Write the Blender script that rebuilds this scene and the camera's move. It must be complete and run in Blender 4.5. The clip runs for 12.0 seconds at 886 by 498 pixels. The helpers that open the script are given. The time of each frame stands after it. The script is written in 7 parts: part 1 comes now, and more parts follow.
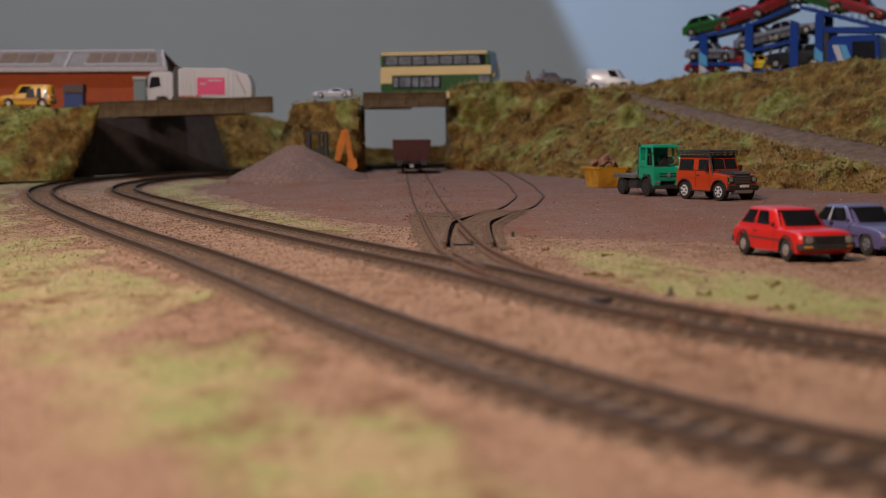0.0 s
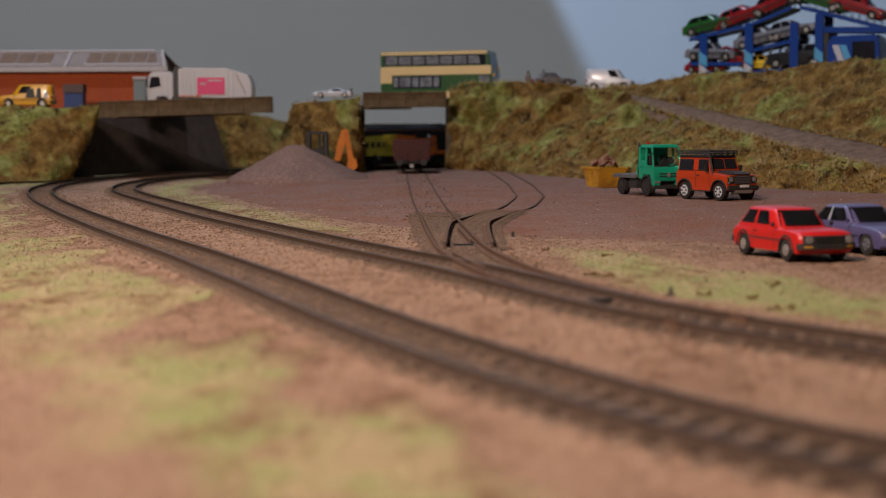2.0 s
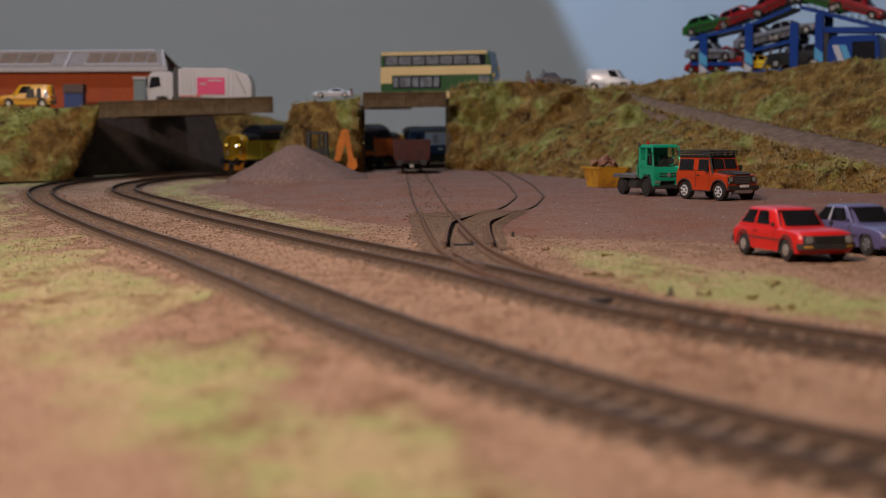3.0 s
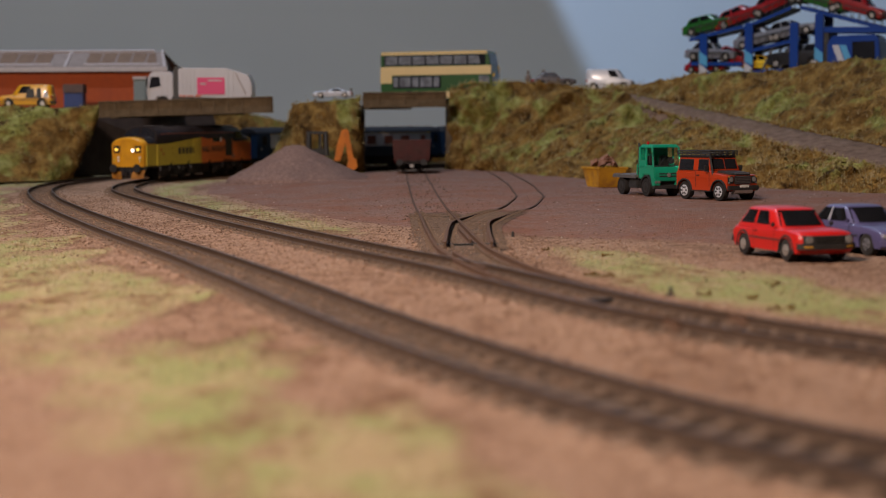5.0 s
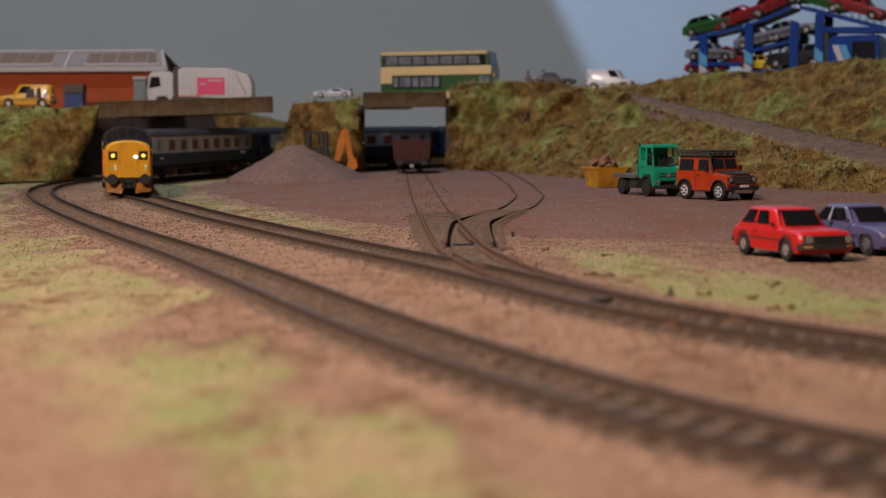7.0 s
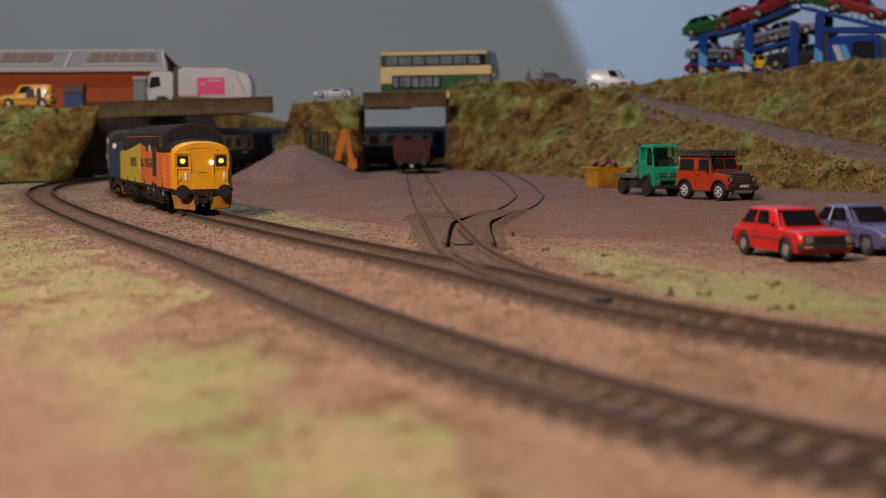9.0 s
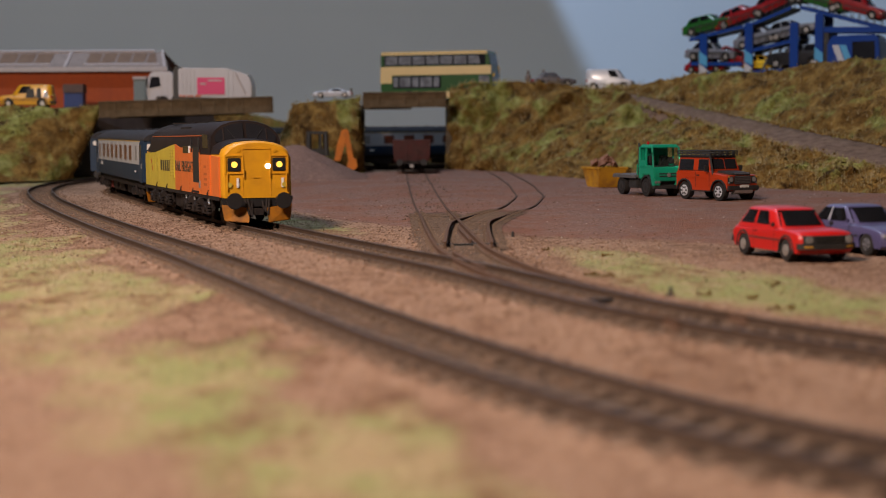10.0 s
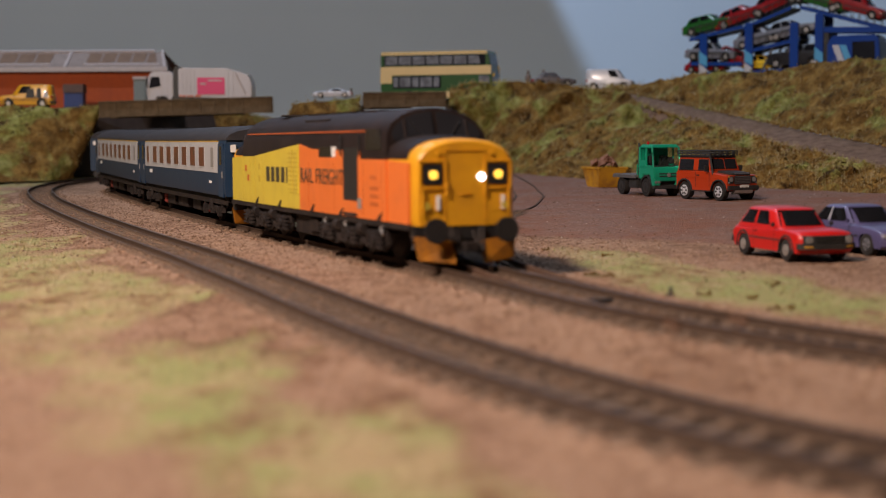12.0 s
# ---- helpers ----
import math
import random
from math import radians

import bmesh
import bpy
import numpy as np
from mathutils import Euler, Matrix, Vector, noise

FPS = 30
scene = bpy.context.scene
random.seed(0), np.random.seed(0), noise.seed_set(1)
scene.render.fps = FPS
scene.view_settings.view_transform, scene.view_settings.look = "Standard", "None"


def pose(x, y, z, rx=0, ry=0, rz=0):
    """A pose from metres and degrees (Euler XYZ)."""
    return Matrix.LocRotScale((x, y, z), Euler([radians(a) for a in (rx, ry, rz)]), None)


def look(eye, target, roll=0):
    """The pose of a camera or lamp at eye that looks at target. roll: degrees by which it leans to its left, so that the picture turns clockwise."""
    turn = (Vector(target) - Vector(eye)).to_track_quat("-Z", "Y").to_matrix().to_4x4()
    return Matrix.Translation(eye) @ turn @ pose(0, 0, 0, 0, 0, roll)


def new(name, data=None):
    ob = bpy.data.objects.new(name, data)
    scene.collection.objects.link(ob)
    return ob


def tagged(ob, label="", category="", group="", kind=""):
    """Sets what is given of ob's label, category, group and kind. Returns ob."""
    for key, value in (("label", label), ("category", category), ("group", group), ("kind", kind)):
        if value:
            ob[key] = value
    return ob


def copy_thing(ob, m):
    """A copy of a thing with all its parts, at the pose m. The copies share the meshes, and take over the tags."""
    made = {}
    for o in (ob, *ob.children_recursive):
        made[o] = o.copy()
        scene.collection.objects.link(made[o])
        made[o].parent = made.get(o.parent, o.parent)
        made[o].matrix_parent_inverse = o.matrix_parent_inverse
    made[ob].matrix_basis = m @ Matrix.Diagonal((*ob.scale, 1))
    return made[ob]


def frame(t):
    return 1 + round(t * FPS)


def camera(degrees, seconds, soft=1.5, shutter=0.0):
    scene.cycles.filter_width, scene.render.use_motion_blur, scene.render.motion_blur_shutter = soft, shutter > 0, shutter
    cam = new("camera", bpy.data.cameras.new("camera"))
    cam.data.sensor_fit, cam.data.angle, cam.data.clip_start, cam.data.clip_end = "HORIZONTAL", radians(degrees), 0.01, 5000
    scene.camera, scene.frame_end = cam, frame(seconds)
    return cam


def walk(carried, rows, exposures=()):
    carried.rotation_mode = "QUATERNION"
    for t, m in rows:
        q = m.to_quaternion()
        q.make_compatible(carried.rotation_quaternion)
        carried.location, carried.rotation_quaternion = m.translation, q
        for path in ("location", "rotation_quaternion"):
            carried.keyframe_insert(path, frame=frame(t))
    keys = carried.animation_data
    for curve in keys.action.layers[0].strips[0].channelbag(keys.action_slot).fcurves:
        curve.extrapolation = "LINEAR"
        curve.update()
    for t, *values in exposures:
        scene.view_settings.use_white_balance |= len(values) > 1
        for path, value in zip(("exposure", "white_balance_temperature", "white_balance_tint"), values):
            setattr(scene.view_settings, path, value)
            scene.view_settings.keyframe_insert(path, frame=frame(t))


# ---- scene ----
cam = camera(32.97, 12.0, soft=0.5, shutter=0.5)
cam.data.dof.use_dof = True
cam.data.dof.focus_distance = 0.78
cam.data.dof.aperture_fstop = 18.5
EYE = pose(0, 0, 0.0452, 90 - 4.49, 0, 0) @ pose(0, 0, 0, 0, 0, -0.29)
walk(cam, [(0.0, EYE), (12.0, EYE)], exposures=[(0.0, 0.0), (12.0, 0.0)])

# ---- light ----
world = bpy.data.worlds.new("room_air")
scene.world = world
world.use_nodes = True
bgn = world.node_tree.nodes["Background"]
bgn.inputs[0].default_value = (1.0, 0.96, 0.94, 1)
bgn.inputs[1].default_value = 0.0065


def area_lamp(name, eye, target, sx, sy, power, colour):
    d = bpy.data.lights.new(name, "AREA")
    d.shape, d.size, d.size_y, d.energy, d.color = "RECTANGLE", sx, sy, power, colour
    ob = new(name, d)
    ob.matrix_world = look(eye, target)
    return ob


area_lamp("warm_lamp", (-0.46, -0.02, 0.67), (-0.46, 0.26, 0), 0.16, 0.16, 20.0, (1.0, 0.785, 0.66))
# assumed second lamp; an unseen board cuts its light off the backdrop's left
area_lamp("cool_lamp", (-0.487, 1.12, 1.562), (0.224, 2.07, 0.22), 0.07, 0.07, 16.5, (0.64, 0.78, 1.0))

# ---- helpers of the scene ----
MM = 0.001


def lerp(a, b, t):
    return a + (b - a) * t


def smooth(a, b, x):
    t = min(1.0, max(0.0, (x - a) / (b - a)))
    return t * t * (3 - 2 * t)


def nz(x, y, z=0.0):
    return noise.noise(Vector((x, y, z)))


def mat(name, colour, rough=0.6, metal=0.0, colour2=None, scale=400.0, bump=0.0, bump_scale=900.0, spec=0.5, coat=0.0, wear=None, wear_scale=60.0, wear_amount=0.4):
    m = bpy.data.materials.new(name)
    m.use_nodes = True
    nt = m.node_tree
    b = nt.nodes["Principled BSDF"]
    b.inputs["Roughness"].default_value = rough
    b.inputs["Metallic"].default_value = metal
    b.inputs["Specular IOR Level"].default_value = spec
    b.inputs["Coat Weight"].default_value = coat
    b.inputs["Base Color"].default_value = (*colour, 1)
    if colour2 is None:
        colour2 = tuple(c * 0.82 for c in colour)
    tc = nt.nodes.new("ShaderNodeTexCoord")
    n1 = nt.nodes.new("ShaderNodeTexNoise")
    n1.inputs["Scale"].default_value = scale
    n1.inputs["Detail"].default_value = 5
    nt.links.new(tc.outputs["Object"], n1.inputs["Vector"])
    r1 = nt.nodes.new("ShaderNodeValToRGB")
    r1.color_ramp.elements[0].position, r1.color_ramp.elements[1].position = 0.32, 0.68
    r1.color_ramp.elements[0].color = (*colour, 1)
    r1.color_ramp.elements[1].color = (*colour2, 1)
    nt.links.new(n1.outputs["Fac"], r1.inputs["Fac"])
    out = r1.outputs["Color"]
    if wear:
        n2 = nt.nodes.new("ShaderNodeTexNoise")
        n2.inputs["Scale"].default_value = wear_scale
        n2.inputs["Detail"].default_value = 8
        n2.inputs["Roughness"].default_value = 0.65
        nt.links.new(tc.outputs["Object"], n2.inputs["Vector"])
        mr = nt.nodes.new("ShaderNodeMapRange")
        mr.inputs["From Min"].default_value, mr.inputs["From Max"].default_value = 0.48, 0.68
        mr.inputs["To Max"].default_value = wear_amount
        nt.links.new(n2.outputs["Fac"], mr.inputs["Value"])
        mx = nt.nodes.new("ShaderNodeMix")
        mx.data_type = "RGBA"
        nt.links.new(mr.outputs["Result"], mx.inputs["Factor"])
        nt.links.new(out, mx.inputs["A"])
        mx.inputs["B"].default_value = (*wear, 1)
        out = mx.outputs["Result"]
    nt.links.new(out, b.inputs["Base Color"])
    if bump:
        n3 = nt.nodes.new("ShaderNodeTexNoise")
        n3.inputs["Scale"].default_value = bump_scale
        n3.inputs["Detail"].default_value = 6
        nt.links.new(tc.outputs["Object"], n3.inputs["Vector"])
        bp = nt.nodes.new("ShaderNodeBump")
        bp.inputs["Strength"].default_value = bump
        bp.inputs["Distance"].default_value = 0.002
        nt.links.new(n3.outputs["Fac"], bp.inputs["Height"])
        nt.links.new(bp.outputs["Normal"], b.inputs["Normal"])
    return m


def glow(name, colour, strength):
    m = bpy.data.materials.new(name)
    m.use_nodes = True
    b = m.node_tree.nodes["Principled BSDF"]
    b.inputs["Base Color"].default_value = (*colour, 1)
    b.inputs["Emission Color"].default_value = (*colour, 1)
    b.inputs["Emission Strength"].default_value = strength
    return m


def box(bm, cx, cy, cz, sx, sy, sz, rot=None, top=1.0, topy=None):
    """A box round its centre, in millimetres; top and topy taper its upper face."""
    topy = top if topy is None else topy
    vs = []
    for kx, ky, kz in ((-1, -1, -1), (1, -1, -1), (1, 1, -1), (-1, 1, -1), (-1, -1, 1), (1, -1, 1), (1, 1, 1), (-1, 1, 1)):
        fx, fy = (top, topy) if kz > 0 else (1, 1)
        v = Vector((kx * sx / 2 * fx, ky * sy / 2 * fy, kz * sz / 2))
        if rot:
            v = rot @ v
        vs.append(bm.verts.new(v + Vector((cx, cy, cz))))
    for f in ((3, 2, 1, 0), (4, 5, 6, 7), (0, 1, 5, 4), (1, 2, 6, 5), (2, 3, 7, 6), (3, 0, 4, 7)):
        bm.faces.new([vs[i] for i in f])
    return vs


def turn(rx=0, ry=0, rz=0):
    return Euler((radians(rx), radians(ry), radians(rz))).to_matrix()


def cyl(bm, c, r, h, axis="y", n=16, r2=None):
    r2 = r if r2 is None else r2
    c = Vector(c)
    rings = []
    for k, rr in ((-0.5, r), (0.5, r2)):
        ring = []
        for i in range(n):
            a = 2 * math.pi * i / n
            u, w = rr * math.cos(a), rr * math.sin(a)
            p = {"x": (k * h, u, w), "y": (w, k * h, u), "z": (u, w, k * h)}[axis]
            ring.append(bm.verts.new(c + Vector(p)))
        rings.append(ring)
    bm.faces.new(list(reversed(rings[0])))
    bm.faces.new(rings[1])
    for i in range(n):
        j = (i + 1) % n
        bm.faces.new((rings[0][i], rings[0][j], rings[1][j], rings[1][i]))


def rod(bm, a, b, r, n=6):
    a, b = Vector(a), Vector(b)
    q = (b - a).to_track_quat("Z", "Y").to_matrix()
    ra, rb = [], []
    for i in range(n):
        t = 2 * math.pi * i / n
        o = q @ Vector((r * math.cos(t), r * math.sin(t), 0))
        ra.append(bm.verts.new(a + o))
        rb.append(bm.verts.new(b + o))
    bm.faces.new(list(reversed(ra)))
    bm.faces.new(rb)
    for i in range(n):
        j = (i + 1) % n
        bm.faces.new((ra[i], ra[j], rb[j], rb[i]))


def prism(bm, pts, y0, y1, s1=1.0):
    """A side outline (x, z) drawn across from y0 to y1."""
    a = [bm.verts.new((x, y0, z)) for x, z in pts]
    b = [bm.verts.new((x, y1, z)) for x, z in pts]
    n = len(pts)
    bm.faces.new(a)
    bm.faces.new(list(reversed(b)))
    for i in range(n):
        j = (i + 1) % n
        bm.faces.new((a[j], a[i], b[i], b[j]))


def prism_x(bm, pts, x0, x1):
    """A cross-section (y, z) drawn along from x0 to x1."""
    a = [bm.verts.new((x0, y, z)) for y, z in pts]
    b = [bm.verts.new((x1, y, z)) for y, z in pts]
    n = len(pts)
    bm.faces.new(list(reversed(a)))
    bm.faces.new(b)
    for i in range(n):
        j = (i + 1) % n
        bm.faces.new((a[i], a[j], b[j], b[i]))


def slab(bm, q, t):
    """A thin plate on four corners, t thick along its normal."""
    q = [Vector(p) for p in q]
    n = (q[1] - q[0]).cross(q[3] - q[0]).normalized() * t
    a = [bm.verts.new(p) for p in q]
    b = [bm.verts.new(p + n) for p in q]
    bm.faces.new(list(reversed(a)))
    bm.faces.new(b)
    for i in range(4):
        j = (i + 1) % 4
        bm.faces.new((a[i], a[j], b[j], b[i]))


def loft(bm, rings, cap=True):
    vs = [[bm.verts.new(p) for p in r] for r in rings]
    n = len(rings[0])
    for a, b in zip(vs[:-1], vs[1:]):
        for i in range(n):
            j = (i + 1) % n
            bm.faces.new((a[i], a[j], b[j], b[i]))
    if cap:
        bm.faces.new(list(reversed(vs[0])))
        bm.faces.new(vs[-1])


def mesh_of(name, bm, material, bevel=0.0, shade=False, seg=2):
    bmesh.ops.recalc_face_normals(bm, faces=bm.faces)
    if bevel:
        es = [e for e in bm.edges if len(e.link_faces) == 2 and e.calc_face_angle(0) > 0.5]
        bmesh.ops.bevel(bm, geom=es, offset=bevel, segments=seg, affect="EDGES", clamp_overlap=True)
    for v in bm.verts:
        v.co *= MM
    me = bpy.data.meshes.new(name)
    bm.to_mesh(me)
    bm.free()
    me.materials.append(material)
    if shade:
        me.polygons.foreach_set("use_smooth", [True] * len(me.polygons))
        me.set_sharp_from_angle(angle=radians(38))
    return me


def part(name, bm, material, parent=None, label="", bevel=0.0, shade=True):
    ob = new(name, mesh_of(name, bm, material, bevel, shade))
    ob.parent = parent
    if label:
        tagged(ob, label=label)
    return ob


def thing(name, m, label, category, group=""):
    ob = new(name)
    ob.empty_display_size = 0.01
    ob.matrix_basis = m
    return tagged(ob, label, category, group)


def P(x, y, z=0.0, rz=0.0, rx=0.0, ry=0.0):
    """A pose from millimetres and degrees."""
    return pose(x * MM, y * MM, z * MM, rx, ry, rz)


def curve_of(pts, step=4.0, rounds=60):
    """An even, smoothed line through a few plan points."""
    pts = np.array(pts, float)
    d = np.r_[0, np.cumsum(np.hypot(*np.diff(pts, axis=0).T))]
    n = int(d[-1] / step)
    s = np.linspace(0, d[-1], n)
    q = np.c_[np.interp(s, d, pts[:, 0]), np.interp(s, d, pts[:, 1])]
    for _ in range(rounds):
        q[1:-1] += 0.5 * (0.5 * (q[:-2] + q[2:]) - q[1:-1])
    return q


def along(q, s):
    """Place and heading at the length s along a line."""
    d = np.r_[0, np.cumsum(np.hypot(*np.diff(q, axis=0).T))]
    s = min(max(s, 0.0), d[-1])
    i = min(int(np.searchsorted(d, s, "right")) - 1, len(q) - 2)
    t = (s - d[i]) / (d[i + 1] - d[i])
    p = q[i] * (1 - t) + q[i + 1] * t
    v = q[i + 1] - q[i]
    return p, math.atan2(v[1], v[0])


def fall(d):
    """How much further off the board lies than a level one would: it falls away gently behind the points."""
    return np.interp(d, (480, 560, 658, 750, 843, 960, 1088, 1234), (1.0, 1.014, 1.033, 1.046, 1.056, 1.066, 1.078, 1.10))


def pull(pts):
    """Level plan points, carried back to the falling board."""
    return [(x * float(fall(y)), y * float(fall(y))) for x, y in pts]


PLAN = np.arange(0.0, 2001.0, 2.0)
DEPTH = np.where(PLAN < 700, 1.43 * PLAN, 1001 + 1.046 * (PLAN - 700))
DEPTH = DEPTH * fall(DEPTH)


def depth(y):
    """Depth in millimetres of a depth on the sketch plan, which is drawn foreshortened."""
    return float(np.interp(y, PLAN, DEPTH))


def plan_y(d):
    return float(np.interp(d, DEPTH, PLAN))


def size_at(y):
    return depth(y) / (1.43 * y)


def rise(d):
    """Height of the board, which dips behind the points and climbs again at the back."""
    return 45.2 * (1 - d / (1.43 * plan_y(d)))


def deep(pts):
    """Sketch plan to millimetres."""
    return [(p[0] * size_at(p[1]), depth(p[1]), *(45.2 + (z - 45.2) * size_at(p[1]) for z in p[2:])) for p in pts]


def at(x, y, z=0.0, rz=0.0):
    """A pose at a place of the sketch plan, sized to the depth there."""
    (px, py, pz), c = deep([(x, y, z)])[0], size_at(y)
    return P(px, py, pz, rz) @ Matrix.Diagonal((c, c, c, 1))


# the two running lines, millimetres: from the far side round the curve to the front


def ring(r, a0, a1, n=30):
    """Points on the big curve round its centre."""
    return [(192 + r * math.cos(radians(lerp(a0, a1, k / n))), 1196 + r * math.sin(radians(lerp(a0, a1, k / n)))) for k in range(n + 1)]


INNER = curve_of(pull([(2400, 1634), (300, 1634)] + ring(438, 90, 200.5) + [(-185, 953), (-144, 836), (-115, 755), (-92, 697), (-73, 649), (-56, 606), (-42, 571), (-29, 540), (-17, 513), (-7, 490),
                  (3, 467), (12, 443), (26, 405), (38, 370), (49, 346), (59, 327), (68, 311), (77, 298), (87, 285), (125, 240), (230, 130)]), rounds=40)
OUTER = curve_of(pull([(2400, 1693), (300, 1693)] + ring(497, 90, 199) + [(-250, 945), (-195, 792), (-155, 687), (-126, 613), (-103, 557), (-84, 510), (-68, 467), (-54, 431), (-41, 396), (-30, 365),
                  (-15, 326), (-1, 291), (10, 267), (19, 248), (27, 232), (34, 219), (41, 207), (47, 199), (56, 187), (95, 145), (190, 50)]), rounds=40)
SIDING = curve_of(pull([(60, 327), (46, 356), (34, 390), (22.5, 432), (14, 478), (7, 535), (1.5, 650), (-3, 770), (-10, 927), (-18, 1130), (-25.5, 1390), (-32, 1600)]), rounds=60)
SPUR = curve_of(pull([(10, 560), (11, 634), (13, 700), (24, 757), (43, 832), (55, 928), (56, 1065), (52, 1250), (46, 1400)]), rounds=40)


def gap(q, x, y):
    return float(np.min(np.hypot(q[:, 0] - x, q[:, 1] - y)))


def yard(x, y):
    """How far a place lies in the yard beyond the running lines, 0 to 1."""
    i = int(np.argmin(np.hypot(INNER[:, 0] - x, INNER[:, 1] - y)))
    i = min(max(i, 1), len(INNER) - 2)
    v = INNER[i + 1] - INNER[i - 1]
    w = np.array((x, y)) - INNER[i]
    return (v[0] * w[1] - v[1] * w[0]) / np.hypot(*v)


def ground_z(x, y):
    d = yard(x, y)
    return rise(y) + 6.0 * smooth(30, 200, d) * smooth(420, 800, plan_y(y) + 0.6 * x)


# ---- materials ----
def ground_material():
    """Earth, yard grit and flock grass, mixed by where each was laid."""
    m = bpy.data.materials.new("scenic_ground")
    m.use_nodes = True
    nt = m.node_tree
    b = nt.nodes["Principled BSDF"]
    b.inputs["Roughness"].default_value = 0.95
    b.inputs["Specular IOR Level"].default_value = 0.15
    tc = nt.nodes.new("ShaderNodeTexCoord")

    def ntex(scale, detail=6, rough=0.6):
        n = nt.nodes.new("ShaderNodeTexNoise")
        n.inputs["Scale"].default_value, n.inputs["Detail"].default_value, n.inputs["Roughness"].default_value = scale, detail, rough
        nt.links.new(tc.outputs["Object"], n.inputs["Vector"])
        return n.outputs["Fac"]

    def drift(scale, detail=5, rough=0.6):
        """Broad patches, longer in depth than across."""
        mp = nt.nodes.new("ShaderNodeMapping")
        mp.inputs["Scale"].default_value = (1.0, 0.32, 1.0)
        nt.links.new(tc.outputs["Object"], mp.inputs["Vector"])
        n = nt.nodes.new("ShaderNodeTexNoise")
        n.inputs["Scale"].default_value, n.inputs["Detail"].default_value, n.inputs["Roughness"].default_value = scale, detail, rough
        nt.links.new(mp.outputs["Vector"], n.inputs["Vector"])
        return n.outputs["Fac"]

    def ramp(fac, stops):
        r = nt.nodes.new("ShaderNodeValToRGB")
        while len(r.color_ramp.elements) < len(stops):
            r.color_ramp.elements.new(0.5)
        for e, (p, c) in zip(r.color_ramp.elements, stops):
            e.position, e.color = p, (*c, 1)
        nt.links.new(fac, r.inputs["Fac"])
        return r.outputs["Color"]

    def mix(fac, a, c):
        x = nt.nodes.new("ShaderNodeMix")
        x.data_type = "RGBA"
        nt.links.new(fac, x.inputs["Factor"])
        nt.links.new(a, x.inputs["A"])
        nt.links.new(c, x.inputs["B"])
        return x.outputs["Result"]

    def attr(name):
        a = nt.nodes.new("ShaderNodeAttribute")
        a.attribute_name = name
        return a.outputs["Fac"]

    def fuzzy(fac, scale, lo=0.42, hi=0.58):
        """A laid mask with a ragged border."""
        n = ntex(scale, 8, 0.7)
        s = nt.nodes.new("ShaderNodeMath")
        s.operation = "MULTIPLY_ADD"
        s.inputs[1].default_value, s.inputs[2].default_value = 0.9, -0.45
        nt.links.new(n, s.inputs[0])
        a = nt.nodes.new("ShaderNodeMath")
        nt.links.new(fac, a.inputs[0])
        nt.links.new(s.outputs[0], a.inputs[1])
        mr = nt.nodes.new("ShaderNodeMapRange")
        mr.inputs["From Min"].default_value, mr.inputs["From Max"].default_value = lo, hi
        nt.links.new(a.outputs[0], mr.inputs["Value"])
        return mr.outputs["Result"]

    earth = ramp(ntex(620, 5, 0.75), [(0.30, (0.15, 0.083, 0.052)), (0.5, (0.335, 0.207, 0.137)), (0.70, (0.58, 0.405, 0.285))])
    earth_dark = ramp(ntex(620, 5, 0.75), [(0.3, (0.10, 0.052, 0.03)), (0.7, (0.27, 0.15, 0.09))])
    earth = mix(fuzzy(drift(26, 6), 90, 0.50, 0.70), earth, earth_dark)
    earth = mix(fuzzy(attr("soil"), 90, 0.35, 0.80), earth, earth_dark)
    grit = ramp(ntex(700, 5, 0.75), [(0.3, (0.13, 0.075, 0.058)), (0.52, (0.26, 0.155, 0.122)), (0.74, (0.42, 0.275, 0.22))])
    grit2 = ramp(ntex(1000, 3), [(0.3, (0.18, 0.075, 0.048)), (0.7, (0.32, 0.155, 0.10))])
    grit = mix(fuzzy(ntex(20, 5), 90, 0.38, 0.66), grit, grit2)
    grass = ramp(ntex(700, 5), [(0.25, (0.16, 0.11, 0.048)), (0.5, (0.42, 0.32, 0.175)), (0.75, (0.66, 0.54, 0.34))])
    grass2 = ramp(ntex(800, 5), [(0.3, (0.16, 0.175, 0.055)), (0.7, (0.46, 0.47, 0.20))])
    grass = mix(fuzzy(drift(34, 5), 70, 0.42, 0.62), grass, grass2)
    brown = ramp(ntex(420, 5), [(0.3, (0.10, 0.05, 0.022)), (0.7, (0.30, 0.17, 0.09))])
    grass = mix(fuzzy(drift(50, 6), 110, 0.52, 0.68), grass, brown)
    c = mix(fuzzy(attr("yard"), 60), earth, grit)
    bed = ramp(ntex(500, 5, 0.75), [(0.3, (0.014, 0.009, 0.006)), (0.52, (0.036, 0.023, 0.016)), (0.75, (0.11, 0.072, 0.05))])
    c = mix(fuzzy(attr("bed"), 160, 0.35, 0.65), c, bed)
    c = mix(fuzzy(attr("grass"), 70, 0.30, 0.85), c, grass)
    nt.links.new(c, b.inputs["Base Color"])
    bp = nt.nodes.new("ShaderNodeBump")
    bp.inputs["Strength"].default_value, bp.inputs["Distance"].default_value = 1.0, 0.0016
    nt.links.new(ntex(600, 6, 0.75), bp.inputs["Height"])
    nt.links.new(bp.outputs["Normal"], b.inputs["Normal"])
    return m


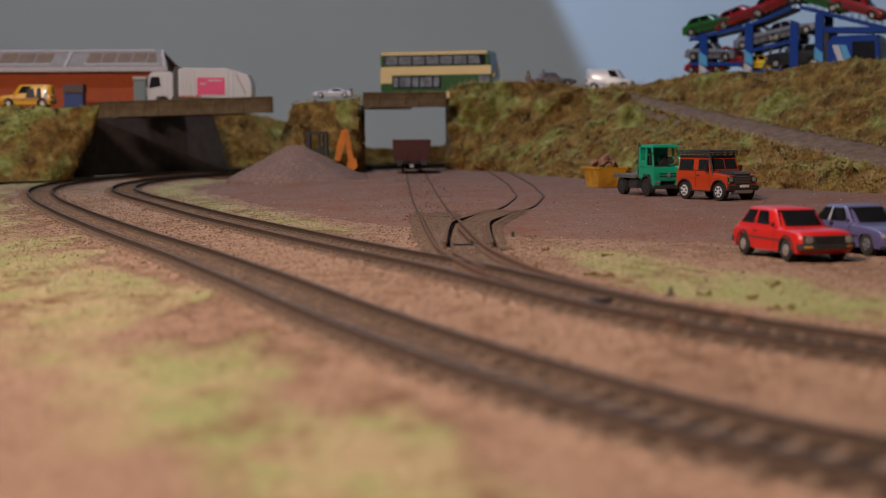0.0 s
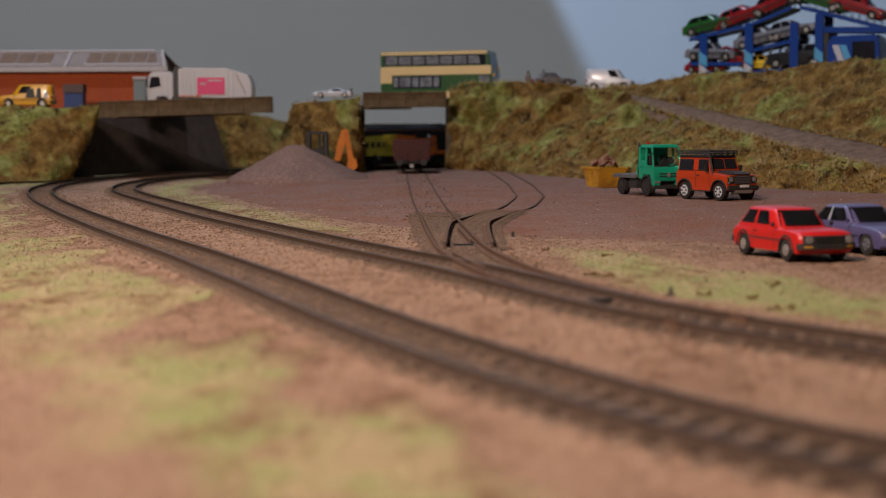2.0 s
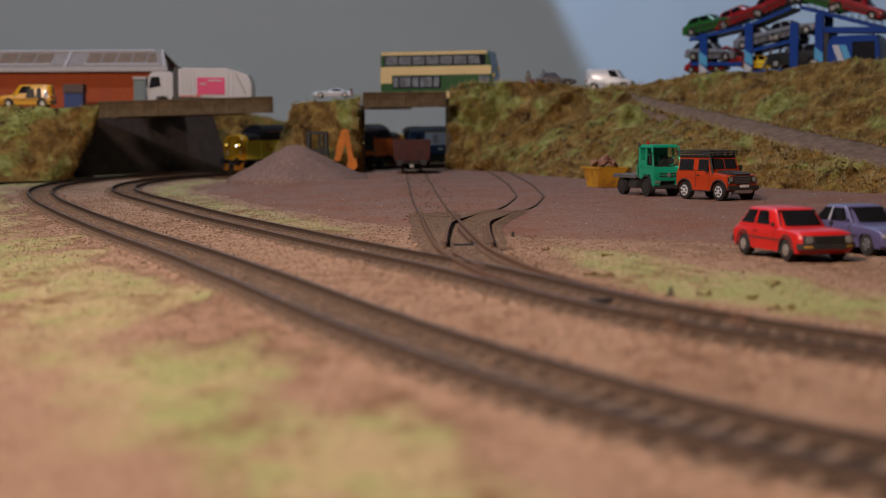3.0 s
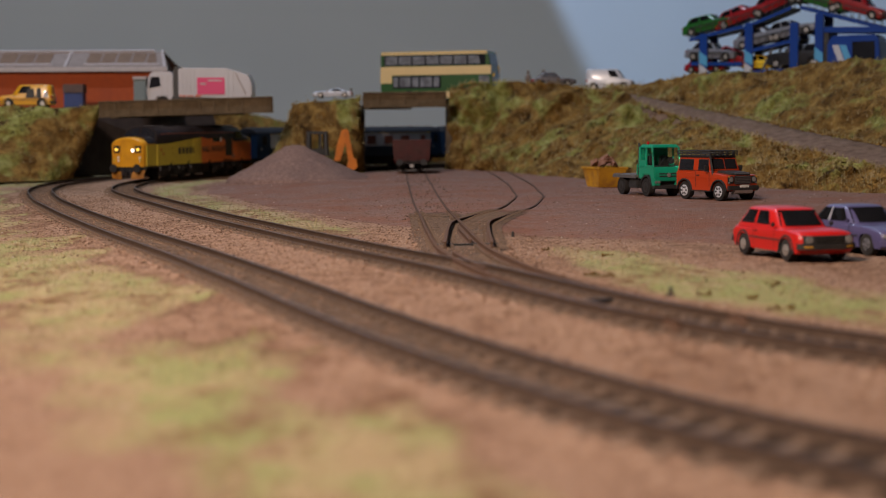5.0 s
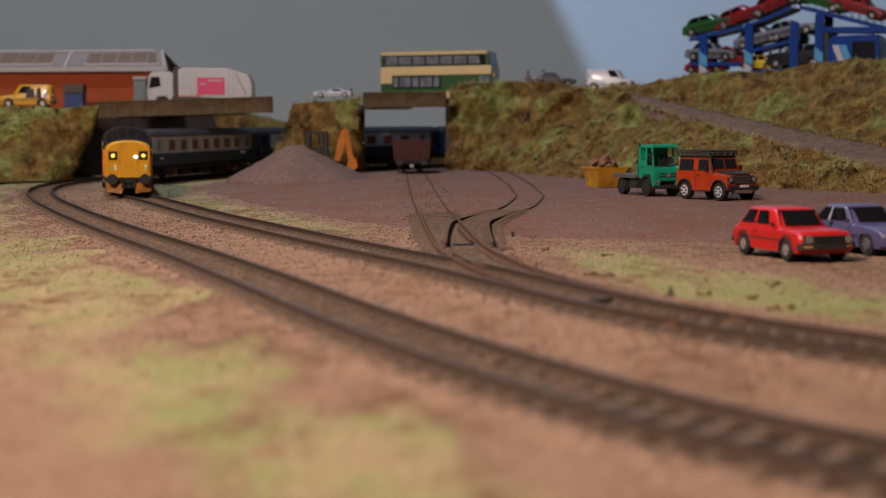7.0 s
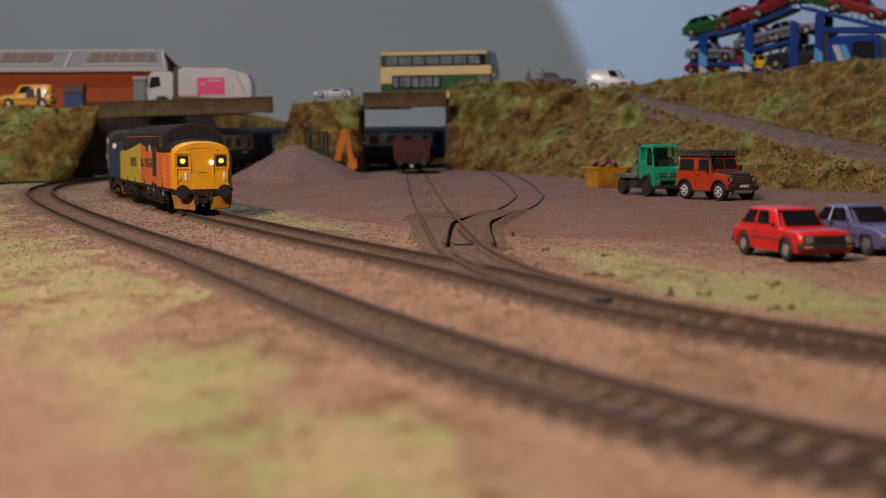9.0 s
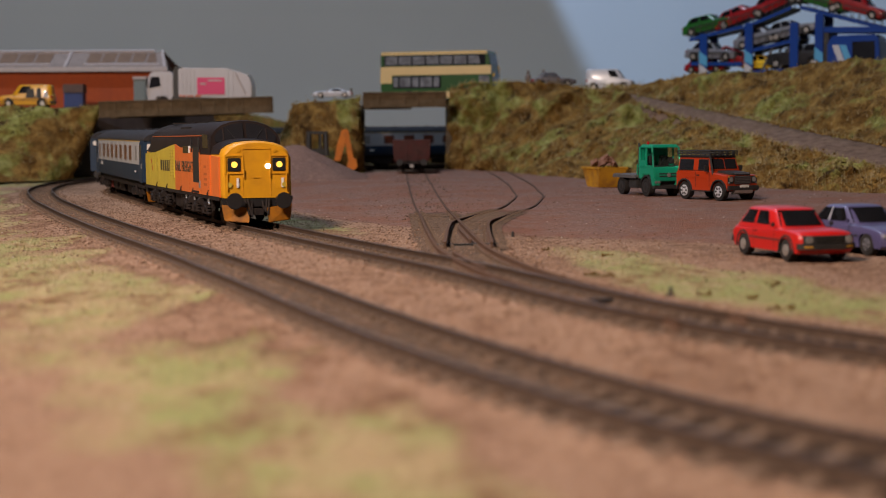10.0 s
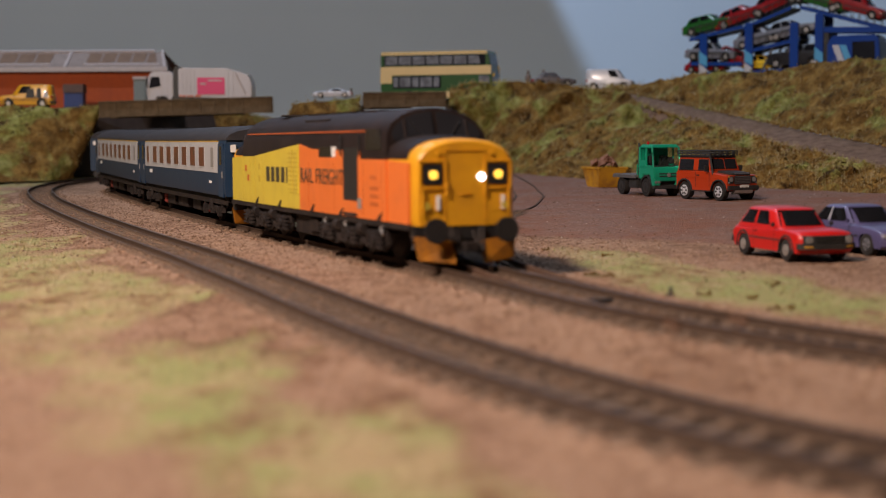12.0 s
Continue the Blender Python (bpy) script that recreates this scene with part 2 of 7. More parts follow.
M_GROUND = ground_material()
def turf_material(name, lift, bump):
    """Flock turf: brown and ochre, with green drifts and dark scrub."""
    m = bpy.data.materials.new(name)
    m.use_nodes = True
    nt = m.node_tree
    b = nt.nodes["Principled BSDF"]
    b.inputs["Roughness"].default_value, b.inputs["Specular IOR Level"].default_value = 0.95, 0.12
    tc = nt.nodes.new("ShaderNodeTexCoord")

    def tex(scale, detail=6, rough=0.6, off=0.0):
        mp = nt.nodes.new("ShaderNodeMapping")
        mp.inputs["Location"].default_value = (off, off * 0.7, 0)
        nt.links.new(tc.outputs["Object"], mp.inputs["Vector"])
        n = nt.nodes.new("ShaderNodeTexNoise")
        n.inputs["Scale"].default_value, n.inputs["Detail"].default_value, n.inputs["Roughness"].default_value = scale, detail, rough
        n.inputs["Distortion"].default_value = 0.5
        nt.links.new(mp.outputs["Vector"], n.inputs["Vector"])
        return n.outputs["Fac"]

    def ramp(fac, stops):
        r = nt.nodes.new("ShaderNodeValToRGB")
        while len(r.color_ramp.elements) < len(stops):
            r.color_ramp.elements.new(0.5)
        for e, (p, c) in zip(r.color_ramp.elements, stops):
            e.position, e.color = p, (*[v * lift for v in c], 1)
        nt.links.new(fac, r.inputs["Fac"])
        return r.outputs["Color"]

    def mix(fac, lo, hi, a, c):
        mr = nt.nodes.new("ShaderNodeMapRange")
        mr.inputs["From Min"].default_value, mr.inputs["From Max"].default_value = lo, hi
        nt.links.new(fac, mr.inputs["Value"])
        x = nt.nodes.new("ShaderNodeMix")
        x.data_type = "RGBA"
        nt.links.new(mr.outputs["Result"], x.inputs["Factor"])
        nt.links.new(a, x.inputs["A"])
        nt.links.new(c, x.inputs["B"])
        return x.outputs["Result"]

    ochre = ramp(tex(75, 8, 0.7), [(0.30, (0.045, 0.022, 0.007)), (0.48, (0.17, 0.095, 0.026)), (0.62, (0.31, 0.19, 0.055)), (0.76, (0.42, 0.30, 0.12))])
    green = ramp(tex(95, 8, 0.7, 3.0), [(0.30, (0.06, 0.055, 0.012)), (0.50, (0.24, 0.235, 0.06)), (0.72, (0.44, 0.44, 0.17))])
    scrub = ramp(tex(200, 4, 0.6, 5.0), [(0.35, (0.025, 0.013, 0.005)), (0.7, (0.085, 0.045, 0.015))])
    c = mix(tex(24, 7, 0.62, 1.0), 0.50, 0.60, ochre, green)
    c = mix(tex(48, 8, 0.72, 8.0), 0.56, 0.64, c, scrub)
    nt.links.new(c, b.inputs["Base Color"])
    if bump:
        bp = nt.nodes.new("ShaderNodeBump")
        bp.inputs["Strength"].default_value, bp.inputs["Distance"].default_value = bump, 0.003
        nt.links.new(tex(380, 6, 0.7), bp.inputs["Height"])
        nt.links.new(bp.outputs["Normal"], b.inputs["Normal"])
    return m


M_BANK = turf_material("bank_turf", 1.0, 1.0)
M_FLOCK = turf_material("flock", 1.12, 0.0)
M_FLOCK_DARK = mat("flock_dark", (0.07, 0.038, 0.01), 0.95, colour2=(0.14, 0.08, 0.02), scale=80, spec=0.1)
M_STRAW = mat("straw", (0.40, 0.31, 0.17), 0.9, colour2=(0.28, 0.235, 0.11), scale=90, spec=0.1)
M_LANE = mat("lane_grit", (0.12, 0.076, 0.052), 0.95, colour2=(0.23, 0.15, 0.108), scale=160, bump=0.5, bump_scale=1200, spec=0.1, wear=(0.24, 0.15, 0.09), wear_scale=40)
M_PILE = mat("ballast_pile", (0.17, 0.098, 0.078), 0.95, colour2=(0.30, 0.19, 0.15), scale=520, bump=0.8, bump_scale=1500, spec=0.1, wear=(0.14, 0.09, 0.08), wear_scale=30)
M_WALL = mat("painted_wall", (0.61, 0.79, 0.99), 0.85, colour2=(0.59, 0.765, 0.965), scale=6, bump=0.08, bump_scale=300, spec=0.2)
M_PLAIN = mat("room_paint", (0.20, 0.175, 0.155), 0.9, scale=5, spec=0.2)
M_BOARD = mat("bare_board", (0.24, 0.16, 0.09), 0.8, scale=30, spec=0.2)
M_DECK = mat("bridge_girder", (0.085, 0.058, 0.030), 0.8, colour2=(0.13, 0.09, 0.05), scale=160, bump=0.4, bump_scale=500, spec=0.25, wear=(0.06, 0.035, 0.018), wear_scale=60)
M_BLACK = mat("dark_board", (0.055, 0.042, 0.038), 0.9, colour2=(0.075, 0.057, 0.05), scale=90, spec=0.1)
M_STONE = mat("abutment", (0.075, 0.055, 0.035), 0.9, colour2=(0.11, 0.08, 0.05), scale=200, bump=0.4, spec=0.15)
M_RAIL = mat("rail_rusty", (0.044, 0.027, 0.018), 0.75, 0.0, colour2=(0.072, 0.045, 0.030), scale=600, spec=0.25)
M_RUST = mat("rail_deep_rust", (0.080, 0.046, 0.031), 0.85, 0.0, colour2=(0.125, 0.073, 0.049), scale=500, spec=0.15)
M_RAILTOP = mat("rail_head", (0.075, 0.051, 0.039), 0.5, 0.15, colour2=(0.05, 0.034, 0.026), scale=500)
M_SLEEPER = mat("sleeper", (0.085, 0.058, 0.042), 0.9, colour2=(0.18, 0.126, 0.092), scale=700, bump=0.3, spec=0.15, wear=(0.21, 0.14, 0.09), wear_scale=200)

# ---- the board and its scenery ----


GROUND = {}


def ground():
    ys = [80.0]
    while ys[-1] < 2150:
        ys.append(ys[-1] + max(2.5, ys[-1] * 0.0075))
    xs = list(np.arange(-960, 960.1, 6.0))
    ny, nx = len(ys), len(xs)
    X, Y = np.meshgrid(xs, ys)
    pts = np.c_[X.ravel(), Y.ravel()]

    def near(q):
        d = np.full(len(pts), 1e9)
        k = np.zeros(len(pts), int)
        for i in range(0, len(q), 2):
            e = np.hypot(pts[:, 0] - q[i, 0], pts[:, 1] - q[i, 1])
            w = e < d
            d[w], k[w] = e[w], i
        return d, np.clip(k, 1, len(q) - 2)

    PY = np.array([plan_y(d) for d in pts[:, 1]])
    di, ki = near(INNER)
    do, ko = near(OUTER)
    ds, _ = near(SIDING[30:])
    dp, _ = near(SPUR)
    v = INNER[ki + 1] - INNER[ki - 1]
    w = pts - INNER[ki]
    side = (v[:, 0] * w[:, 1] - v[:, 1] * w[:, 0]) / np.hypot(v[:, 0], v[:, 1])
    v2 = OUTER[ko + 1] - OUTER[ko - 1]
    w2 = pts - OUTER[ko]
    out = -(v2[:, 0] * w2[:, 1] - v2[:, 1] * w2[:, 0]) / np.hypot(v2[:, 0], v2[:, 1])
    sm = lambda a, b, x: (lambda t: t * t * (3 - 2 * t))(np.clip((x - a) / (b - a), 0, 1))
    z = np.array([rise(d) for d in pts[:, 1]]) + 6.0 * sm(30, 200, side) * sm(420, 800, PY + 0.6 * pts[:, 0])
    rough = np.array([nz(x / 9, y / 9) * 0.5 + nz(x / 30, y / 30, 5) * 0.8 for x, y in pts])
    flat = sm(14, 26, np.minimum(np.minimum(di, do), np.minimum(ds, dp)))
    z = z + rough * (0.12 + 0.88 * flat) * 0.8 + (1 - sm(15, 22, np.minimum(np.minimum(di, do), np.minimum(ds, dp) + 100 * (PY > 560)))) * (1.12 + 0.1 * sm(290, 400, PY))
    # grass on the outer shoulder, along the yard's front edge and beside the line at the loop
    wob = np.array([nz(x / 60, y / 60, 9) for x, y in pts])
    wide = np.array([nz(x / 30, y / 95, 4) + 0.5 * nz(x / 13, y / 40, 14) for x, y in pts])
    shoulder = sm(20, 40, out + wide * 26) * (1 - 0.85 * sm(62, 88, out + wide * 34) * (1 - sm(330, 520, pts[:, 1])))
    g = shoulder * np.clip(0.85 + 0.75 * wide, 0.0, 1.0)
    # damp darker soil between the shoulder and the sleepers
    soil = sm(15, 24, out + wide * 8) * (1 - sm(30, 46, out + wide * 16)) * np.clip(0.55 + 0.7 * wide, 0.0, 0.9)
    along_front = sm(45, 75, pts[:, 0] + 0.04 * PY)
    verge = sm(28, 40, side + wob * 10) * (1 - sm(78, 104, side + wob * 18)) * along_front
    loop = sm(16, 28, side + wob * 8) * (1 - sm(38, 62, side + wob * 10)) * sm(430, 520, PY) * (1 - sm(-34, -14, pts[:, 0])) * (1 - sm(960, 1060, PY))
    g = np.maximum(np.maximum(g, 1.15 * verge * np.clip(0.9 + 0.6 * wide, 0.3, 1.1)), 1.2 * loop * np.clip(0.85 + 0.6 * wide, 0.3, 1.1))
    yd = sm(48, 80, side + wob * 12) * sm(430, 520, PY + 0.55 * pts[:, 0])
    bed = np.maximum(0.85 * (1 - sm(9, 15, np.minimum(di, do))), 0.8 * (1 - sm(12, 20, np.minimum(ds, dp))) * (1 - sm(520, 600, PY)))
    GROUND.update(verge=verge, pts=pts, g=g, yd=yd, rail=np.minimum(np.minimum(di, do), ds), z=z)
    me = bpy.data.meshes.new("ground")
    faces = [(r * nx + c, r * nx + c + 1, (r + 1) * nx + c + 1, (r + 1) * nx + c) for r in range(ny - 1) for c in range(nx - 1)]
    me.from_pydata([(a * MM, b * MM, c * MM) for (a, b), c in zip(pts.tolist(), z.tolist())], [], faces)
    for name, val in (("grass", g), ("yard", yd), ("bed", bed), ("soil", soil)):
        a = me.attributes.new(name, "FLOAT", "POINT")
        a.data.foreach_set("value", val.astype(np.float32))
    me.materials.append(M_GROUND)
    me.polygons.foreach_set("use_smooth", [True] * len(me.polygons))
    ob = tagged(new("ground", me), "brown earth and grit scenic base with patches of pale grass", "ground", kind="structure")
    return ob


ground()


def resample(pts, n):
    pts = np.array(pts, float)
    d = np.r_[0, np.cumsum(np.linalg.norm(np.diff(pts, axis=0), axis=1))]
    s = np.linspace(0, d[-1], n)
    return np.c_[[np.interp(s, d, pts[:, k]) for k in range(pts.shape[1])]].T


def bank_mesh(name, lines, counts, n, material, amp=5.0, seed=0.0, lump=22.0, smooth_rows=()):
    """A turf bank: several lines from toe to back, joined by rough slopes. Each line: (x, y, z) corners."""
    L = [resample(deep(l), n) for l in lines]
    rows = [L[0]]
    fl = [0.0]
    for k, (a, b) in enumerate(zip(L[:-1], L[1:])):
        for i in range(1, counts[k] + 1):
            rows.append(a + (b - a) * (i / counts[k]))
            fl.append(0.15 if k in smooth_rows else 1.0)
    verts = []
    for r, row in enumerate(rows):
        for x, y, z in row:
            k = amp * fl[r] * (0.35 if r == 0 else 1)
            f = nz(x / lump, y / lump + seed, z / lump) * 1.0 + nz(x / 9, y / 9 + seed, z / 9) * 0.8 + nz(x / 4, y / 4 + seed, z / 4) * 0.3 + nz(x / 55, y / 55 + seed, z / 55) * 1.2
            verts.append((x * MM, (y - f * k) * MM, (z + f * k * 0.45 * (0 if r == 0 else 1)) * MM))
    m = len(rows)
    faces = [(r * n + c, r * n + c + 1, (r + 1) * n + c + 1, (r + 1) * n + c) for r in range(m - 1) for c in range(n - 1)]
    me = bpy.data.meshes.new(name)
    me.from_pydata(verts, [], faces)
    me.materials.append(material)
    me.polygons.foreach_set("use_smooth", [True] * len(me.polygons))
    return me, verts, m


TUFTS = []


def bank(name, label, lines, counts, n, amp=5.0, seed=0.0, lump=22.0, smooth_rows=(), tuft_rows=1.0):
    me, verts, m = bank_mesh(name, lines, counts, n, M_BANK, amp, seed, lump, smooth_rows)
    ob = tagged(new(name, me), label, "embankment", kind="structure")
    top = int(sum(counts[: len(counts) if tuft_rows >= 1 else 1]) + 1)
    TUFTS.append((verts, n, min(m, top)))
    return ob


# right-hand embankment under the ramp, the ramp itself and the slope above it
R_TOE = [(2, 1083, 4), (55, 1026, 5), (104, 875, 5), (156, 754, 5), (204, 712, 4), (262, 648, 3), (405, 539, 2)]
R_CREST = [(8, 1090, 88), (28, 1088, 95), (64, 1086, 95), (120, 1075, 91), (169, 1051, 82), (212, 926, 55), (258, 780, 32), (285, 692, 19), (408, 576, 8)]
R_LANE = [(5, 1120, 83), (64, 1112, 86), (136, 1092, 87), (182, 1063, 84), (242, 951, 63), (285, 823, 44), (325, 745, 31), (425, 630, 17)]
U_CREST = [(5, 1164, 81), (63, 1164, 86), (154, 1140, 89), (196, 1083, 92), (241, 1001, 98), (306, 926, 100), (374, 841, 105), (472, 736, 106)]
U_BACK = [(4, 1376, 79), (62, 1376, 84), (150, 1376, 88), (229, 1376, 92), (355, 1330, 94), (536, 1252, 95), (637, 1092, 96), (741, 926, 98)]
bank("embankment_right", "rough grassy embankment in olive and ochre flock", [R_TOE, R_CREST], [30], 220, 9.5, 1.0)
bank("embankment_upper", "grassy upper slope above the ramp with a flat top", [R_LANE, U_CREST, U_BACK], [18, 6], 190, 7.0, 3.0, smooth_rows=(1,), tuft_rows=0.5)


def lane():
    a, b = resample(deep(R_CREST), 120), resample(deep(R_LANE), 120)
    verts, faces = [], []
    for i in range(120):
        for k in range(7):
            p = a[i] + (b[i] - a[i]) * (k / 6 * 1.3 - 0.15)
            verts.append((p[0] * MM, p[1] * MM, (p[2] + nz(p[0] / 14, p[1] / 14) * 0.35 + 0.8 - (9.0 if k in (0, 6) else 0.0)) * MM))
    for i in range(26, 119):
        for k in range(6):
            faces.append((i * 7 + k, i * 7 + k + 1, (i + 1) * 7 + k + 1, (i + 1) * 7 + k))
    me = bpy.data.meshes.new("lane")
    me.from_pydata(verts, [], faces)
    me.materials.append(M_LANE)
    me.polygons.foreach_set("use_smooth", [True] * len(me.polygons))
    tagged(new("lane", me), "grey-brown dirt lane climbing the embankment", "road", kind="structure")


lane()
# left embankment, turning in beside the bridge opening
bank("embankment_left", "rough grassy embankment in green and brown flock",
     [[(-836, 892, 2), (-519, 905, 2), (-412, 920, 2), (-362, 965, 2), (-352, 995, 2), (-385, 1080, 2), (-452, 1288, 2)],
      [(-829, 976, 68), (-515, 989, 69), (-367, 998, 70), (-332, 1004, 71), (-326, 1012, 71), (-372, 1080, 71), (-420, 1288, 70)],
      [(-803, 1288, 68), (-571, 1288, 69), (-520, 1288, 69), (-470, 1288, 70), (-460, 1288, 70), (-450, 1288, 70), (-432, 1290, 70)]],
     [22, 5], 130, 6.0, 7.0, smooth_rows=(1,), tuft_rows=0.5)
# the block of hillside between the two bridges
bank("embankment_middle", "steep block of hillside covered in ochre flock",
     [[(-170, 1268, 4), (-186, 1140, 4), (-179, 1051, 4), (-137, 1024, 5), (-92, 1024, 5), (-77, 1034, 5), (-90, 1132, 5), (-106, 1268, 5)],
      [(-147, 1268, 71), (-156, 1140, 72), (-151, 1063, 74), (-128, 1043, 76), (-96, 1041, 78), (-82, 1047, 80), (-94, 1132, 79), (-110, 1268, 78)],
      [(-134, 1268, 72), (-126, 1172, 74), (-122, 1132, 74), (-118, 1124, 75), (-109, 1124, 77), (-102, 1124, 78), (-104, 1140, 79), (-114, 1268, 78)]],
     [22, 4], 110, 5.0, 12.0, smooth_rows=(1,), tuft_rows=0.5)


def bm_box(name, label, category, args, material, kind="structure", bevel=0.0):
    bm = bmesh.new()
    box(bm, *args)
    ob = new(name, mesh_of(name, bm, material, bevel))
    return tagged(ob, label, category, kind=kind)


def bridge(name, label, x0, y0, z0, x1, y1, z1, depth, face, lip, panels):
    """A road bridge: deck slab, two parapet girders with ribs."""
    (x0, y0, z0), (x1, y1, z1) = deep([(x0, y0, z0), (x1, y1, z1)])
    face = face * 1.03
    a = math.atan2(y1 - y0, x1 - x0)
    ln = math.hypot(x1 - x0, y1 - y0)
    tilt = math.degrees(math.atan2(z1 - z0, ln))
    th = thing(name, P(x0, y0, z0, math.degrees(a), 0, -tilt), label, "bridge")
    bm = bmesh.new()
    box(bm, ln / 2 - 14, depth / 2, -face + 5, ln - 28, depth - 5, 6)
    part("deck", bm, M_DECK, th, bevel=0.4)
    for y in (0, depth):
        bm = bmesh.new()
        box(bm, ln / 2 - (22 if y else 0), y, -face / 2 + lip, ln - (30 if y else 0), 5, face)
        g = part("parapet_girder", bm, M_DECK, th, bevel=0.5)
        if y == 0:
            for k in range(panels + 1):
                bm = bmesh.new()
                box(bm, 2 + (ln - 4) * k / panels, -3.0, -face / 2 + lip - 0.5, 1.6, 1.2, face - 3)
                part("rib", bm, M_DECK, g)
            for z in (lip - 0.8, lip - face + 0.8):
                bm = bmesh.new()
                box(bm, ln / 2, -3.2, z, ln, 1.8, 1.4)
                part("flange", bm, M_DECK, g)
    return th


bridge("road_bridge", "dark brown plate girder road bridge over the running lines", -328, 1005, 75.5, -162, 1005, 79.5, 80, 15.2, 0, 12)
bridge("road_bridge", "dark brown girder bridge over the siding", -79, 1051, 84.5, 4, 1051, 85, 120, 15.0, 0, 6)
bm_box("abutment", "dark stone bridge abutment", "abutment", (6.7, 1604, 39, 6.2, 123, 67), M_STONE)
bm_box("abutment", "dark stone bridge abutment", "abutment", (-84, 1562, 39, 5, 38, 67), M_STONE)
# dark slab standing behind the running lines, below the left-hand road
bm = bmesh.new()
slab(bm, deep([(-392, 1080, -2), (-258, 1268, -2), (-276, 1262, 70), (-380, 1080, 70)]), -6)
tagged(new("dark_panel", mesh_of("dark_panel", bm, M_BLACK)), "dark brown-black board under the road", "panel", kind="structure")
bank("embankment_back", "brown flock hillside behind the running lines",
     [[(-290, 1290, 2), (-262, 1300, 2), (-200, 1330, 2), (-100, 1425, 3), (60, 1480, 4), (300, 1490, 4)],
      [(-312, 1300, 70), (-262, 1330, 72), (-205, 1370, 58), (-100, 1455, 22), (60, 1510, 26), (300, 1520, 30)],
      [(-312, 1400, 70), (-262, 1400, 70), (-205, 1430, 56), (-100, 1490, 20), (60, 1525, 24), (300, 1530, 28)]],
     [16, 4], 100, 5.0, 17.0)
# road along the top
bm = bmesh.new()
slab(bm, deep([(-836, 1160, 68), (-300, 1160, 70), (-300, 1290, 70), (-836, 1290, 68)]), 2)
ob_road = tagged(new("road", mesh_of("road", bm, M_LANE)), "grey road along the top of the embankment", "road", kind="structure")

# ---- the room ----
bm_box("backdrop", "pale grey-blue painted wall behind the layout", "wall", (0, 2178, 500, 6000, 40, 2900), M_WALL)
bm_box("wall_south", "plain painted room wall", "wall", (0, -2200, 500, 6000, 40, 2900), M_PLAIN)
bm_box("wall_west", "plain painted room wall", "wall", (-3000, -11, 500, 40, 4338, 2900), M_PLAIN)
bm_box("wall_east", "plain painted room wall", "wall", (3000, -11, 500, 40, 4338, 2900), M_PLAIN)
bm_box("floor", "plain room floor", "floor", (0, -11, -960, 6000, 4338, 40), M_BOARD)
bm_box("ceiling", "plain white ceiling", "ceiling", (0, -11, 1960, 6000, 4338, 40), M_PLAIN)
bm_box("baseboard", "bare edge of the layout's board", "board", (800, 1112, -16, 3900, 2084, 12), M_BOARD)


# unseen board, added so the cool lamp leaves a slanted shadow edge on the backdrop
bm_box("shadow_board", "unseen board added to shade the left part of the backdrop", "shelf", (-1120, 1904, 564, 2229, 500, 18), M_PLAIN)


# ---- track ----
def sweep(q, off, prof, z0, closed=True):
    """A rail's outline (across, up) carried along the line q at a sideways offset."""
    t = np.gradient(q, axis=0)
    t /= np.linalg.norm(t, axis=1)[:, None]
    nrm = np.c_[-t[:, 1], t[:, 0]]
    verts, faces = [], []
    m = len(prof)
    for i in range(len(q)):
        for a, b in prof:
            p = q[i] + nrm[i] * (off + a)
            zz = z0 if not callable(z0) else z0(p[0], p[1])
            verts.append((p[0] * MM, p[1] * MM, (zz + b) * MM))
    for i in range(len(q) - 1):
        for k in range(m):
            j = (k + 1) % m
            faces.append((i * m + k, i * m + j, (i + 1) * m + j, (i + 1) * m + k))
    faces.append(tuple(range(m)))
    faces.append(tuple(reversed([(len(q) - 1) * m + k for k in range(m)])))
    return verts, faces


RAIL = [(-1.1, 0), (1.1, 0), (1.1, 0.45), (0.35, 0.8), (0.35, 1.9), (0.62, 2.15), (0.62, 2.6), (-0.62, 2.6), (-0.62, 2.15), (-0.35, 1.9), (-0.35, 0.8), (-1.1, 0.45)]


def rail(q, off, parent, z0=1.4, prof=None, name="rail", side=None, head=None):
    v, f = sweep(q, off, prof or RAIL, z0)
    me = bpy.data.meshes.new(name)
    me.from_pydata(v, [], f)
    me.materials.append(side or M_RAIL)
    me.materials.append(head or M_RAILTOP)
    m = len(prof or RAIL)
    for i, p in enumerate(me.polygons):
        if i % m == 6 and prof is None:
            p.material_index = 1
    bmm = bmesh.new()
    bmm.from_mesh(me)
    bmesh.ops.recalc_face_normals(bmm, faces=bmm.faces)
    bmm.to_mesh(me)
    bmm.free()
    ob = new(name, me)
    ob.parent = parent
    return ob


def sleeper_mesh(ln=30.0):
    bm = bmesh.new()
    box(bm, 0, 0, 0.7, ln, 3.7, 1.5, top=0.98, topy=0.88)
    for x in (-8.7, 8.7):
        for k in (-1, 1):
            box(bm, x + k * 1.9, 0, 1.75, 1.3, 2.0, 0.8)
    return mesh_of("sleeper", bm, M_SLEEPER)


SLEEPER = sleeper_mesh()


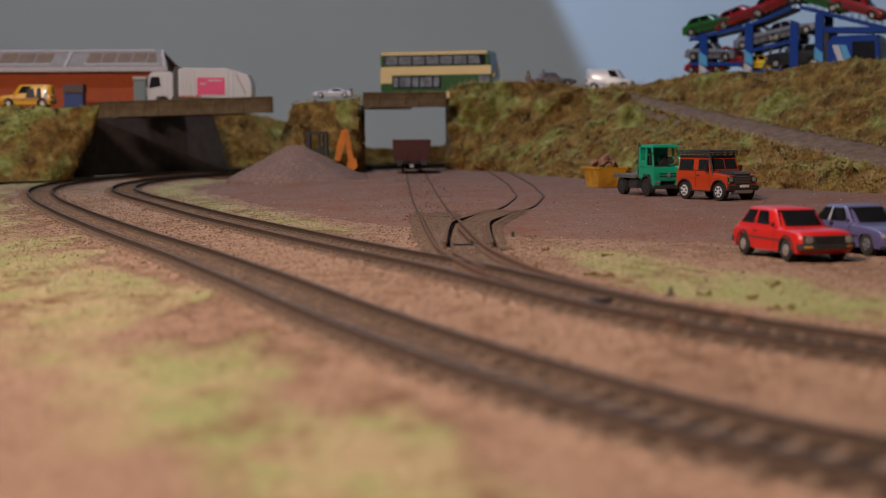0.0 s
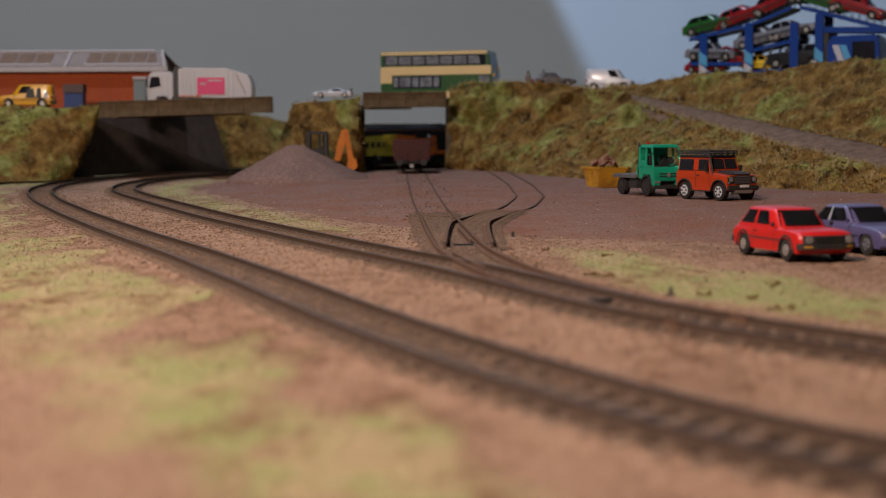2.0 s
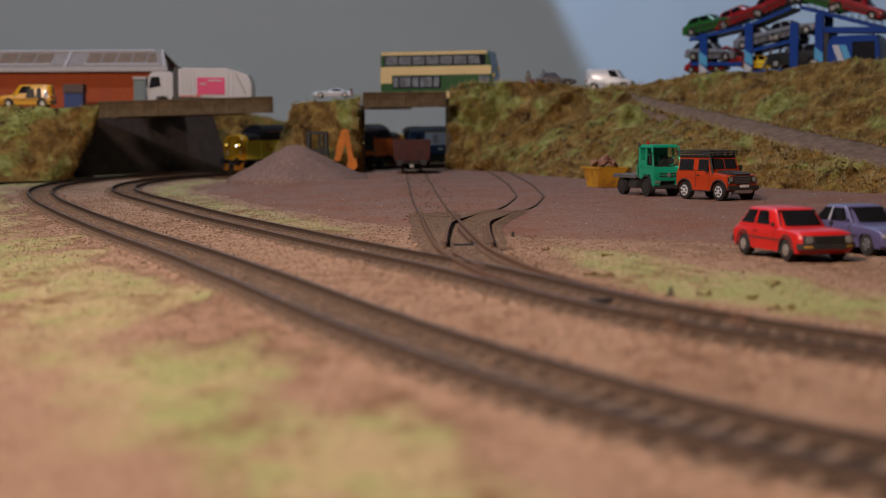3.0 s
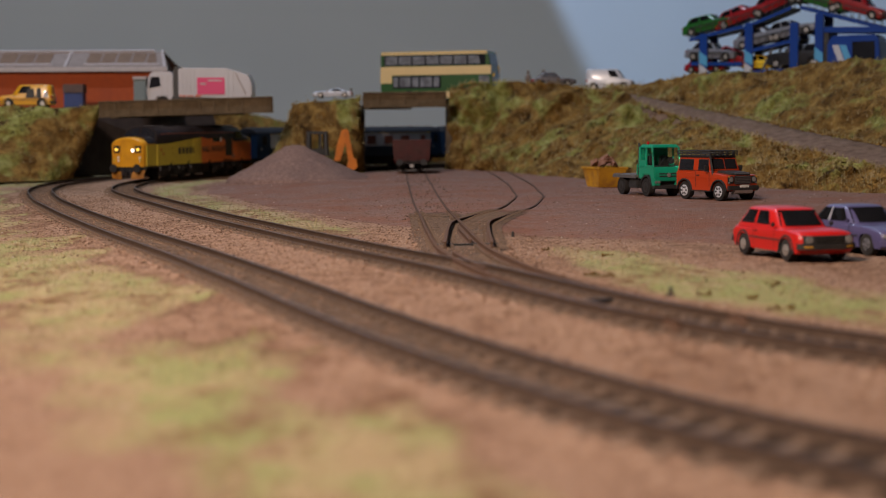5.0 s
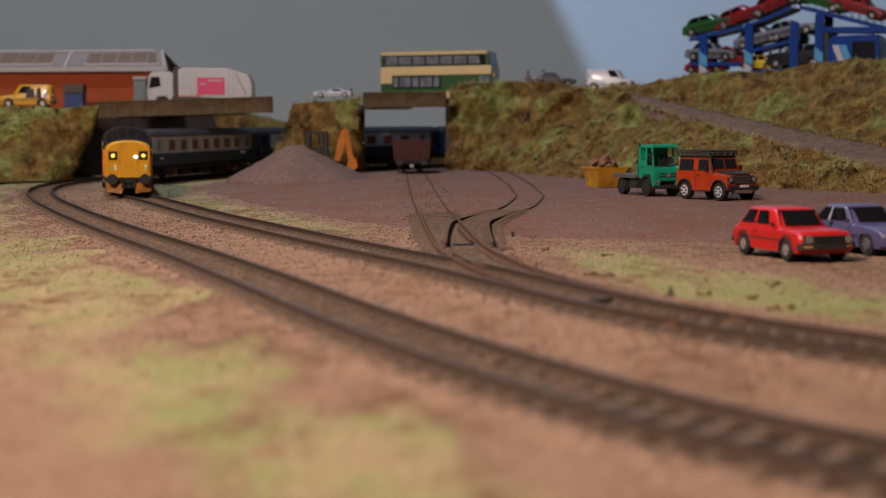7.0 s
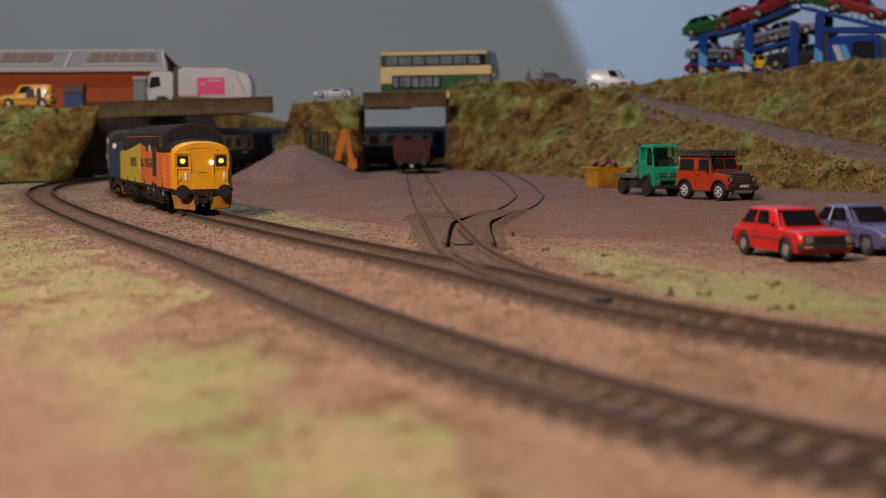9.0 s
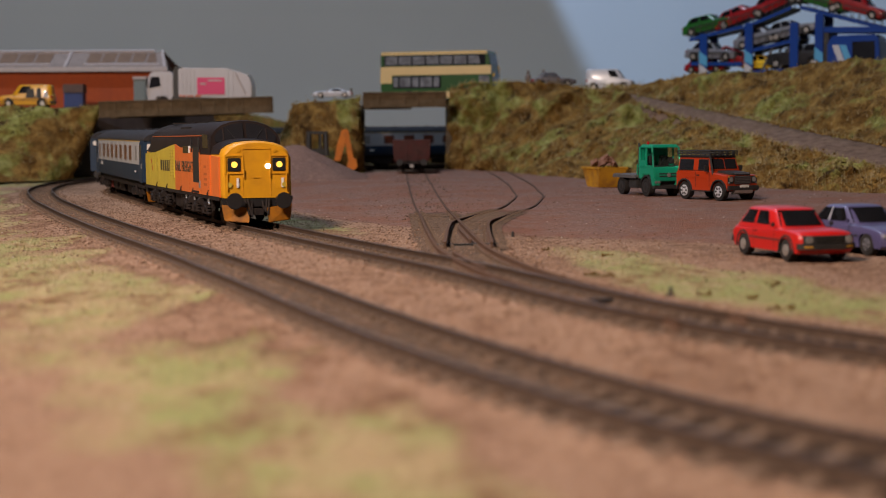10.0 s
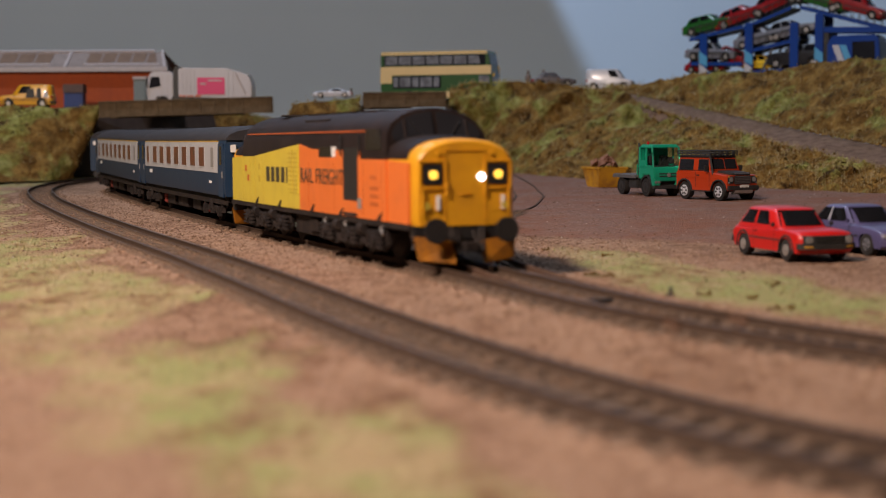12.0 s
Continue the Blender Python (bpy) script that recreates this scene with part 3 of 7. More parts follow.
def track(name, label, q, s0, s1, pitch=8.0, gauge=17.0, z0=lambda x, y: 1.4 + rise(y), zs=lambda x, y: rise(y), sleepers=True):
    th = thing(name, P(0, 0, 0), label, "railway track")
    for off in (-gauge / 2, gauge / 2 + 0.9):
        rail(q, off, th, z0, side=M_RUST if name == "siding" else None, head=M_RUST if name == "siding" else None)
    if sleepers:
        ln = float(np.sum(np.hypot(*np.diff(q, axis=0).T)))
        rest_v, rest_f = [], []
        base = [v.co.copy() for v in SLEEPER.vertices]
        bf = [tuple(p.vertices) for p in SLEEPER.polygons]
        s = 3.0
        while s < ln:
            p, a = along(q, s)
            m = P(p[0] + random.uniform(-.3, .3), p[1] + random.uniform(-.3, .3), zs(p[0], p[1]) + random.uniform(-0.15, 0.1), math.degrees(a) + 90 + random.uniform(-1.2, 1.2))
            if s0 < s < s1:
                ob = new("sleeper", SLEEPER)
                ob.parent = th
                ob.matrix_basis = m
            else:
                o = len(rest_v)
                rest_v += [m @ v for v in base]
                rest_f += [tuple(o + i for i in f) for f in bf]
            s += pitch
        me = bpy.data.meshes.new("sleeper_rest")
        me.from_pydata(rest_v, [], rest_f)
        me.materials.append(M_SLEEPER)
        ob = new("sleeper_rest", me)
        ob.parent = th
        ob["kind"] = "stuff"
    return th


def length(q):
    return float(np.sum(np.hypot(*np.diff(q, axis=0).T)))


track("running_line", "weathered double-rail model track curving to the front", INNER, length(INNER) - 1650, length(INNER))
track("running_line", "weathered model track on the outside of the curve", OUTER, length(OUTER) - 1650, length(OUTER))


def flush(x, y):
    """Rail foot: proud by the points, sunk in the grit further into the yard."""
    return lerp(1.4 + rise(y), ground_z(x, y) - 1.9, smooth(455, 640, plan_y(y)))


def sunk(x, y):
    """Sleepers of the siding, proud by the points and buried in the yard."""
    return ground_z(x, y) + 0.1 - 2.6 * smooth(545, 585, plan_y(y))


track("siding", "rusty siding laid flush in the grit yard", SIDING, 0, 420, z0=flush, zs=sunk)
track("siding", "rusty spur curving off the siding into the yard", SPUR, 40, 330, z0=flush, zs=sunk)


# ---- the train ----
M_YELLOW = mat("loco_yellow", (0.56, 0.44, 0.045), 0.42, colour2=(0.52, 0.40, 0.04), scale=60, spec=0.4, wear=(0.30, 0.20, 0.05), wear_scale=110, wear_amount=0.25)
M_ORANGE = mat("loco_orange", (0.66, 0.155, 0.028), 0.42, colour2=(0.60, 0.14, 0.025), scale=60, spec=0.4, wear=(0.35, 0.09, 0.03), wear_scale=110, wear_amount=0.25)
M_NOSE = mat("loco_nose", (0.63, 0.30, 0.011), 0.40, colour2=(0.56, 0.26, 0.010), scale=60, spec=0.4, wear=(0.35, 0.15, 0.02), wear_scale=120, wear_amount=0.25)
M_LBLACK = mat("loco_black", (0.012, 0.008, 0.0075), 0.5, colour2=(0.020, 0.013, 0.012), scale=90, spec=0.2, wear=(0.035, 0.023, 0.02), wear_scale=70, wear_amount=0.4)
M_UNDER = mat("underframe", (0.012, 0.009, 0.009), 0.7, colour2=(0.022, 0.017, 0.015), scale=250, spec=0.2, wear=(0.045, 0.03, 0.024), wear_scale=130, wear_amount=0.5)
M_DATA = mat("data_panel", (0.24, 0.225, 0.21), 0.6, colour2=(0.16, 0.15, 0.14), scale=500)
M_PLOUGH = mat("plough_amber", (0.34, 0.13, 0.008), 0.6, colour2=(0.26, 0.095, 0.008), scale=160, spec=0.25, wear=(0.10, 0.05, 0.02), wear_scale=140, wear_amount=0.6)
# loco yellow with shade mixed in, for louvres, panel lines and small fittings
M_SHADED_YELLOW = mat("shaded_loco_yellow", (0.48, 0.36, 0.04), 0.55, colour2=(0.42, 0.30, 0.035), scale=120)
M_STRIPE = mat("cantrail_line", (0.45, 0.10, 0.02), 0.5)
M_GLASS = mat("dark_glazing", (0.012, 0.012, 0.014), 0.12, colour2=(0.02, 0.02, 0.024), scale=40, spec=0.5)
M_LETTER = mat("dark_lettering", (0.05, 0.04, 0.02), 0.6)
M_WHITE = mat("white_paint", (0.72, 0.70, 0.68), 0.5, colour2=(0.62, 0.60, 0.58), scale=100)
M_LAMP_Y = glow("lamp_amber", (1.0, 0.60, 0.08), 1.3)
M_LAMP_W = glow("lamp_white", (0.80, 0.90, 1.0), 4.0)
M_BLUE = mat("coach_blue", (0.007, 0.026, 0.062), 0.5, colour2=(0.009, 0.030, 0.068), scale=70, spec=0.4, wear=(0.06, 0.06, 0.06), wear_scale=90, wear_amount=0.2)
M_GREY = mat("coach_grey", (0.40, 0.40, 0.41), 0.5, colour2=(0.34, 0.34, 0.35), scale=70, spec=0.35)
M_ROOFGREY = mat("coach_roof", (0.022, 0.021, 0.025), 0.6, colour2=(0.036, 0.034, 0.037), scale=120, spec=0.25)
M_SEATS = mat("coach_window", (0.17, 0.045, 0.022), 0.3, colour2=(0.07, 0.03, 0.022), scale=220, spec=0.5)
M_LINE_Y = mat("first_class_line", (0.55, 0.34, 0.03), 0.5)
M_BUFFER = mat("buffer_black", (0.015, 0.014, 0.015), 0.45)
M_STEEL = mat("bright_steel", (0.45, 0.43, 0.41), 0.4, 0.7)


def half_ring(x, w, pts):
    """A cross-section, mirrored, at x: pts (share of half width, z) from the foot up to the crown."""
    r = [(x, -w * a, z) for a, z in pts]
    return r + [(x, w * a, z) for a, z in reversed(pts)]


def bogie_parts(th, cx, wheels, ln, r, dark, name="bogie"):
    bm = bmesh.new()
    for k in (-1, 1):
        y = k * 15.6
        box(bm, cx, y, r + 1.0, ln, 1.6, 2.8)
        for i, wx in enumerate(wheels):
            box(bm, cx + wx, y + k * 1.0, r + 0.3, 4.2, 1.8, 4.6)
            box(bm, cx + wx, y + k * 1.7, r + 0.6, 2.2, 1.2, 2.2)
            if i < len(wheels) - 1:
                mx = (wx + wheels[i + 1]) / 2
                box(bm, cx + mx, y + k * 0.8, r - 0.2, 5.5, 1.5, 2.4)
                cyl(bm, (cx + mx, y + k * 1.2, r + 3.0), 1.3, 4.0, "z", 8)
        box(bm, cx + ln / 2 - 2, y, r + 3.4, 4, 1.4, 2.4)
        box(bm, cx - ln / 2 + 2, y, r + 3.4, 4, 1.4, 2.4)
    box(bm, cx, 0, r + 2.2, ln * 0.8, 26, 2.2)
    b = part(name, bm, dark, th)
    if len(wheels) == 3:
        # cast side frames with axleboxes, coil springs and brake cylinders
        for k in (-1, 1):
            bm = bmesh.new()
            y0, y1 = k * 14.6, k * 16.0
            h = ln / 2
            outline = [(-h, 5.6), (-h + 5, 3.0), (-19, 2.6), (-15, 4.4), (-9, 4.4), (-5, 2.6), (5, 2.6), (9, 4.4),
                       (15, 4.4), (19, 2.6), (h - 5, 3.0), (h, 5.6), (h, 11.4), (-h, 11.4)]
            prism(bm, [(cx + x, z) for x, z in outline], y0, y1)
            frame_part = part("side_frame", bm, dark, b, bevel=0.25)
            for wx in wheels:
                bm = bmesh.new()
                box(bm, cx + wx, k * 17.0, r - 0.6, 6.0, 2.2, 5.6)
                cyl(bm, (cx + wx, k * 18.3, r - 0.6), 1.9, 0.9, "y", 12)
                part("axlebox", bm, dark, frame_part, bevel=0.25)
                for dx in (-5.0, 5.0):
                    bm = bmesh.new()
                    for i in range(4):
                        cyl(bm, (cx + wx + dx, k * 17.0, r - 2.6 + i * 1.5), 1.55, 0.85, "z", 10)
                    part("coil_spring", bm, dark, frame_part)
            for mx in (-13.5, 13.5):
                bm = bmesh.new()
                cyl(bm, (cx + mx, k * 17.2, r + 2.4), 1.9, 5.0, "x", 12)
                rod(bm, (cx + mx - 4, k * 17.0, r + 1.2), (cx + mx + 4, k * 17.0, r - 3.2), 0.5)
                part("brake_cylinder", bm, dark, frame_part)
    for wx in wheels:
        bm = bmesh.new()
        for k in (-1, 1):
            cyl(bm, (cx + wx, k * 8.6, r), r, 2.2, "y", 20)
        cyl(bm, (cx + wx, 0, r), 1.2, 16, "y", 8)
        part("wheelset", bm, M_UNDER, b)
    return b


def text_part(body, size, material, parent, m, label, thick=0.12):
    c = bpy.data.curves.new("lettering", "FONT")
    c.body, c.size, c.extrude, c.space_character = body, size * MM, thick * MM, 1.12
    tmp = bpy.data.objects.new("lettering", c)
    me = bpy.data.meshes.new_from_object(tmp)
    bpy.data.objects.remove(tmp)
    me.materials.clear()
    me.materials.append(material)
    ob = new("lettering", me)
    ob.parent = parent
    ob.matrix_basis = m
    tagged(ob, label=label)
    return ob


def flatten_dome(th, z0, f):
    """Lower the dome of a roof: heights above z0 (mm) are scaled by f."""
    for ob in list(th.children_recursive):
        if ob.type == "MESH":
            for v in ob.data.vertices:
                if v.co.z > z0 * MM:
                    v.co.z = z0 * MM + (v.co.z - z0 * MM) * f


def locomotive():
    th = thing("locomotive", P(0, 0, 4), "model diesel locomotive in yellow and orange with a black roof", "locomotive")
    prof = [(0.96, 12.5), (1.0, 14), (1.0, 33), (0.985, 39), (0.95, 42.5), (0.86, 45.6), (0.66, 48.9), (0.38, 51.0), (0.12, 51.7)]
    bm = bmesh.new()
    rings = []
    front_x = lambda z: 95.2 - max(0.0, z - 36.5) * 0.30
    for e, inset in ((-1, 0.0), (-1, 1.2), (1, 1.2), (1, 0.0)):
        row = half_ring(0.0, 17.4 - 0.25 * (inset == 0), [(a, z - (0.35 if inset == 0 and z > 42 else 0)) for a, z in prof])
        rings.append([(e * (front_x(z) - inset), y, z) for _, y, z in row])
    loft(bm, rings)
    body = part("body", bm, M_LBLACK, th, "black weathered body shell and roof")
    # noses at both ends
    for e in (1, -1):
        bm = bmesh.new()
        rr = []
        for x, w, dz in ((94, 16.9, 1.4), (106, 16.6, 0.8), (115.4, 16.3, 0.3), (117.4, 15.9, -0.1), (118.3, 15.0, -0.9)):
            pts = [(0.97, 12.5), (1.0, 14), (1.0, 30.5), (0.985, 32.5 + dz * .4), (0.93, 34.4 + dz), (0.78, 36.3 + dz), (0.55, 37.8 + dz), (0.28, 38.6 + dz), (0.08, 38.8 + dz)]
            rr.append(half_ring(e * x, w, pts))
        loft(bm, rr)
        nose = part("nose", bm, M_NOSE, th, "amber-yellow nose end")
        # sides of the nose carry the body colours
        for k in (-1, 1):
            front_colour = M_ORANGE if (e * k) < 0 else M_YELLOW
            bm = bmesh.new()
            prism(bm, [(e * 94, 12.8), (e * 114.5, 12.8), (e * 114.5, 31.5), (e * 94, 32.2)], k * 16.2, k * 17.15)
            part("nose_side", bm, front_colour, nose)
        bm = bmesh.new()
        rr = []
        for x, w, dz in ((93.8, 17.0, 1.7), (106, 16.7, 1.1), (111.5, 16.4, 0.65)):
            pts = [(1.0, 32.8), (0.985, 33.4 + dz * .4), (0.93, 34.8 + dz), (0.78, 36.6 + dz), (0.55, 38.1 + dz), (0.28, 38.9 + dz), (0.08, 39.1 + dz)]
            rr.append(half_ring(e * x, w, pts))
        loft(bm, rr)
        part("nose_top", bm, M_LBLACK, nose, "black anti-glare nose top")
        # arched windscreen in two panes under the edge of the roof
        arch = [(14.6, 38.6), (14.9, 41.8), (13.4, 44.6), (10.4, 47.4), (6.0, 49.4), (0.8, 50.1), (0.8, 38.6)]
        for k in (-1, 1):
            bm = bmesh.new()
            inner = [bm.verts.new((e * (front_x(z) - 0.2), k * y, z)) for y, z in arch]
            outer = [bm.verts.new((e * (front_x(z) + 0.25), k * y, z)) for y, z in arch]
            bm.faces.new(inner)
            bm.faces.new(outer[::-1])
            for i in range(len(arch)):
                j = (i + 1) % len(arch)
                bm.faces.new((inner[i], inner[j], outer[j], outer[i]))
            part("windscreen", bm, M_GLASS, body, "dark arched windscreen pane")
            bm = bmesh.new()
            rod(bm, (e * (front_x(39) + 0.5), k * 4, 38.8), (e * (front_x(46) + 0.5), k * 8.5, 46), 0.22)
            part("wiper", bm, M_BUFFER, body)
            bm = bmesh.new()
            rod(bm, (e * (front_x(38.6) + 0.3), k * 10.6, 38.6), (e * (front_x(47) + 0.3), k * 10.4, 47.0), 0.35)
            part("screen_pillar", bm, M_LBLACK, body)
        # nose face: panel lines, lamp boxes, doors
        bm = bmesh.new()
        for y in (-6.6, 6.6):
            box(bm, e * 118.3, y, 24.5, 0.5, 0.35, 22)
        box(bm, e * 118.35, 0, 35.2, 0.5, 13.2, 0.35)
        box(bm, e * 118.4, 0, 22.0, 0.6, 3.6, 0.5)
        for y in (-11.5, 11.5):
            box(bm, e * 118.1, y, 19.4, 0.6, 6.5, 5.5)
            box(bm, e * 118.1, y, 13.6, 0.6, 5.5, 1.2)
        part("nose_panel", bm, M_NOSE, nose, bevel=0.1)
        for y in (-8.6, 8.6):
            bm = bmesh.new()
            cyl(bm, (e * 118.0, y, 34.6), 1.0, 1.4, "x", 12)
            part("lamp_iron", bm, M_NOSE, nose, bevel=0.2)
            bm = bmesh.new()
            for dz in (-4.1, 4.1):
                box(bm, e * 118.0, y * 1.235, 28.0 + dz, 1.6, 9.0, 0.9)
            for dy in (-4.1, 4.1):
                box(bm, e * 118.0, y * 1.235 + dy, 28.0, 1.6, 0.9, 9.0)
            part("lamp_surround", bm, M_NOSE, nose, bevel=0.2)
            bm = bmesh.new()
            rod(bm, (e * 119.0, y * 0.72, 22.0), (e * 119.0, y * 0.72, 26.0), 0.3)
            rod(bm, (e * 119.0, y * 1.62, 16.0), (e * 119.0, y * 1.62, 24.0), 0.3)
            part("grab_rail", bm, M_NOSE, nose)
            bm = bmesh.new()
            cyl(bm, (e * 118.6, y * 1.5, 18.6), 1.2, 0.8, "x", 14)
            part("jumper_socket", bm, M_SHADED_YELLOW, nose)
            for q in (-0.7, 0.7):
                bm = bmesh.new()
                rod(bm, (e * 118.5, y * (0.6 + 0.1 * q), 12.0), (e * 121.5, y * (0.45 + 0.1 * q), 4.6), 0.55, 8)
                part("brake_hose", bm, M_UNDER, nose)
        for y in (-10.6, 10.6):
            bm = bmesh.new()
            box(bm, e * 117.6, y, 28.0, 2.4, 6.2, 6.2)
            lb = part("lamp_box", bm, M_BUFFER, nose, "square black marker lamp box", bevel=0.3)
            bm = bmesh.new()
            cyl(bm, (e * 118.9, y, 28.0), 1.4, 0.5, "x", 16)
            part("lamp_lens", bm, M_LAMP_Y if e > 0 else M_LBLACK, lb, "round amber lamp lens")
            bm = bmesh.new()
            box(bm, e * 118.7, y + 1.6, 19.5, 0.5, 1.3, 4.6)
            part("hose_pipe", bm, M_WHITE, nose, "white hose pipe", bevel=0.2)
        bm = bmesh.new()
        cyl(bm, (e * 118.4, e * 5.2, 27.2), 1.25, 0.9, "x", 16)
        part("headlight", bm, M_LAMP_W if e > 0 else M_WHITE, nose, "bright white headlight")
        # buffer beam, buffers, plough
        bm = bmesh.new()
        box(bm, e * 116, 0, 10.4, 4, 33, 4.4)
        beam = part("buffer_beam", bm, M_BUFFER, th, bevel=0.3)
        for k in (-1, 1):
            bm = bmesh.new()
            cyl(bm, (e * 120, k * 11.5, 11.3), 1.6, 6, "x", 12)
            cyl(bm, (e * 123.4, k * 11.5, 11.3), 3.8, 1.0, "x", 24)
            part("buffer", bm, M_BUFFER, beam, bevel=0.15)
            bm = bmesh.new()
            slab(bm, [(e * 121.6, k * 4.6, 0.9), (e * 118.2, k * 15.4, 2.0), (e * 117.2, k * 16.6, 9.4), (e * 119.8, k * 4.0, 7.8)][:: (1 if e * k > 0 else -1)], 0.9)
            part("snow_plough", bm, M_PLOUGH, beam, "amber snow plough blade", bevel=0.2)
        bm = bmesh.new()
        box(bm, e * 121, 0, 6.2, 6, 4, 3)
        rod(bm, (e * 118, 2.6, 11), (e * 122, 3.2, 4), 0.6)
        rod(bm, (e * 118, -2.6, 11), (e * 122, -3.2, 4), 0.6)
        part("coupling", bm, M_UNDER, beam, bevel=0.2)
    # side livery on each side, turned half round on the other
    for k in (-1, 1):
        sx = -k
        y0, y1 = (k * 17.0, k * 17.65)

        def side(name, pts, material, extra=0.0, label=""):
            bm = bmesh.new()
            prism(bm, [(sx * x, z) for x, z in pts], y0, y1 + k * extra)
            return part(name, bm, material, body, label)
        side("yellow_panel", [(-95.5, 13), (-4, 13), (-4, 37.4), (-22, 36.2), (-74, 32.4), (-95.5, 32.2)], M_YELLOW, 0, "yellow side panel")
        side("orange_panel", [(-4, 13), (95.5, 13), (95.5, 32.4), (69, 32.4), (69, 35), (12, 35.6), (-4, 37.4)], M_ORANGE, 0, "orange side panel")
        # no recess is cut: the doorway's darkness is a flat black plate
        side("cab_door", [(51, 18.5), (67, 18.5), (67, 36.2), (51, 36.2)], M_BUFFER, 0.12, "flat black plate for the dark cab doorway")
        for xg in (-20.0, -12.5):
            g0 = side("side_grille", [(xg, 19), (xg + 6.8, 19), (xg + 6.8, 35.4), (xg, 35.0)], M_YELLOW, 0.25)
            for j in range(9):
                z = 20.0 + j * 1.7
                side("louvre", [(xg + 0.6, z), (xg + 6.2, z), (xg + 6.2, z + 0.55), (xg + 0.6, z + 0.55)], M_SHADED_YELLOW, 0.38)
        for xg in (-93, -80, -72, -60):
            side("panel_line", [(xg, 14), (xg + 0.4, 14), (xg + 0.4, 32), (xg, 32)], M_SHADED_YELLOW, 0.08)
        for xg, zz in ((-89, 26), (-85, 22), (-66, 27), (-66, 22)):
            side("roundel", [(xg, zz), (xg + 3, zz), (xg + 3, zz + 2.6), (xg, zz + 2.6)], M_STRIPE if xg < -70 else M_SHADED_YELLOW, 0.12)
        for xg in (-57, 8, 40, 72, 91):
            side("panel_line", [(xg, 14), (xg + 0.35, 14), (xg + 0.35, 31), (xg, 31)], M_STRIPE if xg > 0 else M_SHADED_YELLOW, 0.08)
        for xg in (49.5, 70):
            bm = bmesh.new()
            rod(bm, (sx * xg, k * 18.2, 33.5), (sx * xg, k * 18.2, 41.0), 0.35)
            part("handrail", bm, M_BUFFER, body)
        side("cab_step", [(52, 13.4), (66, 13.4), (66, 14.4), (52, 14.4)], M_UNDER, 0.5)
        side("cab_window", [(75, 35.5), (91, 35.5), (89, 43), (75, 43.4)], M_GLASS, -0.2, "dark cab side window")
        side("small_window", [(22, 32.8), (38, 32.8), (38, 36.4), (22, 36.4)], M_GLASS, 0.15)
        side("white_plate", [(38, 33), (42, 33), (42, 36.5), (38, 36.5)], M_WHITE, 0.2)
        side("cantrail_line", [(-86, 42.2), (86, 42.2), (86, 42.8), (-86, 42.8)], M_STRIPE, -0.75)
        side("data_plate", [(67, 16), (70.5, 16), (70.5, 19.5), (67, 19.5)], M_DATA, 0.2)
        side("sole_bar", [(-116, 11.2), (116, 11.2), (116, 13.0), (-116, 13.0)], M_UNDER, -0.1)
        for x in (-70, -34, 12, 47, 88):
            side("lifting_pad", [(x - 3, 12.6), (x + 2, 12.6), (x + 4, 15.6), (x + 2.5, 15.6)], M_UNDER, 0.15)
        # operator's name as plain bars, the other words as lettering
        for i in range(5):
            xb = -53 + i * 7.6
            side("name_bar", [(xb, 22.5), (xb + 5.0, 22.5), (xb + 5.0, 28.5), (xb, 28.5)], M_LETTER, 0.12)
        rot = (90, 0, 0) if k < 0 else (90, 0, 180)
        text_part("RAIL FREIGHT", 7.8, M_LETTER, body, P(sx * -2.5, k * 17.75, 23.3, rot[2], 90), "dark lettering on the orange side")
        for z in (17.5, 20, 22.5, 26):
            side("small_bar", [(80, z), (88 if z < 25 else 86, z), (88 if z < 25 else 86, z + 1.2), (80, z + 1.2)], M_STRIPE, 0.1)
    # roof fittings
    bm = bmesh.new()
    cyl(bm, (-58, 0, 51.8), 9.5, 0.8, "z", 28)
    part("roof_fan_grille", bm, M_UNDER, body)
    for x, ln in ((-20, 22), (12, 26), (45, 20)):
        bm = bmesh.new()
        box(bm, x, 0, 51.4, ln, 12, 1.0)
        part("roof_hatch", bm, M_LBLACK, body, bevel=0.3)
    bm = bmesh.new()
    for k in (-1, 1):
        box(bm, 4, k * 12, 48.0, 30, 2.0, 1.0)
    part("exhaust_grille", bm, M_UNDER, body)
    # underframe
    bogie_parts(th, 57, (-27, 0, 27), 72, 7.2, M_UNDER)
    bogie_parts(th, -57, (-27, 0, 27), 72, 7.2, M_UNDER)
    bm = bmesh.new()
    box(bm, 0, 0, 7.6, 38, 30, 8.4)
    box(bm, -8, 15.4, 7.8, 12, 1.2, 6.0)
    box(bm, 9, -15.4, 7.8, 12, 1.2, 6.0)
    part("fuel_tank", bm, M_UNDER, th, bevel=0.6)
    for k in (-1, 1):
        for x in (26, 50, 88):
            bm = bmesh.new()
            rod(bm, (x, k * 17.0, 11), (x + 3, k * 17.4, 8.6), 0.5)
            rod(bm, (x, k * 17.0, 11), (x + 4, k * 17.2, 11.4), 0.5)
            part("pipe", bm, M_STEEL, th)
    flatten_dome(th, 38.0, 0.79)
    return th


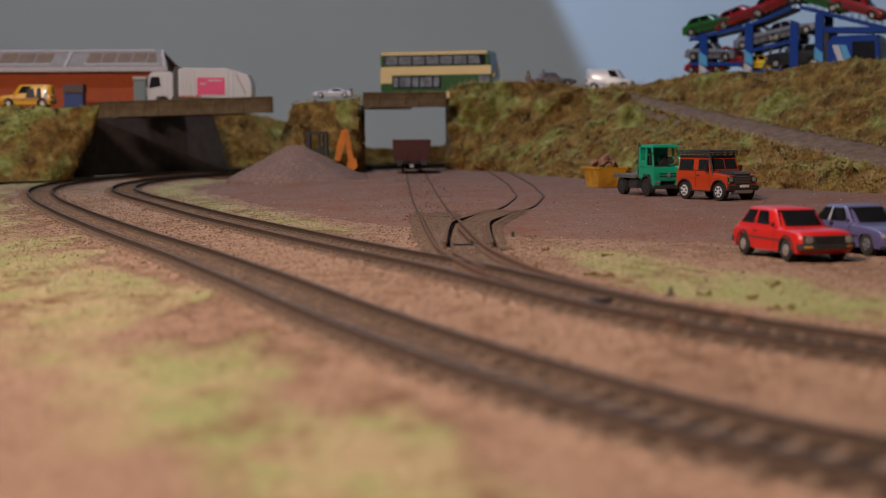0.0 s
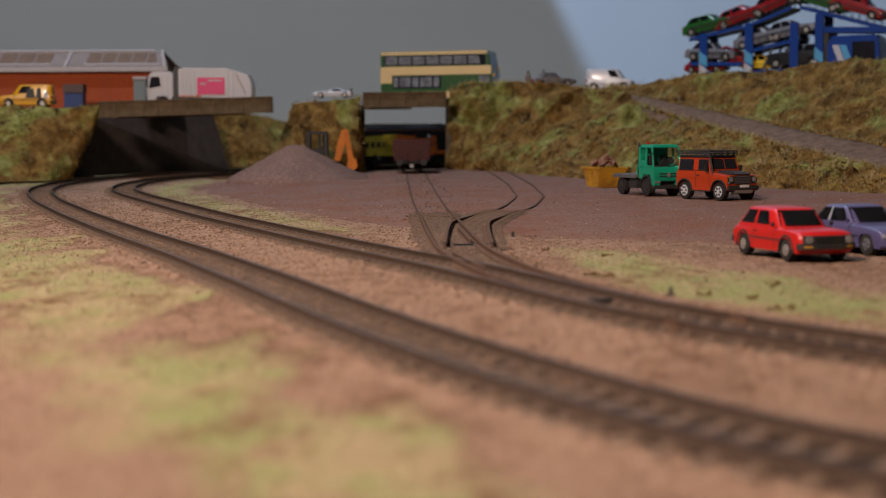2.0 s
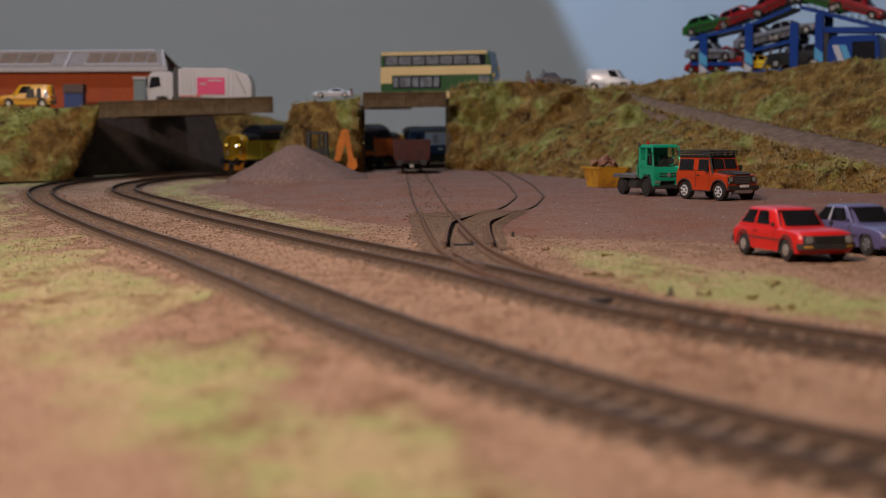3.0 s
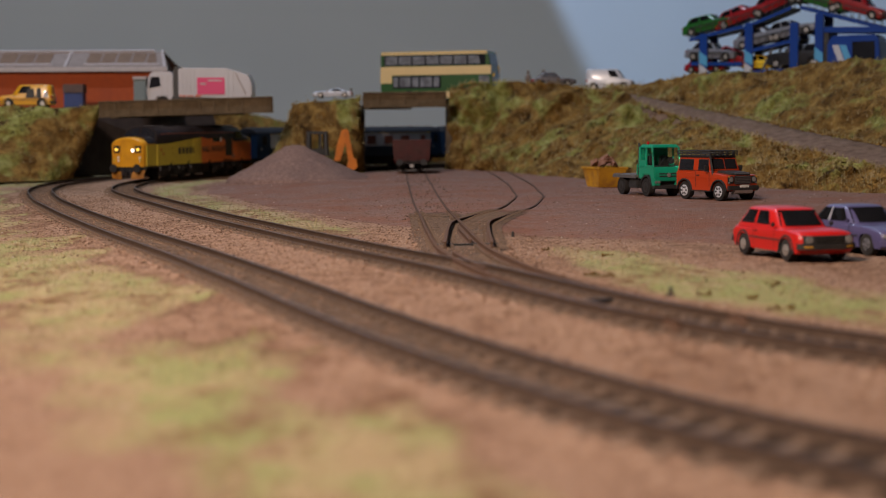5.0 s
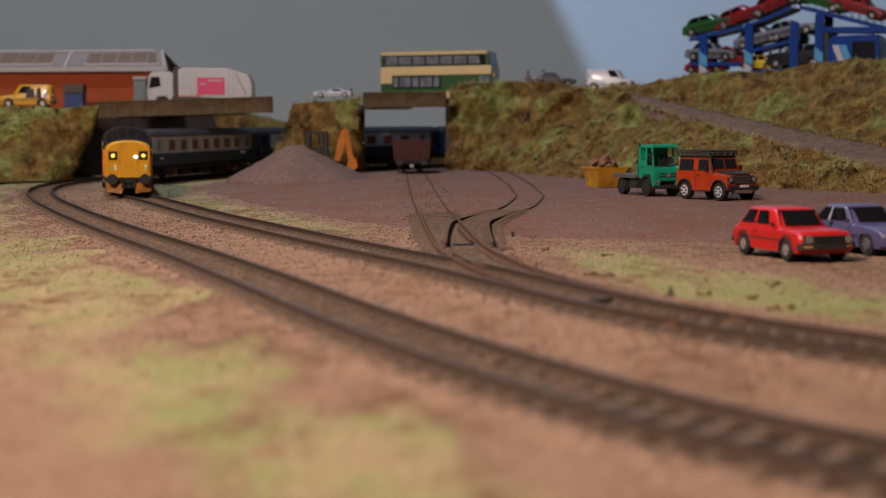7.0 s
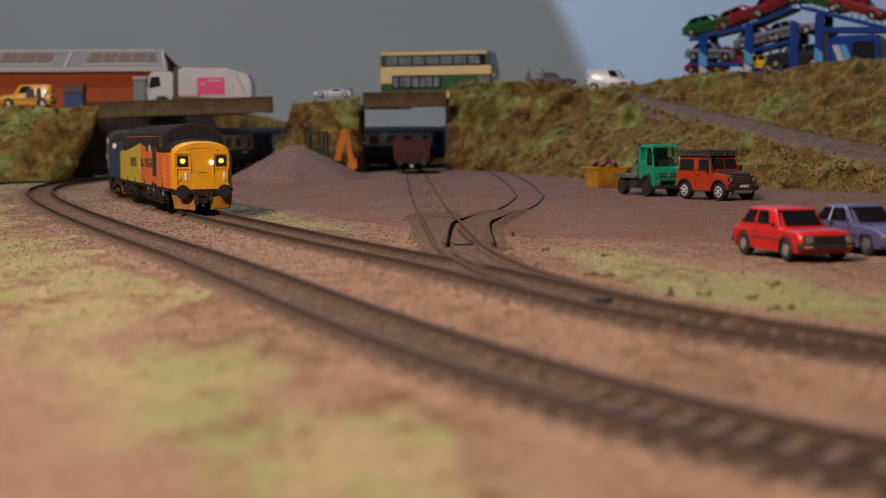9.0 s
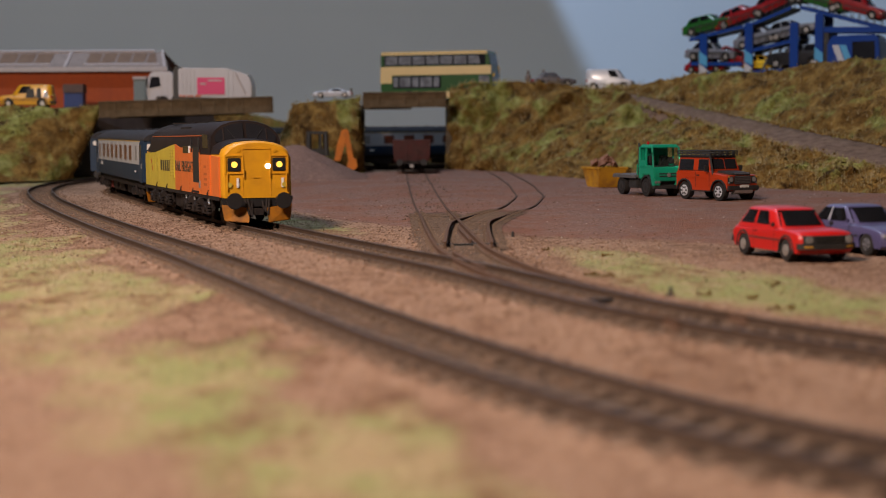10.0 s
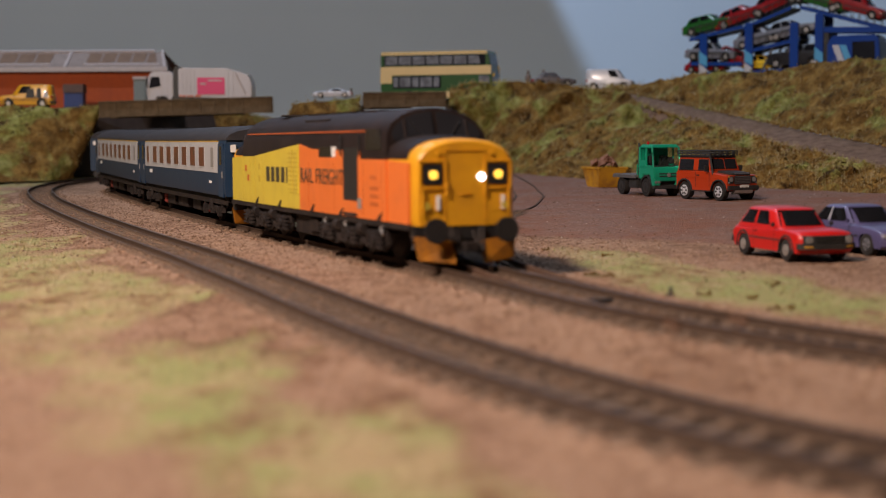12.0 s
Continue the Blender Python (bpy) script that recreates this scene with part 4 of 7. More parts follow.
def coach():
    th = thing("passenger_coach", P(0, 0, 4), "model passenger coach in blue and pale grey", "coach", "coaches of the train")
    bm = bmesh.new()
    sec = [(0.97, 13.6), (1.0, 15.4), (1.0, 30), (0.985, 37), (0.955, 40.2)]
    loft(bm, [half_ring(x, 17.8, sec) for x in (-130.5, 130.5)])
    body = part("body", bm, M_BLUE, th, "dark blue body side")
    bm = bmesh.new()
    box(bm, 0, 0, 12.2, 250, 31, 3.0)
    part("underframe_beam", bm, M_UNDER, th)
    bm = bmesh.new()
    rr = []
    for x, q in ((-131.3, 0.0), (-129, 0.75), (-124, 1.0), (124, 1.0), (129, 0.75), (131.3, 0.0)):
        pts = [(0.965, 39.8), (0.95, 41.6), (0.86, 44.2 + q), (0.66, 46.6 + q * 1.7), (0.38, 48.0 + q * 2.2), (0.12, 48.5 + q * 2.4)]
        rr.append(half_ring(x, 17.9, pts))
    loft(bm, rr)
    roof = part("roof", bm, M_ROOFGREY, th, "dark grey domed roof")
    for x in (-96, -60, -20, 20, 60, 96):
        bm = bmesh.new()
        cyl(bm, (x, 3, 51.0), 2.0, 1.2, "z", 10)
        part("roof_vent", bm, M_ROOFGREY, roof)
    for k in (-1, 1):
        def side(name, x0, x1, z0, z1, material, y, parent=body, label="", bev=0.0):
            bm = bmesh.new()
            ya, yb = k * (y - 0.6), k * y
            prism(bm, [(x0, z0), (x1, z0), (x1, z1), (x0, z1)], ya, yb)
            return part(name, bm, material, parent, label, bevel=bev)
        side("grey_band", -113, 113, 24.2, 37.4, M_GREY, 17.95, label="pale grey window band")
        side("grey_line", -113, 113, 37.4, 38.6, M_GREY, 17.75)
        side("yellow_line", -113, 113, 38.7, 39.4, M_LINE_Y, 17.85, label="thin yellow line under the roof")
        for i in range(7):
            x = -74 + i * 148 / 6
            f = side("window_frame", x - 7.3, x + 7.3, 26.0, 36.6, M_GREY, 18.05)
            side("pane", x - 6.4, x + 6.4, 26.7, 35.9, M_SEATS, 18.15, f, "brown-tinted window showing seats")
        for x in (-101, 101):
            f = side("window_frame", x - 4.2, x + 4.2, 26.0, 36.6, M_GREY, 18.05)
            side("pane", x - 3.5, x + 3.5, 26.7, 35.9, M_DATA if x > 0 else M_SEATS, 18.15, f)
        for x in (-121, 121):
            d = side("door", x - 6, x + 6, 13, 38, M_BLUE, 18.0, label="blue end door", bev=0.3)
            side("door_window", x - 2.6, x + 2.6, 28, 36.5, M_GLASS, 18.15, d)
            side("door_handle", x + 3.6, x + 4.4, 22, 25, M_STEEL, 18.4, d)
        side("number_bar", -96, -86, 20.5, 22.5, M_WHITE, 17.95)
        side("number_bar", 92, 98, 19.0, 20.2, M_WHITE, 17.95)
        side("sole_bar", -129, 129, 9.6, 11.6, M_UNDER, 16.8, th)
    for e in (-1, 1):
        bm = bmesh.new()
        box(bm, e * 131.6, 0, 27, 3.0, 13, 27)
        part("gangway", bm, M_UNDER, th, "black corridor gangway", bevel=0.6)
        bm = bmesh.new()
        box(bm, e * 131, -14, 35.5, 0.8, 2.4, 3.4)
        part("end_plate", bm, M_WHITE, body)
        for k in (-1, 1):
            bm = bmesh.new()
            cyl(bm, (e * 132, k * 11.5, 11.3), 1.4, 4, "x", 10)
            cyl(bm, (e * 134, k * 11.5, 11.3), 3.0, 0.8, "x", 16)
            part("buffer", bm, M_BUFFER, th)
    for cx in (-93, 93):
        bogie_parts(th, cx, (-17, 17), 46, 6.0, M_UNDER)
    M_RED = mat("red_gear", (0.22, 0.03, 0.02), 0.6)
    for x, ln, m in ((-45, 26, M_UNDER), (-8, 30, M_UNDER), (34, 22, M_UNDER), (58, 8, M_RED), (-66, 8, M_RED)):
        bm = bmesh.new()
        box(bm, x, 0, 6.8, ln, 27, 6.4)
        part("underfloor_box", bm, m, th, bevel=0.4)
    flatten_dome(th, 38.6, 0.60)
    return th


LOCO = locomotive()
COACH = coach()
COACHES = [COACH] + [copy_thing(COACH, P(0, 0, 4)) for _ in range(5)]

# how far the middle of the locomotive has run along the line, by second
RUN = [(-3, 2211.8), (0, 2511.0), (0.8, 2594.6), (2.8, 2799.3), (3.2, 2840.0), (4.8, 3020.4), (5.5, 3112.8), (6.0, 3180.8), (6.5, 3249.5), (7.0, 3314.7), (7.2, 3340.1), (9.0, 3577.7), (9.5, 3647.8), (10.0, 3715.6), (10.5, 3780.3), (11.0, 3847.4), (12.0, 3975.1)]


def run(t):
    w = [(-0.4, 0.1), (-0.2, 0.2), (0, 0.4), (0.2, 0.2), (0.4, 0.1)]
    ts, ss = [a for a, _ in RUN] + [12.5], [b for _, b in RUN] + [4035.1]
    return sum(k * float(np.interp(t + d, ts, ss)) for d, k in w)


def on_line(s, half):
    a, _ = along(INNER, s + half)
    b, _ = along(INNER, s - half)
    c = (a + b) / 2
    h = math.degrees(math.atan2(a[1] - b[1], a[0] - b[0]))
    za, zb = 4.0 + rise(a[1]), 4.0 + rise(b[1])
    return P(c[0], c[1], (za + zb) / 2, h, 0, -math.degrees(math.atan2(za - zb, 2 * half)))


# ---- road vehicles ----
def paint(name, c, rough=0.28, coat=0.3):
    return mat(name, c, rough, colour2=tuple(v * 0.92 for v in c), scale=30, spec=0.5, coat=coat, wear=tuple(v * 0.7 + 0.02 for v in c), wear_scale=150, wear_amount=0.12)


M_RED = paint("red_paint", (0.46, 0.010, 0.008), 0.32, 0.1)
M_PURPLE = paint("lilac_paint", (0.075, 0.066, 0.15), 0.35)
M_DEFENDER = paint("orange_red_paint", (0.42, 0.040, 0.008))
M_GREEN = paint("jade_paint", (0.008, 0.28, 0.16))
M_DKGREEN = paint("leaf_green_paint", (0.012, 0.10, 0.012))
M_SILVER = mat("silver_paint", (0.55, 0.56, 0.60), 0.35, 0.0, colour2=(0.48, 0.49, 0.53), scale=40)
M_DARKPAINT = paint("charcoal_paint", (0.018, 0.017, 0.019))
M_DEEPRED = paint("deep_red_paint", (0.26, 0.005, 0.008))
M_GUNMETAL = paint("gunmetal_paint", (0.16, 0.16, 0.18), 0.35)
M_DULLGREY = paint("dull_grey_paint", (0.14, 0.12, 0.12), 0.5)
M_VANWHITE = paint("van_white", (0.50, 0.485, 0.50))
M_AMBER = paint("amber_paint", (0.62, 0.30, 0.012))
M_BRIGHTYEL = paint("yellow_paint", (0.75, 0.48, 0.02))
M_TYRE = mat("tyre_rubber", (0.014, 0.013, 0.013), 0.85, colour2=(0.03, 0.026, 0.024), scale=400, spec=0.25)
M_PLASTIC = mat("black_plastic", (0.018, 0.018, 0.018), 0.55, colour2=(0.03, 0.028, 0.027), scale=200)
M_HEADLAMP = mat("lamp_glass", (0.34, 0.34, 0.33), 0.12, 0.4, colour2=(0.22, 0.22, 0.22), scale=300)
M_TAIL = mat("tail_lamp", (0.40, 0.01, 0.01), 0.25)
M_PLATE = mat("plate_white", (0.65, 0.64, 0.60), 0.5)
M_BLUEP = paint("haulage_blue", (0.008, 0.045, 0.23))
M_CYAN = paint("pale_blue_paint", (0.10, 0.34, 0.55))
M_DECKGREY = mat("deck_plate", (0.10, 0.095, 0.095), 0.6, 0.3, colour2=(0.15, 0.14, 0.135), scale=200)
M_SKIP = mat("skip_yellow", (0.52, 0.27, 0.012), 0.6, colour2=(0.45, 0.22, 0.012), scale=120, wear=(0.20, 0.08, 0.03), wear_scale=160, wear_amount=0.6)
M_SCRAP = mat("rusty_scrap", (0.18, 0.075, 0.045), 0.8, colour2=(0.30, 0.16, 0.11), scale=300, spec=0.3)
M_DIGGER = mat("digger_orange", (0.58, 0.17, 0.012), 0.5, colour2=(0.50, 0.14, 0.012), scale=150, wear=(0.20, 0.07, 0.02), wear_scale=160)
M_WAGON = mat("wagon_bauxite", (0.065, 0.010, 0.009), 0.7, colour2=(0.04, 0.008, 0.007), scale=160, wear=(0.06, 0.02, 0.015), wear_scale=90, wear_amount=0.6)
M_BUSGREEN = paint("bus_green", (0.012, 0.07, 0.012), 0.4)
M_BUSCREAM = paint("bus_cream", (0.66, 0.48, 0.22), 0.45)
M_BUSGLASS = mat("bus_window", (0.22, 0.23, 0.25), 0.12, colour2=(0.10, 0.10, 0.11), scale=120, spec=0.5)
M_AD = mat("orange_advert", (0.60, 0.14, 0.06), 0.5)
M_BRICK = mat("brick_red_wall", (0.36, 0.065, 0.012), 0.85, colour2=(0.31, 0.055, 0.012), scale=200, bump=0.2, bump_scale=500, wear=(0.24, 0.05, 0.02), wear_scale=40, wear_amount=0.4)
M_ROOF = mat("shed_roof", (0.27, 0.22, 0.20), 0.8, colour2=(0.22, 0.18, 0.16), scale=120)
M_ROOFPANEL = mat("roof_light_brown", (0.20, 0.13, 0.085), 0.6, colour2=(0.16, 0.10, 0.07), scale=120)
M_FRAME = mat("white_trim", (0.46, 0.41, 0.40), 0.6)
M_PINK = paint("pink_panel", (0.62, 0.03, 0.14), 0.45)
M_TEAL = mat("grey_green_cabinet", (0.16, 0.20, 0.20), 0.6)
M_BINBLUE = mat("bin_blue", (0.02, 0.045, 0.16), 0.6)
M_BINBROWN = mat("bin_lid", (0.10, 0.06, 0.05), 0.7)
M_FIGURE = mat("painted_figure", (0.10, 0.08, 0.075), 0.7, colour2=(0.18, 0.13, 0.10), scale=300)


M_CLEAR = bpy.data.materials.new("clear_glass")
M_CLEAR.use_nodes = True
_b = M_CLEAR.node_tree.nodes["Principled BSDF"]
_b.inputs["Transmission Weight"].default_value, _b.inputs["Roughness"].default_value, _b.inputs["IOR"].default_value = 1.0, 0.05, 1.1


def wheel(th, x, y, r, w, rim_mat, rim=0.52, spokes=0):
    k = 1 if y > 0 else -1
    bm = bmesh.new()
    cyl(bm, (x, y, r), r, w, "y", 22)
    t = part("tyre", bm, M_TYRE, th, bevel=0.25)
    bm = bmesh.new()
    cyl(bm, (x, y + k * (w / 2), r), r * rim, 0.5, "y", 18)
    cyl(bm, (x, y + k * (w / 2 + 0.3), r), r * rim * 0.3, 0.5, "y", 10)
    part("rim", bm, rim_mat, t, bevel=0.1)
    for i in range(spokes):
        bm = bmesh.new()
        a = 2 * math.pi * i / spokes
        box(bm, x + math.cos(a) * r * rim * 0.62, y + k * (w / 2 + 0.32), r + math.sin(a) * r * rim * 0.62, r * rim * 0.45, 0.2, r * rim * 0.34, turn(0, -math.degrees(a), 0))
        part("rim_slot", bm, M_PLASTIC, t)


def wheel_arch_pts(cx, wr, ar, gc, n=9):
    a0 = math.asin(max(-1, min(1, (gc - wr) / ar)))
    out = []
    for i in range(n):
        a = math.pi - a0 - (math.pi - 2 * a0) * i / (n - 1)
        out.append((cx + ar * math.cos(a), wr + ar * math.sin(a)))
    return out


def car(name, label, m, L, W, H, wb, wr, body_mat, shape, panes, rim_mat=None, gc=2.4, category="car", spokes=0, group="", trim=True, glass=None, lamps="round", plate=True, square=6.0, bow=0.045, pillars=False):
    """A car with a bowed, crowned body. shape: hood height, belt height, tail height, x of windscreen foot, windscreen top, rear screen top, rear screen foot."""
    hood, belt, tail, xw0, xw1, xr1, xr0 = shape
    glass = glass or M_GLASS
    th = thing(name, m, label, category, group)
    ar = wr + 0.8
    xf, xr = wb / 2, -wb / 2
    pl, mid, hh = bow * L, lerp(gc, belt, 0.52), (belt - gc) / 2
    pts = [(L / 2 - 1.6, gc), (L / 2 - 0.2, gc + 1.2), (L / 2, gc + 2.6), (L / 2 - 0.1, hood - 1.9), (L / 2 - 0.8, hood - 0.7), (L / 2 - 2.2, hood)]
    for k in (0.25, 0.5, 0.75):
        pts.append((lerp(L / 2 - 2.2, xw0, k), lerp(hood, belt, k) + 0.25 * math.sin(math.pi * k)))
    pts += [(xw0, belt), (0.0, belt), (xr0, belt if xr0 > -L / 2 + 3 else tail), (-L / 2 + 2.0, tail), (-L / 2 + 0.7, tail - 0.8), (-L / 2, tail - 2.4), (-L / 2, gc + 2.6), (-L / 2 + 0.2, gc + 1.2), (-L / 2 + 1.4, gc)]
    pts += wheel_arch_pts(xr, wr, ar, gc) + wheel_arch_pts(xf, wr, ar, gc)

    def side_y(z):
        return W / 2 * (1 - 0.045 * ((z - mid) / hh) ** 2)

    bm = bmesh.new()
    rings = []
    for u in (-1.0, -0.985, -0.93, -0.8, -0.55, 0.0, 0.55, 0.8, 0.93, 0.985, 1.0):
        row = []
        e = {1.0: 1.0, 0.985: 0.35}.get(abs(u), 0.0)
        for x, z in pts:
            bend = pl * abs(u) ** 4 * smooth(0.55, 1.0, abs(x) / (L / 2))
            top = smooth(belt - 4.0, belt - 1.5, z)
            zz = z - (0.75 * u ** 4 + 0.55 * e) * top
            xx = x - math.copysign(bend + 0.5 * e * smooth(0.9, 1.0, abs(x) / (L / 2)), x)
            row.append((xx, u * side_y(z), zz))
        rings.append(row)
    loft(bm, rings)
    body = part("body", bm, body_mat, th)
    bm = bmesh.new()
    box(bm, 0, 0, gc + 2.2, L * 0.88, W * 0.66, 5.0)
    part("underbody", bm, M_PLASTIC, th)

    # cabin, with rounded corners in plan and a crowned roof
    wb_, wt, zb = W / 2 - 0.55, W / 2 - W * 0.125, belt - 0.9

    def sect(v):
        x1, x0 = lerp(xw0, xw1, v), lerp(xr0, xr1, v)
        return (x0 + x1) / 2, (x1 - x0) / 2, lerp(wb_, wt, v ** 1.25), lerp(zb, H, v)

    bm = bmesh.new()
    rings = []
    for v, inset in ((0, 0), (0.25, 0), (0.5, 0), (0.75, 0), (0.88, 0.05), (0.95, 0.35), (0.985, 0.95), (1.0, 2.0), (1.02, 5.0)):
        c, a, b, z = sect(min(v, 1.0))
        row = []
        for i in range(40):
            t = 2 * math.pi * i / 40
            cs, sn = math.cos(t), math.sin(t)
            row.append((c + (a - inset) * math.copysign(abs(cs) ** (2 / square), cs), (b - inset) * math.copysign(abs(sn) ** (2 / square), sn), lerp(zb, H, v)))
        rings.append(row)
    loft(bm, rings)
    cabin = part("cabin", bm, body_mat, th)

    def curved(name, at_uv, u0, u1, v0, v1, material, parent, nu=8, nv=4):
        g = [[Vector(at_uv(lerp(u0, u1, i / nu), lerp(v0, v1, j / nv))) for i in range(nu + 1)] for j in range(nv + 1)]
        bm = bmesh.new()
        vs = [[bm.verts.new(p) for p in r] for r in g]
        for j in range(nv):
            for i in range(nu):
                bm.faces.new((vs[j][i], vs[j][i + 1], vs[j + 1][i + 1], vs[j + 1][i]))
        bmesh.ops.solidify(bm, geom=bm.faces[:], thickness=0.25)
        return part(name, bm, material, parent)

    def screen(e):
        def f(u, v):
            c, a, b, z = sect(v)
            y = b * u
            return (c + e * ((a + 0.16) * (1 - min(1.0, abs(u)) ** square) ** (1 / square)), y, z)
        return f

    def flank(k):
        def f(u, v):
            c, a, b, z = sect(v)
            t = 2 * u - 1
            return (c + a * t, k * ((b + 0.16) * (1 - abs(t) ** square) ** (1 / square)), z)
        return f

    curved("windscreen", screen(1), -0.86, 0.86, 0.17, 0.89, glass, cabin)
    if panes[0] != "van":
        curved("rear_window", screen(-1), -0.82, 0.82, 0.24, 0.86, glass, cabin)
    for u0, u1 in [p for p in panes if p != "van"]:
        for k in (-1, 1):
            curved("side_window", flank(k), u0, u1, 0.2, 0.85, glass, cabin)

    def band(nm, e, u0, u1, z0, z1, d, material, parent, lab=""):
        """A strip that follows the bowed end of the car, d proud of it."""
        bm = bmesh.new()
        n = 10
        rr = []
        for i in range(n + 1):
            u = lerp(u0, u1, i / n)
            x, y = L / 2 - pl * abs(u) ** 4, u * W / 2
            rr.append([(e * (x - 0.8), y, z0), (e * (x + d), y, z0 + 0.15), (e * (x + d), y, z1 - 0.15), (e * (x - 0.8), y, z1)])
        loft(bm, rr)
        return part(nm, bm, material, parent, lab)

    for x in (xf, xr):
        for k in (-1, 1):
            wheel(th, x, k * (W / 2 - 1.6), wr, 2.9, rim_mat or M_STEEL, spokes=spokes)
            if trim:
                bm = bmesh.new()
                o, i_ = wheel_arch_pts(x, wr, ar + 0.55, gc), wheel_arch_pts(x, wr, ar - 0.1, gc)
                prism(bm, o + i_[::-1], k * (W / 2 - 0.7), k * (W / 2 + 0.12))
                part("arch_trim", bm, M_PLASTIC, body)
    for e in (1, -1):
        z0 = gc + (1.5 if trim else 0.9)
        band("bumper", e, -1.0, 1.0, z0, z0 + 2.1, 0.8, M_PLASTIC if trim else body_mat, th)
    if trim:
        band("grille", 1, -0.86, 0.86, hood - 4.3, hood - 1.3, 0.15, M_PLASTIC, body)
        for j in range(3):
            band("grille_bar", 1, -0.5, 0.5, hood - 3.9 + j * 0.9, hood - 3.6 + j * 0.9, 0.4, M_PLASTIC, body)
    else:
        band("grille", 1, -0.42, 0.42, hood - 3.4, hood - 2.0, 0.15, M_PLASTIC, body)
        band("air_intake", 1, -0.6, 0.6, gc + 0.9, gc + 2.0, 0.95, M_PLASTIC, body)
    for k in (-1, 1):
        if lamps == "round":
            bm = bmesh.new()
            cyl(bm, (L / 2 - pl * 0.2 + 0.25, k * W * 0.345, hood - 2.8), 1.35, 0.7, "x", 16)
            part("headlight", bm, M_HEADLAMP, body, bevel=0.2)
        else:
            band("headlight", 1, k * 0.5, k * 0.93, hood - 3.2, hood - 1.5, 0.15, M_HEADLAMP, body)
        if trim:
            band("indicator", 1, k * 0.6, k * 0.85, gc + 2.1, gc + 2.9, 1.0, M_SKIP, body)
        band("tail_light", -1, k * 0.62, k * 0.96, tail - 4.2, tail - 2.0, 0.1, M_TAIL, body)
        bm = bmesh.new()
        box(bm, xw0 - 3.0, k * (W / 2 + 0.6), belt + 0.9, 1.2, 1.8, 1.4)
        part("mirror", bm, body_mat if not trim else M_PLASTIC, body, bevel=0.4)
        bm = bmesh.new()
        box(bm, 0, k * (W / 2 - 0.02), mid - 0.3, wb - 2 * ar - 0.6, 0.3, 0.5)
        part("side_strip", bm, M_PLASTIC, body)
        for x in (lerp(xr0, xw0, 0.47), lerp(xr0, xw0, 0.9)):
            bm = bmesh.new()
            z0, z1 = gc + 1.2, belt - 1.0
            slab(bm, [(x - 0.08, k * side_y(z0), z0), (x + 0.08, k * side_y(z0), z0), (x + 0.08, k * (W / 2 + 0.02), mid), (x - 0.08, k * (W / 2 + 0.02), mid)], -0.08 * k)
            slab(bm, [(x - 0.08, k * (W / 2 + 0.02), mid), (x + 0.08, k * (W / 2 + 0.02), mid), (x + 0.08, k * side_y(z1), z1), (x - 0.08, k * side_y(z1), z1)], -0.08 * k)
            part("door_gap", bm, M_PLASTIC, body)
        bm = bmesh.new()
        box(bm, lerp(xr0, xw0, 0.53), k * (side_y(belt - 1.6) + 0.1), belt - 1.9, 1.5, 0.3, 0.45)
        part("door_handle", bm, M_PLASTIC, body)
        if pillars:
            curved("pillar_trim", flank(k), 0.455, 0.505, 0.2, 0.9, M_SILVER, cabin, 2)
    if plate:
        band("number_plate", 1, -0.28, 0.28, gc + 1.9, gc + 3.2, 1.0, M_PLATE, th)
    return th


def on_ground(x, y, rz, dz=0.0):
    m = at(x, y, 0, rz)
    m.translation.z = (ground_z(m.translation.x / MM, m.translation.y / MM) + dz) * MM
    return m


HATCH3 = [(0.14, 0.45), (0.51, 0.80)]
SALOON = [(0.12, 0.46), (0.52, 0.86)]
car("hatchback_car", "glossy red three-door hatchback parked on the verge", on_ground(123.4, 370, -74, 0.2), 52, 21.6, 17.6, 31, 3.9, M_RED,
    (10.6, 11.3, 10.8, 10.5, 3.0, -17.0, -24.6), HATCH3, M_STEEL, gc=3.0, plate=False)
car("saloon_car", "lilac-blue coupe parked beside the red hatchback", on_ground(154.5, 383, -70, 0.2), 55, 22, 17.2, 33, 4.1, M_PURPLE,
    (9.6, 11.0, 11.2, 9.0, 0.5, -13, -23), SALOON, M_GUNMETAL, gc=2.8, trim=False, lamps="square", spokes=5, pillars=True, square=4.5)


